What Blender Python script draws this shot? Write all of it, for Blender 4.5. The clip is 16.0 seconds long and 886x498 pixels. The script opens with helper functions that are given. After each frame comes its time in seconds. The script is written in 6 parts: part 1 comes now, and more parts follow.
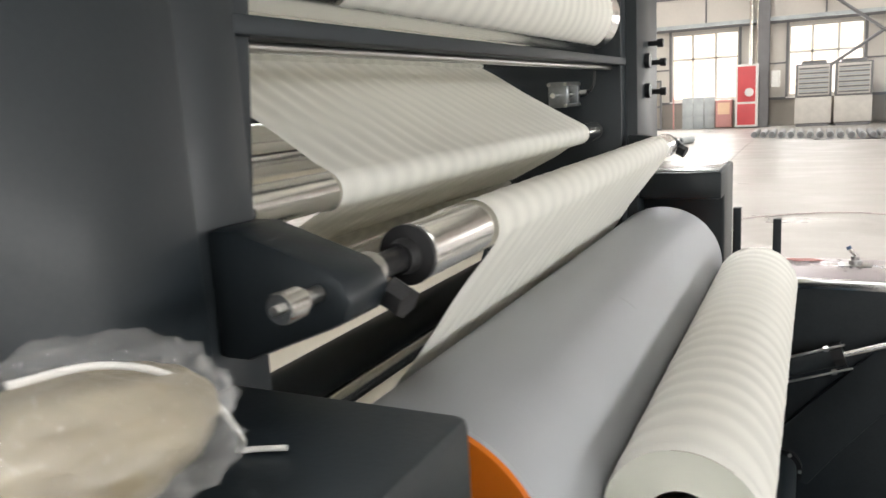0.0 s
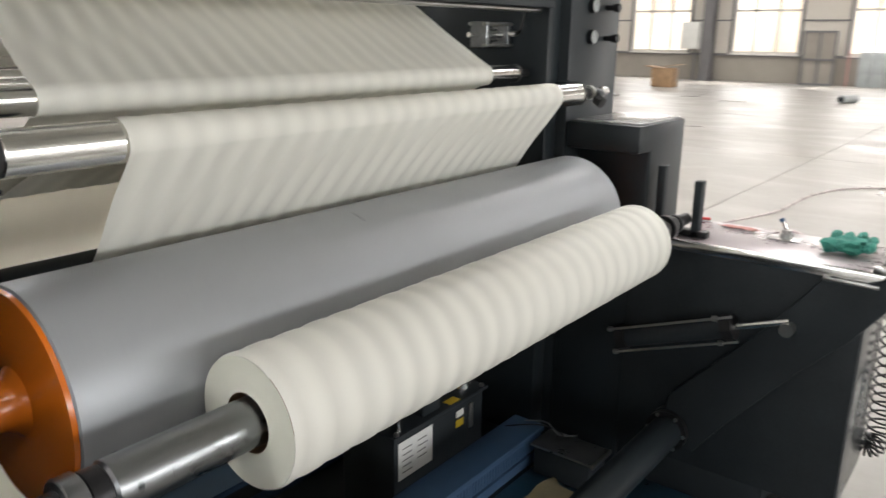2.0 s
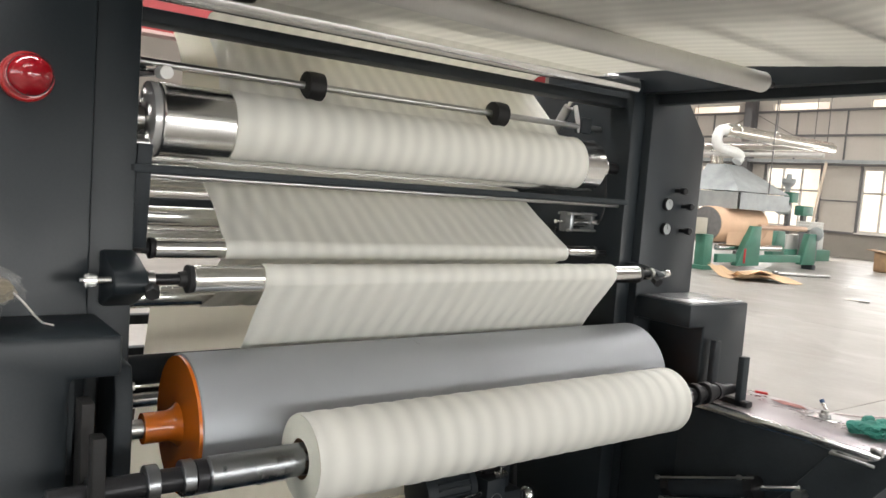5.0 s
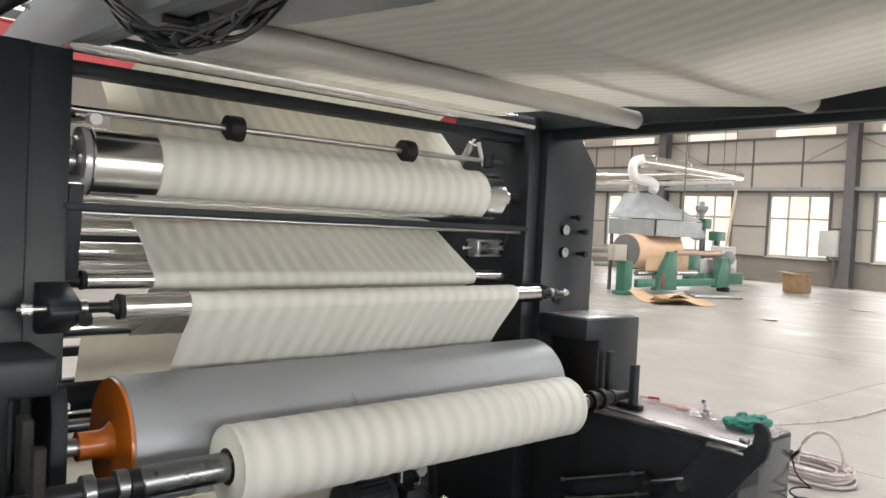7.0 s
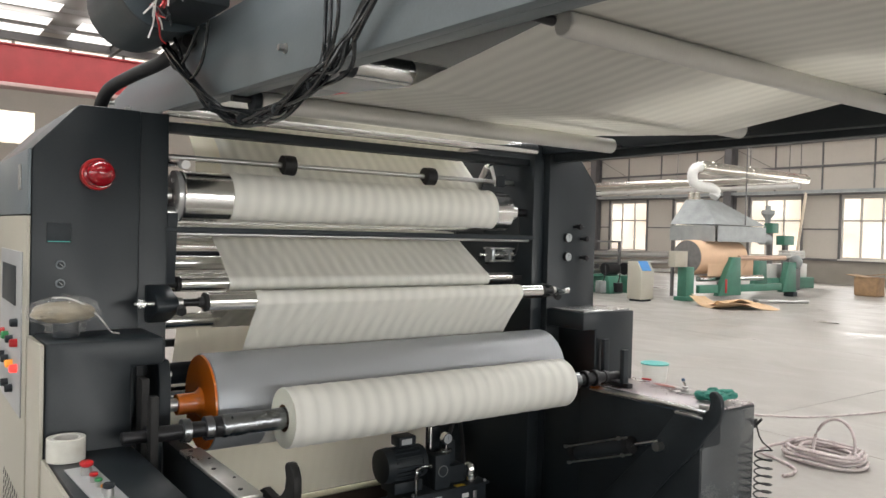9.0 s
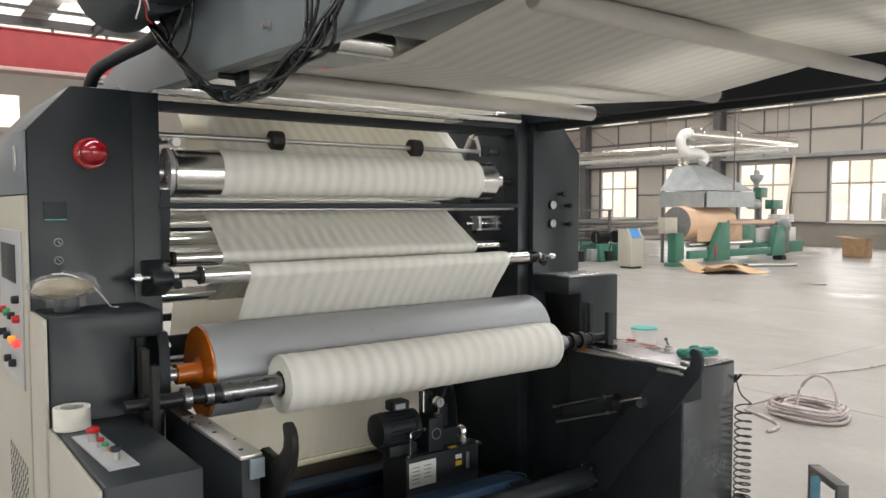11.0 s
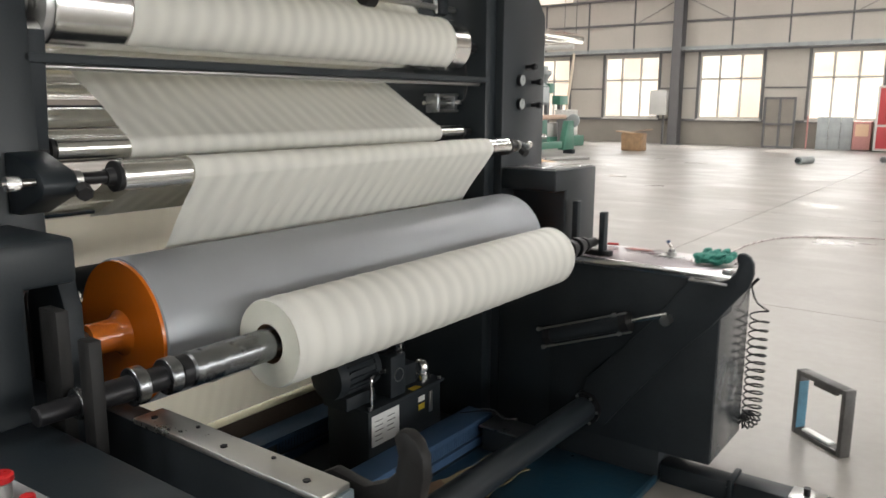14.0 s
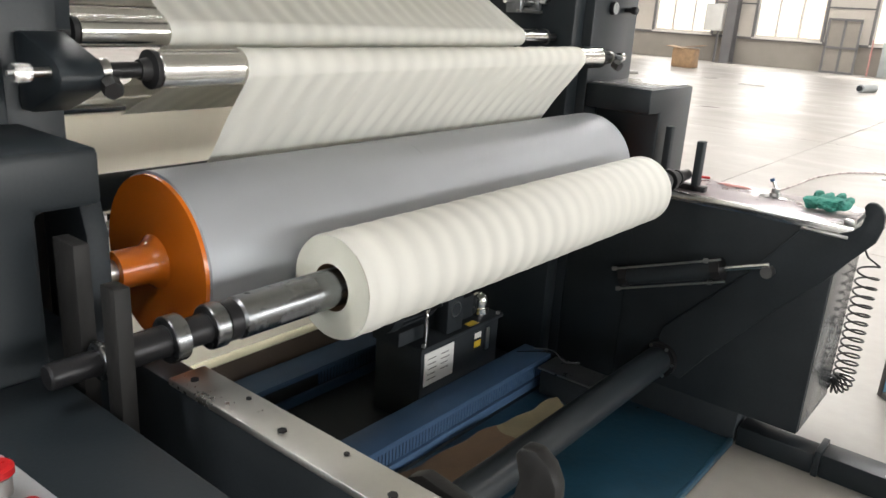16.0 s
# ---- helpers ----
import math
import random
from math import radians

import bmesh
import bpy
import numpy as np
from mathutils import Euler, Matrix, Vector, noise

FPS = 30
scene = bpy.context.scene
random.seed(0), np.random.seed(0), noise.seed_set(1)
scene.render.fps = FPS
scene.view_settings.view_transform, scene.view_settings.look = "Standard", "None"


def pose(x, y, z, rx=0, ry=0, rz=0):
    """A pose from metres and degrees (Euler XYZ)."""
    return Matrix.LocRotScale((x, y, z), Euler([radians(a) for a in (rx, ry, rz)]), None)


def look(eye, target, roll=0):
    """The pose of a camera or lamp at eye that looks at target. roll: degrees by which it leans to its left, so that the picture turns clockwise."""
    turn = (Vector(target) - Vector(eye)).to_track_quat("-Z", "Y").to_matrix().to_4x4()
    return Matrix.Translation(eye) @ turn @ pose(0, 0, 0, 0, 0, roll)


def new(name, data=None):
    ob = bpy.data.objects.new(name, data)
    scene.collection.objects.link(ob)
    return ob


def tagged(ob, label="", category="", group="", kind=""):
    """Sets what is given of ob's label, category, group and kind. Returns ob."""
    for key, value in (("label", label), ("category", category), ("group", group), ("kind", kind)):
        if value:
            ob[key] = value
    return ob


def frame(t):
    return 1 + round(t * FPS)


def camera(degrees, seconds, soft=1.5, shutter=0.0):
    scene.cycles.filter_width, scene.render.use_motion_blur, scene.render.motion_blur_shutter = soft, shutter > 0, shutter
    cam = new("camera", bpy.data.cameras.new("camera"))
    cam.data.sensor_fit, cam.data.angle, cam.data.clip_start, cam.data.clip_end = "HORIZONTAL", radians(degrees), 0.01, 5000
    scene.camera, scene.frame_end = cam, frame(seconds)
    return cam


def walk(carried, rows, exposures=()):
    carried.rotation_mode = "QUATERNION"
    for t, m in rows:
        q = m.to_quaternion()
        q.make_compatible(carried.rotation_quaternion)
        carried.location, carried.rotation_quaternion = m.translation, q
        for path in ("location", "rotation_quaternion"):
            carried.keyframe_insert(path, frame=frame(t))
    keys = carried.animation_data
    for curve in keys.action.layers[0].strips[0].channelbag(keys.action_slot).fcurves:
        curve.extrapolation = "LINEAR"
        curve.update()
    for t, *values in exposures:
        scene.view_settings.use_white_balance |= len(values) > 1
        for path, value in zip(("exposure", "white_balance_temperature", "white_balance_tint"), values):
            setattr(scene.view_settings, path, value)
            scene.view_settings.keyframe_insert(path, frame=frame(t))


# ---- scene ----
cam = camera(60.0, 16.0, shutter=0.5)
PATH = [
    (0, (0.015, 0.042, 1.656), (-0.853, 1.804, 1.280), -3.33),
    (0.5, (0.194, 0.103, 1.643), (-0.735, 1.833, 1.263), -2.84),
    (1, (0.514, 0.160, 1.643), (-0.529, 1.811, 1.210), -2.08),
    (1.5, (0.659, 0.265, 1.628), (-0.378, 1.902, 1.136), -1.19),
    (2, (0.813, 0.393, 1.651), (-0.365, 1.918, 1.115), 0.72),
    (2.5, (0.985, 0.448, 1.638), (-0.474, 1.703, 1.093), 1.43),
    (3, (1.111, 0.395, 1.652), (-0.501, 1.454, 1.122), 2.94),
    (3.5, (1.247, 0.284, 1.693), (-0.318, 1.466, 1.300), 5.04),
    (4, (1.463, 0.245, 1.757), (-0.109, 1.455, 1.507), 4.34),
    (4.2, (1.503, 0.230, 1.776), (-0.072, 1.443, 1.553), 4.55),
    (6.3, (1.831, 0.188, 1.767), (0.181, 1.315, 1.668), 3.02),
    (6.5, (1.840, 0.174, 1.767), (0.212, 1.333, 1.679), 3.09),
    (7, (1.911, 0.098, 1.762), (0.409, 1.416, 1.698), 2.90),
    (7.5, (2.186, 0.045, 1.748), (0.658, 1.333, 1.691), 2.46),
    (8, (2.407, -0.001, 1.766), (0.806, 1.196, 1.713), 2.04),
    (8.5, (2.562, -0.138, 1.772), (0.943, 1.036, 1.736), 1.49),
    (11, (2.761, -0.207, 1.752), (1.155, 0.981, 1.643), -0.06),
    (11.5, (2.673, -0.248, 1.740), (1.126, 1.010, 1.578), -0.77),
    (12, (2.474, -0.252, 1.705), (0.991, 1.065, 1.445), 0.58),
    (12.5, (2.199, -0.214, 1.714), (0.777, 1.161, 1.415), -0.27),
    (13, (1.941, -0.200, 1.676), (0.605, 1.258, 1.377), 0.44),
    (13.5, (1.611, -0.223, 1.671), (0.400, 1.340, 1.368), 0.72),
    (14, (1.379, -0.181, 1.649), (0.210, 1.398, 1.279), 0.27),
    (14.5, (1.203, -0.011, 1.638), (-0.025, 1.504, 1.198), -0.57),
    (15, (1.106, 0.049, 1.642), (-0.132, 1.541, 1.152), -0.65),
    (15.5, (1.023, 0.043, 1.621), (-0.174, 1.547, 1.070), 0.98),
    (16, (1.009, 0.031, 1.628), (-0.173, 1.526, 1.020), 3.61),
]

walk(cam, [(t, look(eye, target, roll)) for t, eye, target, roll in PATH],
     exposures=[(0, 0.68), (1.0, 0.68), (2.0, 0.43), (3.0, 0.66), (4.2, 0.48), (6.5, 0.36), (8.5, 0.15), (11.0, 0.16), (11.5, 0.08), (12.5, 0.24), (13.0, 0.31), (14.0, 0.22), (14.5, 0.42), (15.0, 0.53), (16.0, 0.71)])

# ---- world, sun, large lights ----
world = bpy.data.worlds.new("hall_sky")
scene.world = world
world.use_nodes = True
_nt = world.node_tree
_sky = _nt.nodes.new("ShaderNodeTexSky")
_sky.sky_type = "NISHITA"
_sky.sun_disc = False
_sky.sun_elevation = radians(48)
_sky.sun_rotation = radians(20)
_bg = _nt.nodes["Background"]
_bg.inputs["Strength"].default_value = 0.12
_nt.links.new(_sky.outputs[0], _bg.inputs["Color"])
_sun = new("sun", bpy.data.lights.new("sun", "SUN"))
_sun.data.energy, _sun.data.angle, _sun.data.color = 5.0, radians(0.6), (1.0, 0.95, 0.88)
_sun.matrix_basis = look((0, 0, 20), (-4.4, -12.0, 7.0))


def area_lamp(name, m, sx, sy, power, color=(1.0, 0.988, 0.972)):
    lamp = new(name, bpy.data.lights.new(name, "AREA"))
    lamp.data.shape, lamp.data.size, lamp.data.size_y = "RECTANGLE", sx, sy
    lamp.data.energy, lamp.data.color = power, color
    lamp.matrix_basis = m
    return lamp


# daylight that falls through the roof lights and the windows
for _x in (-26, -14, -3, 9):
    area_lamp("roof_daylight", pose(_x, 9, 12.2), 1.6, 40, 2600 if _x == -3 else 1900 if _x == -14 else 1400)
for _k in range(-5, 4):
    area_lamp("window_daylight", pose(1.3 + 4.33 * _k - 1.2, 32.8, 2.45, 90, 0, 180), 2.5, 2.5, 70)
# fill light from window bands assumed in the unseen east and south walls
area_lamp("window_daylight", pose(24.7, 6, 3.2, 90, 0, 90), 30, 3.0, 2750)
area_lamp("window_daylight", pose(0, -14.7, 3.2, 90, 0, 0), 30, 3.0, 700)

# ---- materials ----


def mat(name, base, rough=0.5, metal=0.0, var=0.12, scale=3.0, fine=60.0, bump=0.05, rvar=0.12, tint=None, coat=0.0, stretch=(1, 1, 1), isl=0.0, spec=0.5):
    """A surface with a base colour that varies at two scales, uneven gloss and a fine relief."""
    m = bpy.data.materials.new(name)
    m.use_nodes = True
    nt = m.node_tree
    p = nt.nodes["Principled BSDF"]
    co = nt.nodes.new("ShaderNodeTexCoord")
    mp = nt.nodes.new("ShaderNodeMapping")
    mp.inputs["Scale"].default_value = stretch
    nt.links.new(co.outputs["Object"], mp.inputs[0])
    big = nt.nodes.new("ShaderNodeTexNoise")
    big.inputs["Scale"].default_value, big.inputs["Detail"].default_value = scale, 5
    small = nt.nodes.new("ShaderNodeTexNoise")
    small.inputs["Scale"].default_value, small.inputs["Detail"].default_value = fine, 3
    nt.links.new(mp.outputs[0], big.inputs[0])
    nt.links.new(mp.outputs[0], small.inputs[0])
    mix = nt.nodes.new("ShaderNodeMath")
    mix.operation = "MULTIPLY_ADD"
    nt.links.new(big.outputs[0], mix.inputs[0])
    mix.inputs[1].default_value = 0.75
    sm = nt.nodes.new("ShaderNodeMath")
    sm.operation = "MULTIPLY"
    nt.links.new(small.outputs[0], sm.inputs[0])
    sm.inputs[1].default_value = 0.25
    nt.links.new(sm.outputs[0], mix.inputs[2])
    ramp = nt.nodes.new("ShaderNodeMapRange")
    ramp.inputs[1].default_value, ramp.inputs[2].default_value = 0.3, 0.7
    nt.links.new(mix.outputs[0], ramp.inputs[0])
    fac = ramp.outputs[0]
    if isl:
        info = nt.nodes.new("ShaderNodeObjectInfo")
        ad = nt.nodes.new("ShaderNodeMath")
        ad.operation = "MULTIPLY_ADD"
        nt.links.new(info.outputs["Random"], ad.inputs[0])
        ad.inputs[1].default_value = isl
        nt.links.new(fac, ad.inputs[2])
        fac = ad.outputs[0]
    col = nt.nodes.new("ShaderNodeMix")
    col.data_type = "RGBA"
    lo = [c * (1 - var) for c in base]
    hi = list(tint) if tint else [min(1, c * (1 + var)) for c in base]
    col.inputs[6].default_value = (*lo, 1)
    col.inputs[7].default_value = (*hi, 1)
    nt.links.new(fac, col.inputs[0])
    nt.links.new(col.outputs[2], p.inputs["Base Color"])
    rr = nt.nodes.new("ShaderNodeMapRange")
    rr.inputs[3].default_value, rr.inputs[4].default_value = max(0.02, rough - rvar * rough), min(1, rough + rvar * rough)
    nt.links.new(fac, rr.inputs[0])
    nt.links.new(rr.outputs[0], p.inputs["Roughness"])
    p.inputs["Metallic"].default_value = metal
    p.inputs["Specular IOR Level"].default_value = spec
    p.inputs["Coat Weight"].default_value = coat
    p.inputs["Coat Roughness"].default_value = 0.1
    if bump:
        b = nt.nodes.new("ShaderNodeBump")
        b.inputs["Strength"].default_value, b.inputs["Distance"].default_value = bump, 0.01
        nt.links.new(small.outputs[0], b.inputs["Height"])
        nt.links.new(b.outputs[0], p.inputs["Normal"])
    return m


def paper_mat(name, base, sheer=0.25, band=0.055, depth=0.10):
    """Thin coated paper: pale, slightly see-through; soft bands across its width put ridge shading into the colour."""
    m = bpy.data.materials.new(name)
    m.use_nodes = True
    nt = m.node_tree
    p = nt.nodes["Principled BSDF"]
    co = nt.nodes.new("ShaderNodeTexCoord")
    mp = nt.nodes.new("ShaderNodeMapping")
    mp.inputs["Rotation"].default_value = (0, 0, radians(90))
    nt.links.new(co.outputs["Object"], mp.inputs[0])
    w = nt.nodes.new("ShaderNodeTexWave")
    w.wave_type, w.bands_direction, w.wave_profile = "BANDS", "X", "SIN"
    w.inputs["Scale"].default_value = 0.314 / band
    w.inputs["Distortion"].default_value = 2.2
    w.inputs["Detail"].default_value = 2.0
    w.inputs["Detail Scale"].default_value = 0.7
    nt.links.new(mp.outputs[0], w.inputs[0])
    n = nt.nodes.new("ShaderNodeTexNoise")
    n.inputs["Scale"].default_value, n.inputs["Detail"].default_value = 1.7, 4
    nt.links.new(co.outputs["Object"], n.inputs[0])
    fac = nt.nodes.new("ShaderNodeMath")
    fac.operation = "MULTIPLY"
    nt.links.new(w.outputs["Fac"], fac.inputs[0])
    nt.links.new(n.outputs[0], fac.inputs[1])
    # painted ridge shading: the bands darken the base by up to 2 * depth
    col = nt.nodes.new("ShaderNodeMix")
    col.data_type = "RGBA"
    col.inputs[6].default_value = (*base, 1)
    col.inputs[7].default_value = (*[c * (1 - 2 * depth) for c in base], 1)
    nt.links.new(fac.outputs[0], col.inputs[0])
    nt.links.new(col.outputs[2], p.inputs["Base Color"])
    p.inputs["Roughness"].default_value = 0.55
    fine = nt.nodes.new("ShaderNodeTexNoise")
    fine.inputs["Scale"].default_value = 300
    nt.links.new(co.outputs["Object"], fine.inputs[0])
    b = nt.nodes.new("ShaderNodeBump")
    b.inputs["Strength"].default_value, b.inputs["Distance"].default_value = 0.08, 0.002
    nt.links.new(fine.outputs[0], b.inputs["Height"])
    nt.links.new(b.outputs[0], p.inputs["Normal"])
    if sheer:
        t = nt.nodes.new("ShaderNodeBsdfTranslucent")
        t.inputs["Color"].default_value = (0.88, 0.84, 0.71, 1)
        mx = nt.nodes.new("ShaderNodeMixShader")
        mx.inputs[0].default_value = sheer
        nt.links.new(p.outputs[0], mx.inputs[1])
        nt.links.new(t.outputs[0], mx.inputs[2])
        nt.links.new(mx.outputs[0], nt.nodes["Material Output"].inputs[0])
    return m


def glow_mat(name, color, strength):
    m = bpy.data.materials.new(name)
    m.use_nodes = True
    p = m.node_tree.nodes["Principled BSDF"]
    p.inputs["Base Color"].default_value = (*color, 1)
    p.inputs["Emission Color"].default_value = (*color, 1)
    p.inputs["Emission Strength"].default_value = strength
    return m


def glass_mat(name, color=(1, 1, 1), rough=0.02):
    m = bpy.data.materials.new(name)
    m.use_nodes = True
    p = m.node_tree.nodes["Principled BSDF"]
    p.inputs["Base Color"].default_value = (*color, 1)
    p.inputs["Transmission Weight"].default_value = 1
    p.inputs["Roughness"].default_value = rough
    p.inputs["IOR"].default_value = 1.45
    return m


CHARCOAL = mat("charcoal_paint", (0.0130, 0.0190, 0.0240), 0.42, var=0.22, scale=3, fine=140, bump=0.025, coat=0.03, spec=0.32, tint=(0.020, 0.025, 0.029))
BLACK = mat("black_paint", (0.0235, 0.0285, 0.0330), 0.5, var=0.25, scale=5, fine=120, bump=0.04, spec=0.2)
BLACKMETAL = mat("black_oxide_steel", (0.022, 0.022, 0.024), 0.36, 0.5, var=0.25, scale=9, fine=150, bump=0.05, spec=0.4)
RUBBER = mat("black_rubber", (0.012, 0.012, 0.013), 0.6, var=0.2, scale=20, fine=160, bump=0.1)
CREAM = mat("cream_paint", (0.38, 0.36, 0.30), 0.42, var=0.06, scale=3, fine=120, bump=0.06)
GREYPAINT = mat("grey_paint", (0.145, 0.17, 0.185), 0.40, var=0.14, scale=4, fine=120, bump=0.06)
BRACKETGREY = mat("blue_grey_primer", (0.16, 0.20, 0.225), 0.45, var=0.15, scale=12, fine=90, bump=0.04)
COVER = mat("dark_cover_sheet", (0.050, 0.057, 0.062), 0.26, var=0.2, scale=4, fine=120, bump=0.008, spec=0.6, coat=0.3)
DECKGREY = mat("slate_deck_paint", (0.030, 0.046, 0.056), 0.45, var=0.18, scale=4, fine=120, bump=0.06, spec=0.35)
CHROME = mat("polished_steel", (0.82, 0.815, 0.80), 0.20, 1.0, var=0.04, scale=3, fine=40, bump=0.0, stretch=(1, 0.2, 1))
STEEL = mat("machined_steel", (0.48, 0.475, 0.46), 0.30, 1.0, var=0.05, scale=8, fine=40, bump=0.0, rvar=0.05)
LIDSTEEL = mat("bare_lid_steel", (0.55, 0.55, 0.55), 0.24, 0.6, var=0.08, scale=5, fine=60, bump=0.0)
SHAFT = mat("oiled_shaft_steel", (0.25, 0.26, 0.27), 0.30, 1.0, var=0.22, scale=7, fine=60, bump=0.02, rvar=0.3, stretch=(1, 0.3, 1))
ARMGREY = mat("scuffed_arm_paint", (0.010, 0.0097, 0.0095), 0.5, var=0.3, scale=9, fine=90, bump=0.08, spec=0.25)
CABLE = mat("black_cable_sheath", (0.016, 0.018, 0.020), 0.24, var=0.2, scale=20, fine=160, bump=0.0)
WORN = mat("worn_steel", (0.58, 0.57, 0.54), 0.36, 0.95, var=0.09, scale=6, fine=90, bump=0.04, rvar=0.45)
DRUM = mat("matt_aluminium", (0.365, 0.38, 0.40), 0.50, 0.42, var=0.10, scale=2.4, fine=220, bump=0.05, rvar=0.2)
SCUFF = mat("rubbed_dark_mark", (0.10, 0.095, 0.085), 0.6, var=0.3, scale=90, fine=300, bump=0.0)
FAINTSCUFF = mat("faint_rubbed_mark", (0.23, 0.235, 0.24), 0.55, var=0.2, scale=90, fine=300, bump=0.0)
ORANGE = mat("orange_gloss_paint", (0.54, 0.135, 0.010), 0.25, var=0.05, scale=4, fine=60, bump=0.02, coat=0.3, rvar=0.06)
# depth sets how dark the painted ridge bands get
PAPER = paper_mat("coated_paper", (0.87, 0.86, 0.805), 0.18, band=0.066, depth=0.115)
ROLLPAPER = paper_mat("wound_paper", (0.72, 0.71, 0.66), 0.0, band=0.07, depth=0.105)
ROLLEND = mat("paper_edge", (0.70, 0.70, 0.61), 0.7, var=0.05, scale=30, fine=300, bump=0.1)
BACKPAPER = paper_mat("raw_paper", (0.92, 0.86, 0.68), 0.50, depth=0.01)
BLUE = mat("blue_plastic", (0.042, 0.084, 0.158), 0.5, var=0.15, scale=6, fine=120, bump=0.05, spec=0.3)
BLUEBOARD = mat("blue_sheet", (0.013, 0.050, 0.082), 0.38, var=0.45, scale=5, fine=30, bump=0.15, rvar=0.3)
KRAFT = mat("kraft_paper", (0.26, 0.16, 0.085), 0.7, var=0.3, scale=5, fine=70, bump=0.12)
# KRAFT made darker, for the shade under the machine
SHADECARD = mat("shaded_cardboard", (0.12, 0.075, 0.042), 0.75, var=0.3, scale=5, fine=70, bump=0.12)
WHITE = mat("white_label", (0.75, 0.75, 0.73), 0.5, var=0.05, scale=10, fine=100, bump=0.0)
RED = mat("red_plastic", (0.42, 0.012, 0.014), 0.3, var=0.15, scale=8, fine=60, bump=0.0)
REDPAINT = mat("red_paint", (0.42, 0.05, 0.055), 0.5, var=0.12, scale=2, fine=40, bump=0.03)
GREEN = mat("green_paint", (0.050, 0.165, 0.115), 0.45, var=0.2, scale=3, fine=40, bump=0.05)
GLOVE = mat("green_knit", (0.03, 0.20, 0.155), 0.8, var=0.25, scale=20, fine=300, bump=0.4)
GALV = mat("galvanised_sheet", (0.33, 0.35, 0.35), 0.45, 0.35, var=0.2, scale=3, fine=30, bump=0.08)


def concrete_mat():
    """Trowelled and worn concrete: broad clouds, long trowel streaks and patches of shine and dull dust."""
    m = bpy.data.materials.new("polished_concrete")
    m.use_nodes = True
    nt = m.node_tree
    p = nt.nodes["Principled BSDF"]
    geo = nt.nodes.new("ShaderNodeNewGeometry")

    def tex(scale, detail, sx=1.0, sy=1.0, turn=0.0, distort=0.0):
        mp = nt.nodes.new("ShaderNodeMapping")
        mp.inputs["Rotation"].default_value = (0, 0, radians(turn))
        mp.inputs["Scale"].default_value = (sx, sy, 1)
        n = nt.nodes.new("ShaderNodeTexNoise")
        n.inputs["Scale"].default_value, n.inputs["Detail"].default_value = scale, detail
        n.inputs["Distortion"].default_value = distort
        nt.links.new(geo.outputs["Position"], mp.inputs[0])
        nt.links.new(mp.outputs[0], n.inputs[0])
        return n.outputs[0]

    def ranged(sock, a, b, lo, hi):
        r = nt.nodes.new("ShaderNodeMapRange")
        r.inputs[1].default_value, r.inputs[2].default_value = a, b
        r.inputs[3].default_value, r.inputs[4].default_value = lo, hi
        nt.links.new(sock, r.inputs[0])
        return r.outputs[0]

    def math_node(op, a, b):
        n = nt.nodes.new("ShaderNodeMath")
        n.operation = op
        for i, v in enumerate((a, b)):
            if isinstance(v, float):
                n.inputs[i].default_value = v
            else:
                nt.links.new(v, n.inputs[i])
        return n.outputs[0]

    clouds = tex(0.55, 6, distort=0.6)
    streak = tex(1.3, 3, 0.7, 1.3, -38, 0.6)
    grain = tex(14.0, 6)
    shade = math_node("ADD", ranged(clouds, 0.3, 0.7, 0.0, 0.55), ranged(streak, 0.2, 0.8, 0.05, 0.40))
    shade = math_node("ADD", shade, ranged(grain, 0.3, 0.7, -0.10, 0.10))
    col = nt.nodes.new("ShaderNodeMix")
    col.data_type = "RGBA"
    col.inputs[6].default_value, col.inputs[7].default_value = (0.215, 0.200, 0.180, 1), (0.325, 0.308, 0.284, 1)
    nt.links.new(shade, col.inputs[0])
    nt.links.new(col.outputs[2], p.inputs["Base Color"])
    gloss = math_node("ADD", ranged(streak, 0.36, 0.62, 0.27, 0.40), ranged(clouds, 0.35, 0.65, 0.0, 0.14))
    nt.links.new(gloss, p.inputs["Roughness"])
    wave = tex(0.7, 2, 0.8, 1.2, -38, 0.8)
    relief = math_node("ADD", wave, math_node("MULTIPLY", grain, 0.02))
    b = nt.nodes.new("ShaderNodeBump")
    b.inputs["Strength"].default_value, b.inputs["Distance"].default_value = 0.012, 0.02
    nt.links.new(relief, b.inputs["Height"])
    nt.links.new(b.outputs[0], p.inputs["Normal"])
    return m


CONCRETE = concrete_mat()
JOINT = mat("joint_filler", (0.16, 0.15, 0.13), 0.8, var=0.2, scale=3, fine=30)
WALLPANEL = mat("cream_sandwich_panel", (0.455, 0.42, 0.37), 0.55, var=0.06, scale=0.6, fine=8, bump=0.02)
DADO = mat("grey_plinth_render", (0.24, 0.215, 0.185), 0.7, var=0.12, scale=1.2, fine=20, bump=0.08)
GIRT = mat("dark_steelwork", (0.125, 0.12, 0.12), 0.5, var=0.15, scale=2, fine=30, bump=0.03)
ROOF = mat("roof_sheet", (0.45, 0.44, 0.43), 0.6, var=0.08, scale=0.8, fine=12, bump=0.02)
FRAMEWHITE = mat("white_window_frame", (0.50, 0.475, 0.44), 0.5, var=0.05, scale=4, fine=50, bump=0.0)
OUTSIDE = glow_mat("bright_daylight_outside", (1.0, 0.93, 0.82), 0.78)
_o = OUTSIDE.node_tree
_on = _o.nodes.new("ShaderNodeTexNoise")
_on.inputs["Scale"].default_value, _on.inputs["Detail"].default_value = 0.55, 7
_oc = _o.nodes.new("ShaderNodeTexCoord")
_o.links.new(_oc.outputs["Object"], _on.inputs[0])
_om = _o.nodes.new("ShaderNodeMix")
_om.data_type = "RGBA"
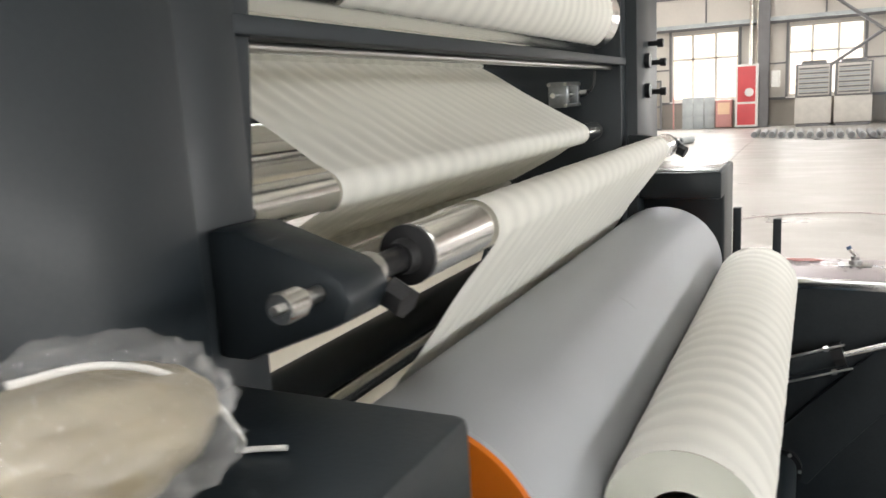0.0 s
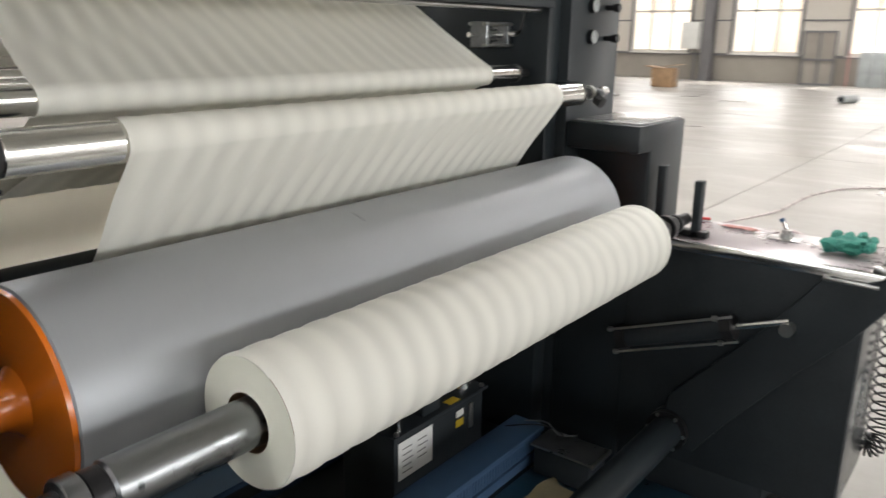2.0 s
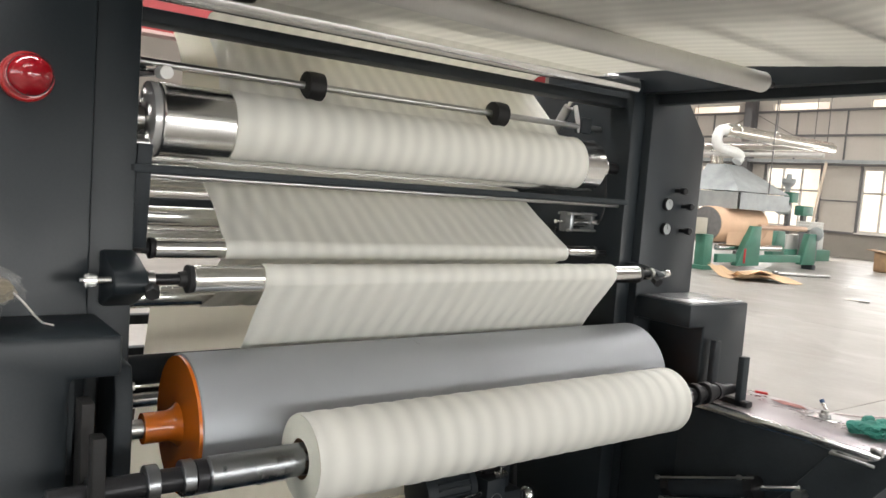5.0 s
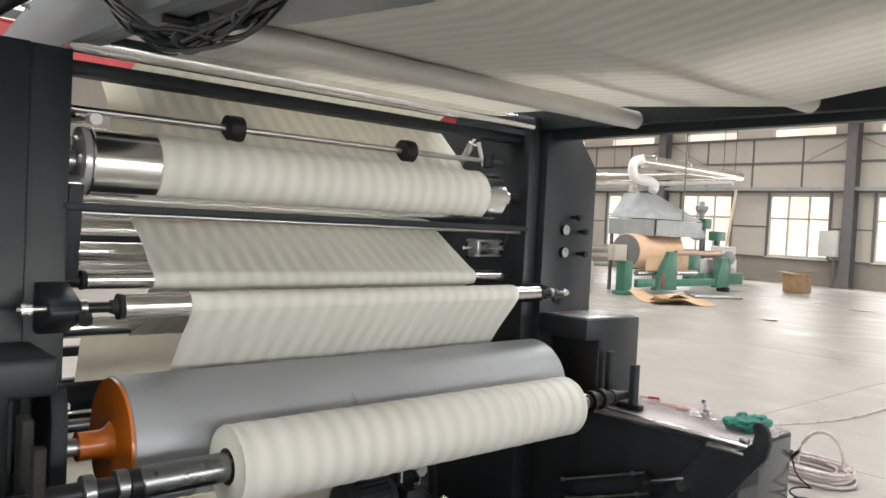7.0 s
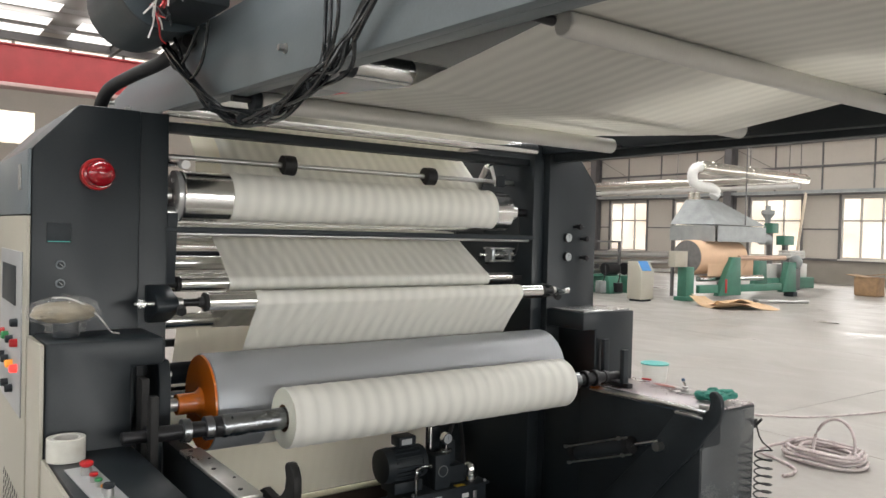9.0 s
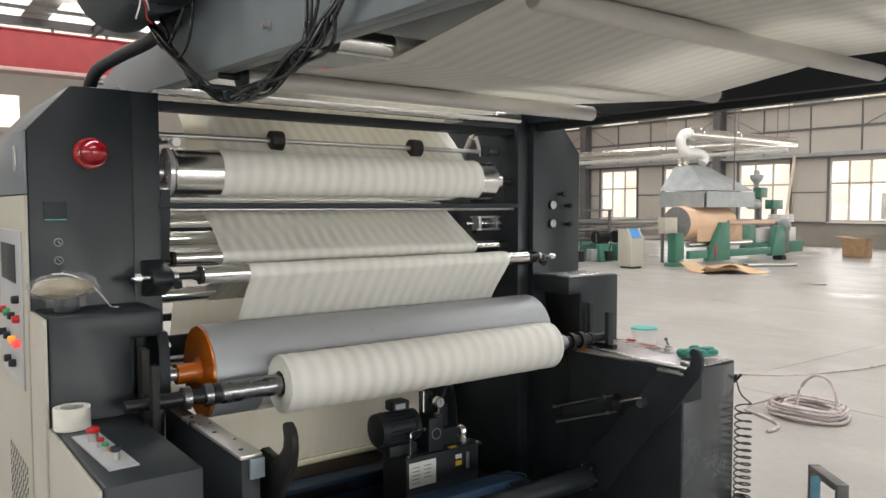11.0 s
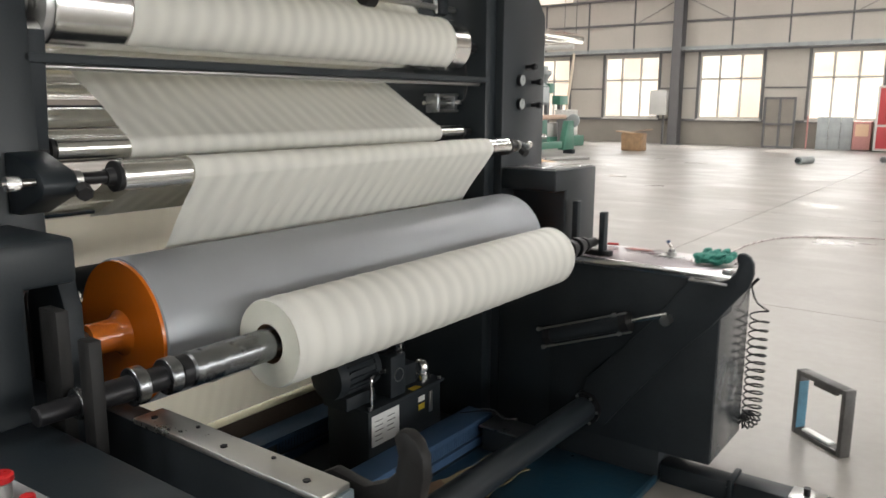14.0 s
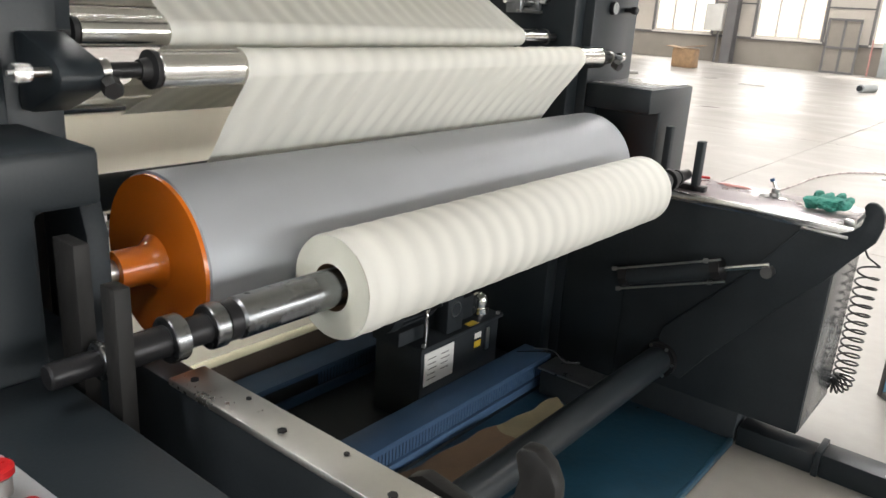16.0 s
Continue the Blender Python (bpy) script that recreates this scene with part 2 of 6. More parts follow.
_om.inputs[6].default_value, _om.inputs[7].default_value = (0.50, 0.41, 0.33, 1), (1.0, 0.97, 0.93, 1)
_or = _o.nodes.new("ShaderNodeMapRange")
_or.inputs[1].default_value, _or.inputs[2].default_value = 0.38, 0.66
_o.links.new(_on.outputs[0], _or.inputs[0])
_o.links.new(_or.outputs[0], _om.inputs[0])
_o.links.new(_om.outputs[2], _o.nodes["Principled BSDF"].inputs["Emission Color"])
ROOFGLOW = glow_mat("roof_light_sheet", (1.0, 0.98, 0.95), 3.0)
# roof light sheet with a weaker glow
ROOFDIM = glow_mat("dim_roof_light_sheet", (1.0, 0.96, 0.93), 1.4)
GLASS = glass_mat("clear_glass")
FILM = glass_mat("crumpled_film", (0.98, 0.98, 0.97), 0.09)
_f = FILM.node_tree
_fn = _f.nodes.new("ShaderNodeTexNoise")
_fn.inputs["Scale"].default_value, _fn.inputs["Detail"].default_value, _fn.inputs["Distortion"].default_value = 26, 5, 1.2
_fb = _f.nodes.new("ShaderNodeBump")
_fb.inputs["Strength"].default_value, _fb.inputs["Distance"].default_value = 0.6, 0.01
_f.links.new(_fn.outputs[0], _fb.inputs["Height"])
_f.links.new(_fb.outputs[0], _f.nodes["Principled BSDF"].inputs["Normal"])
_fp = _f.nodes["Principled BSDF"]
_fp.inputs["Transmission Weight"].default_value = 0.0
_fp.inputs["Alpha"].default_value = 0.09
_fp.inputs["Specular IOR Level"].default_value = 1.0
_fp.inputs["Coat Weight"].default_value = 1.0
REDLAMP = mat("red_lamp_dome", (0.28, 0.004, 0.010), 0.12, var=0.1, scale=20, fine=60, bump=0.0, coat=0.6)
PALEROLL = mat("grey_roller_sleeve", (0.62, 0.61, 0.58), 0.40, 0.2, var=0.08, scale=4, fine=80, bump=0.02)
STEELTOP = mat("film_covered_steel", (0.40, 0.36, 0.37), 0.28, 0.5, var=0.12, scale=6, fine=60, bump=0.03)
YELLOW = mat("yellow_label", (0.65, 0.45, 0.03), 0.5, var=0.08, scale=20, fine=100, bump=0)
BROWNDARK = mat("dark_brown_sheet", (0.06, 0.045, 0.035), 0.6, var=0.2, scale=4, fine=60, bump=0.05)
OLDCARD = mat("old_cardboard", (0.20, 0.17, 0.10), 0.75, var=0.25, scale=6, fine=70, bump=0.1)
TAPE = mat("packing_tape", (0.62, 0.61, 0.55), 0.25, var=0.08, scale=20, fine=200, bump=0.05)
PANELGREY = mat("brushed_panel", (0.40, 0.41, 0.42), 0.35, 0.3, var=0.08, scale=8, fine=120, bump=0.02)
GREENBTN = mat("green_button", (0.03, 0.25, 0.08), 0.3, var=0.1, scale=30, fine=80, bump=0)
AMBER = mat("amber_button", (0.55, 0.20, 0.02), 0.3, var=0.1, scale=30, fine=80, bump=0)
AMBERLIT = glow_mat("lit_amber_lamp", (0.8, 0.30, 0.04), 0.5)
REDLIT = glow_mat("lit_red_lamp", (1.0, 0.05, 0.04), 1.0)
TEALBLUE = mat("faded_blue_paint", (0.07, 0.19, 0.27), 0.5, var=0.25, scale=12, fine=80, bump=0.05)
TEAL = mat("teal_print", (0.05, 0.30, 0.28), 0.5, var=0.1, scale=30, fine=80, bump=0)
TEALPLASTIC = mat("teal_plastic", (0.10, 0.38, 0.34), 0.4, var=0.1, scale=10, fine=60, bump=0.02)
CREAMPLASTIC = mat("cream_plastic", (0.22, 0.185, 0.125), 0.4, var=0.25, scale=12, fine=80, bump=0.1)
REDFADE = mat("faded_red_cloth", (0.45, 0.22, 0.20), 0.85, var=0.2, scale=20, fine=200, bump=0.3)
STEELBLUE = mat("worn_dark_steel", (0.070, 0.067, 0.064), 0.45, 0.2, var=0.3, scale=10, fine=80, bump=0.05)
CYANPLASTIC = mat("cyan_blue_plastic", (0.03, 0.36, 0.52), 0.4, var=0.1, scale=5, fine=60, bump=0.02)
HOSEGREY = mat("pale_hose", (0.42, 0.36, 0.35), 0.28, var=0.15, scale=10, fine=80, bump=0.03)
PINKROLL = mat("copper_pink_roller", (0.60, 0.42, 0.32), 0.4, 0.3, var=0.1, scale=5, fine=60, bump=0.02)
KRAFTPINK = mat("pinkish_kraft", (0.62, 0.42, 0.28), 0.65, var=0.08, scale=3, fine=50, bump=0.05)
ENDGREY = mat("grey_roll_edge", (0.16, 0.155, 0.15), 0.7, var=0.2, scale=10, fine=90, bump=0.1)
DUCT = mat("bright_duct", (0.70, 0.68, 0.62), 0.25, 0.9, var=0.1, scale=4, fine=30, bump=0.05)
BLUEPANEL = mat("blue_enamel", (0.06, 0.22, 0.50), 0.4, var=0.1, scale=5, fine=60, bump=0.02)
CARDFLAT = mat("flat_cardboard", (0.50, 0.34, 0.20), 0.7, var=0.15, scale=2, fine=30, bump=0.05)
CARDPALE = mat("pale_raw_wood", (0.62, 0.53, 0.42), 0.65, var=0.15, scale=3, fine=40, bump=0.05)
PALEGREY = mat("pale_grey_enamel", (0.55, 0.54, 0.51), 0.45, var=0.07, scale=4, fine=60, bump=0.02)
CHILLGREY = mat("dusty_chiller_enamel", (0.40, 0.375, 0.335), 0.5, var=0.1, scale=4, fine=60, bump=0.02)
PALEPINK = mat("pale_pink_enamel", (0.60, 0.42, 0.40), 0.5, var=0.07, scale=4, fine=60, bump=0.02)
DARKSTEEL = mat("dark_grey_steel", (0.26, 0.27, 0.28), 0.3, 0.9, var=0.2, scale=10, fine=80, bump=0.03)
WOOD = mat("pale_yellow_lip", (0.74, 0.69, 0.50), 0.4, var=0.1, scale=6, fine=60, bump=0.03)

# ---- building helpers ----
ORIGIN = {}


def thing(name, at, label, category, group="", kind=""):
    ob = new(name)
    ob.empty_display_size = 0.1
    ob.matrix_basis = pose(*at)
    ORIGIN[ob.name] = Vector(at)
    return tagged(ob, label, category, group, kind)


def finish(bm, name, material, smooth=35):
    me = bpy.data.meshes.new(name)
    bmesh.ops.recalc_face_normals(bm, faces=bm.faces)
    bm.to_mesh(me)
    bm.free()
    for m in (material if isinstance(material, (list, tuple)) else [material]):
        me.materials.append(m)
    me.polygons.foreach_set("use_smooth", [True] * len(me.polygons))
    me.set_sharp_from_angle(angle=radians(smooth))
    return me


def part(name, bm, material, parent, label="", smooth=35):
    """Links a bmesh, drawn in the world's places, as one mesh under a thing or a part."""
    o = ORIGIN[parent.name]
    bmesh.ops.translate(bm, verts=bm.verts, vec=-o)
    ob = new(name, finish(bm, name, material, smooth))
    ob.parent = parent
    ORIGIN[ob.name] = o
    return tagged(ob, label)


def solo(name, bm, material, at, label, category, group="", kind="", smooth=35):
    """A thing that is one mesh."""
    bmesh.ops.translate(bm, verts=bm.verts, vec=-Vector(at))
    ob = new(name, finish(bm, name, material, smooth))
    ob.matrix_basis = pose(*at)
    ORIGIN[ob.name] = Vector(at)
    return tagged(ob, label, category, group, kind)


def B():
    return bmesh.new()


def bevel(bm, w, faces=None, seg=2):
    if w:
        es = [e for e in bm.edges if len(e.link_faces) == 2 and e.calc_face_angle(0) > 0.6]
        bmesh.ops.bevel(bm, geom=es, offset=w, segments=seg, affect="EDGES", profile=0.5, clamp_overlap=True)


def merge(bm, other):
    me = bpy.data.meshes.new("tmp")
    other.to_mesh(me)
    other.free()
    bm.from_mesh(me)
    bpy.data.meshes.remove(me)


def box(bm, x0, x1, y0, y1, z0, z1, w=0.0, m=None):
    t = B()
    bmesh.ops.create_cube(t, size=1, matrix=Matrix.Translation(((x0 + x1) / 2, (y0 + y1) / 2, (z0 + z1) / 2)) @ Matrix.Diagonal((x1 - x0, y1 - y0, z1 - z0, 1)))
    bevel(t, w)
    if m is not None:
        bmesh.ops.transform(t, matrix=m, verts=t.verts)
    merge(bm, t)
    return bm


def prism(bm, pts, axis, a0, a1, w=0.0):
    """A flat outline, given in the two other axes in order, drawn out along an axis."""
    t = B()
    place = {"x": lambda u, v, a: (a, u, v), "y": lambda u, v, a: (u, a, v), "z": lambda u, v, a: (u, v, a)}[axis]
    lo = [t.verts.new(place(u, v, a0)) for u, v in pts]
    hi = [t.verts.new(place(u, v, a1)) for u, v in pts]
    t.faces.new(lo)
    t.faces.new(hi)
    for i in range(len(pts)):
        j = (i + 1) % len(pts)
        t.faces.new((lo[i], lo[j], hi[j], hi[i]))
    bmesh.ops.recalc_face_normals(t, faces=t.faces)
    bevel(t, w)
    merge(bm, t)
    return bm


def lathe(bm, prof, axis, at, seg=32, ring_shaped=False):
    """A turned piece: rows of (place along the axis, radius); at: the axis' two other places in order."""
    rings = []
    u, v = at
    for a, r in prof:
        ring = []
        for k in range(seg):
            th = 2 * math.pi * k / seg
            c, s = r * math.cos(th), r * math.sin(th)
            ring.append(bm.verts.new({"x": (a, u + c, v + s), "y": (u + c, a, v + s), "z": (u + c, v + s, a)}[axis]))
        rings.append(ring)
    for p, q in zip(rings, rings[1:]):
        for k in range(seg):
            j = (k + 1) % seg
            bm.faces.new((p[k], p[j], q[j], q[k]))
    if ring_shaped:
        for k in range(seg):
            j = (k + 1) % seg
            bm.faces.new((rings[-1][k], rings[-1][j], rings[0][j], rings[0][k]))
        return bm
    for ring in (rings[0], rings[-1]):
        bm.faces.new(ring)
    return bm


def rod(bm, a, b, r, seg=16, r2=None):
    a, b = Vector(a), Vector(b)
    d = b - a
    m = Matrix.Translation((a + b) / 2) @ d.to_track_quat("Z", "Y").to_matrix().to_4x4()
    t = B()
    bmesh.ops.create_cone(t, cap_ends=True, segments=seg, radius1=r, radius2=r if r2 is None else r2, depth=d.length, matrix=m)
    merge(bm, t)
    return bm


def smooth_line(pts, n=8):
    """A rounded way through points."""
    pts = [Vector(p) for p in pts]
    ext = [2 * pts[0] - pts[1], *pts, 2 * pts[-1] - pts[-2]]
    out = []
    for i in range(1, len(ext) - 2):
        p0, p1, p2, p3 = ext[i - 1:i + 3]
        for k in range(n):
            t = k / n
            out.append(0.5 * (2 * p1 + (p2 - p0) * t + (2 * p0 - 5 * p1 + 4 * p2 - p3) * t * t + (3 * p1 - p0 - 3 * p2 + p3) * t ** 3))
    out.append(pts[-1])
    return out


def hose(bm, pts, r, seg=8):
    """A round tube along a line of points."""
    up = Vector((0.31, 0.22, 0.92))
    rings = []
    for i, p in enumerate(pts):
        d = (pts[min(i + 1, len(pts) - 1)] - pts[max(i - 1, 0)]).normalized()
        s = d.cross(up)
        s = s.normalized() if s.length > 1e-3 else d.orthogonal().normalized()
        u = s.cross(d).normalized()
        rings.append([bm.verts.new(p + r * (math.cos(2 * math.pi * k / seg) * s + math.sin(2 * math.pi * k / seg) * u)) for k in range(seg)])
    for p, q in zip(rings, rings[1:]):
        for k in range(seg):
            bm.faces.new((p[k], p[(k + 1) % seg], q[(k + 1) % seg], q[k]))
    bm.faces.new(rings[0])
    bm.faces.new(rings[-1])
    return bm


def bolt(bm, at, axis, r=0.008, h=0.006):
    d = {"x": Vector((1, 0, 0)), "y": Vector((0, 1, 0)), "z": Vector((0, 0, 1)), "-y": Vector((0, -1, 0))}[axis]
    return rod(bm, at, Vector(at) + d * h, r, 6)


# ---- hall ----
XW, XE, YS, YN = -46.0, 25.0, -15.0, 33.0
floor = thing("floor", (0, 0, 0), "pale polished concrete factory floor with sawn joints", "floor", kind="structure")
part("floor_bed", box(B(), XW - 0.3, XE + 0.3, YS - 0.3, YN + 0.3, -0.2, -0.012), JOINT, floor)

ceiling_bm = B()
box(ceiling_bm, XW, XE, YS, YN, 12.6, 12.75)
for x in range(-44, 25, 4):
    box(ceiling_bm, x - 0.05, x + 0.05, YS, YN, 12.35, 12.6)
ceiling = solo("ceiling", ceiling_bm, ROOF, (0, 9, 12.6), "pale metal roof deck with steel purlins", "ceiling", kind="structure")
for x in (-26, -14, -3, 9):
    solo("roof_light", box(B(), x - 0.8, x + 0.8, -11, 29, 12.3, 12.34), ROOFGLOW, (x, 9, 12.3), "bright translucent roof light strip", "roof light", "roof lights", "structure")
for x in (-44.9, -42.2, -39.0):
    for k in range(9):
        y = -12 + 5 * k
        solo("roof_light", box(B(), x - 0.75, x + 0.75, y, y + 3.6, 12.3, 12.34), ROOFDIM, (x, y + 1.8, 12.3), "bright translucent roof light sheet", "roof light", "roof lights", "structure")
for y in (-7, 1.7, 10.4, 19.1, 27.8):
    bm = B()
    box(bm, XW, XE, y - 0.12, y + 0.12, 11.7, 11.74)
    box(bm, XW, XE, y - 0.12, y + 0.12, 12.2, 12.24)
    box(bm, XW, XE, y - 0.012, y + 0.012, 11.74, 12.2)
    solo("roof_beam", bm, GIRT, (0, y, 11.7), "dark grey steel roof beam", "beam", "roof beams", "structure")

PITCH = 4.33
win_x = [-1.07 + PITCH * k for k in range(-10, 6)]


def wall_north():
    wall = thing("wall_north", (0, YN, 0), "cream factory wall with a grey plinth and many windows", "wall", kind="structure")
    bm = B()
    box(bm, XW, XE, YN, YN + 0.2, 0, 1.0)
    part("plinth", bm, DADO, wall, "dark grey rendered plinth")
    bm = B()
    edges = [XW]
    for x in win_x:
        edges += [x, x + 2.6]
    edges.append(XE)
    for a, b in zip(edges[::2], edges[1::2]):
        box(bm, a, b, YN, YN + 0.2, 1.0, 3.78)
    box(bm, XW, XE, YN, YN + 0.2, 3.78, 6.30)
    box(bm, XW, XE, YN, YN + 0.2, 6.62, 6.95)
    box(bm, XW, XE, YN, YN + 0.2, 7.27, 12.7)
    for a, b in zip(edges[::2], edges[1::2]):
        box(bm, a, b, YN, YN + 0.2, 6.30, 6.62)
        box(bm, a, b, YN, YN + 0.2, 6.95, 7.27)
    part("panel", bm, WALLPANEL, wall)
    bm = B()
    for z, d in ((1.0, 0.08), (3.86, 0.07), (5.1, 0.06), (6.18, 0.08), (7.3, 0.08)):
        box(bm, XW, XE, YN - d, YN, z, z + 0.1)
    part("girt", bm, GIRT, wall, "dark steel wall rails")
    bm = B()
    for x in win_x:
        for q in (x - 0.02, x + 2.62):
            box(bm, q - 0.05, q + 0.05, YN - 0.06, YN, 1.1, 3.86)
        box(bm, x - 1.73, x - 0.07, YN - 0.04, YN, 2.35, 2.41)
    for k in range(-5, 3):
        x0 = -1.9 + 8.66 * k
        for s in (1, -1):
            rod(bm, (x0 + (0 if s > 0 else 8.66), YN - 0.06, 6.2), (x0 + (2.1 if s > 0 else 6.5), YN - 0.06, 5.1), 0.014, 6)
        for q in (2.1, 4.3, 6.5):
            box(bm, x0 + q - 0.03, x0 + q + 0.03, YN - 0.05, YN, 3.95, 6.2)
    part("stud", bm, GIRT, wall)
    for a, b in (((-1.70, 6.28), (2.45, 3.02)), ((2.9, 3.85), (0.2, 2.05))):
        part("brace", rod(B(), (a[0], YN - 0.5, a[1]), (b[0], YN - 0.5, b[1]), 0.06, 8), GIRT, wall, "dark steel brace")
    bm = B()
    box(bm, XW, XE, YN - 0.5, YN - 0.3, 3.95, 4.08)
    part("cable_tray", bm, GALV, wall, "long galvanised cable tray")


def window(i, x):
    w = thing("window_%d" % i, (x + 1.3, YN, 1.1), "white framed window with bright daylight behind", "window", "hall windows", "structure")
    bm = B()
    for a, b in ((x, x + 0.09), (x + 2.51, x + 2.6)):
        box(bm, a, b, YN + 0.03, YN + 0.11, 1.1, 3.78)
    for a, b in ((1.1, 1.19), (2.71, 2.80), (3.69, 3.78)):
        box(bm, x + 0.09, x + 2.51, YN + 0.03, YN + 0.11, a, b)
    for q in (0.84, 1.72):
        box(bm, x + q - 0.045, x + q + 0.045, YN + 0.03, YN + 0.1, 1.19, 3.69)
    part("window_frame", bm, FRAMEWHITE, w)
    part("window_sill", box(B(), x - 0.05, x + 2.65, YN - 0.1, YN + 0.1, 1.04, 1.1, 0.01), FRAMEWHITE, w)
    for a, b in ((0.09, 0.795), (0.885, 1.675), (1.765, 2.51)):
        for c, d in ((1.19, 2.71), (2.80, 3.69)):
            p = part("pane", box(B(), x + a, x + b, YN + 0.06, YN + 0.066, c, d), GLASS, w)
            p.visible_shadow = False


wall_north()
for i, x in enumerate(win_x):
    window(i + 1, x)
solo("backdrop", box(B(), XW - 6, XE + 6, YN + 3.0, YN + 3.1, -1, 4.2), OUTSIDE, (0, YN + 3, 0), "overexposed daylight and a pale hillside outside the windows", "backdrop", kind="structure")
solo("backdrop", box(B(), XW - 6, XE + 6, YN + 0.6, YN + 0.65, 6.2, 7.5), OUTSIDE, (0, YN + 0.6, 6.8), "overexposed daylight outside the upper window strips", "backdrop", kind="structure")
solo("backdrop", box(B(), XW - 3.1, XW - 3.0, YS - 2, YN + 2, 4, 13), OUTSIDE, (XW - 3, 0, 5), "overexposed daylight outside the end windows", "backdrop", kind="structure")
for k in range(-4, 3):
    x = -1.9 + 8.66 * k
    bm = B()
    box(bm, x - 0.2, x + 0.2, YN - 0.62, YN - 0.6, 0, 12.6)
    box(bm, x - 0.2, x + 0.2, YN - 0.12, YN - 0.1, 0, 12.6)
    box(bm, x - 0.012, x + 0.012, YN - 0.6, YN - 0.12, 0, 12.6)
    box(bm, x - 0.3, x + 0.3, YN - 0.72, YN - 0.02, 0, 0.03)
    solo("steel_column", bm, GIRT, (x, YN - 0.35, 0), "dark grey rolled steel building column", "column", "building columns", "structure")

bm = B()
box(bm, XW - 0.2, XW, YS, YN, 0, 6.2)
box(bm, XW - 0.2, XW, YS, YN, 8.0, 11.55)
box(bm, XW - 0.2, XW, YS, YN, 11.86, 12.7)
for k in range(17):
    box(bm, XW - 0.18, XW - 0.02, YS + 2.9 * k, YS + 2.9 * k + 0.16, 11.55, 11.86)
box(bm, XW - 0.2, XW, 6.5, YN, 6.2, 8.0)
solo("eaves_beam", box(B(), XW + 0.01, XW + 0.25, YS, YN, 11.88, 12.3), GIRT, (XW, 9, 12), "dark steel eaves beam", "beam", kind="structure")
solo("wall_west", bm, WALLPANEL, (XW, 9, 0), "cream factory end wall", "wall", kind="structure")
# east and south walls are out of view; window bands added for their fill lamps
bm = B()
box(bm, XE, XE + 0.2, YS, YN, 0, 1.6)
box(bm, XE, XE + 0.2, YS, YN, 4.9, 12.7)
box(bm, XE, XE + 0.2, YS, -10, 1.6, 4.9)
box(bm, XE, XE + 0.2, 22, YN, 1.6, 4.9)
solo("wall_east", bm, WALLPANEL, (XE, 9, 0), "unseen cream factory wall with an assumed long window band", "wall", kind="structure")
bm = B()
box(bm, XW, XE, YS - 0.2, YS, 0, 1.6)
box(bm, XW, XE, YS - 0.2, YS, 4.9, 12.7)
box(bm, XW, -15.5, YS - 0.2, YS, 1.6, 4.9)
box(bm, 15.5, XE, YS - 0.2, YS, 1.6, 4.9)
solo("wall_south", bm, WALLPANEL, (0, YS, 0), "unseen cream factory wall with an assumed long window band", "wall", kind="structure")

# ---- machine frame ----
Y0, Y1 = 1.10, 2.598            # the web's two edges
frame_thing = thing("rewinding_machine", (-0.6, 1.8, 0), "large charcoal painted paper coating and rewinding machine frame", "machine")


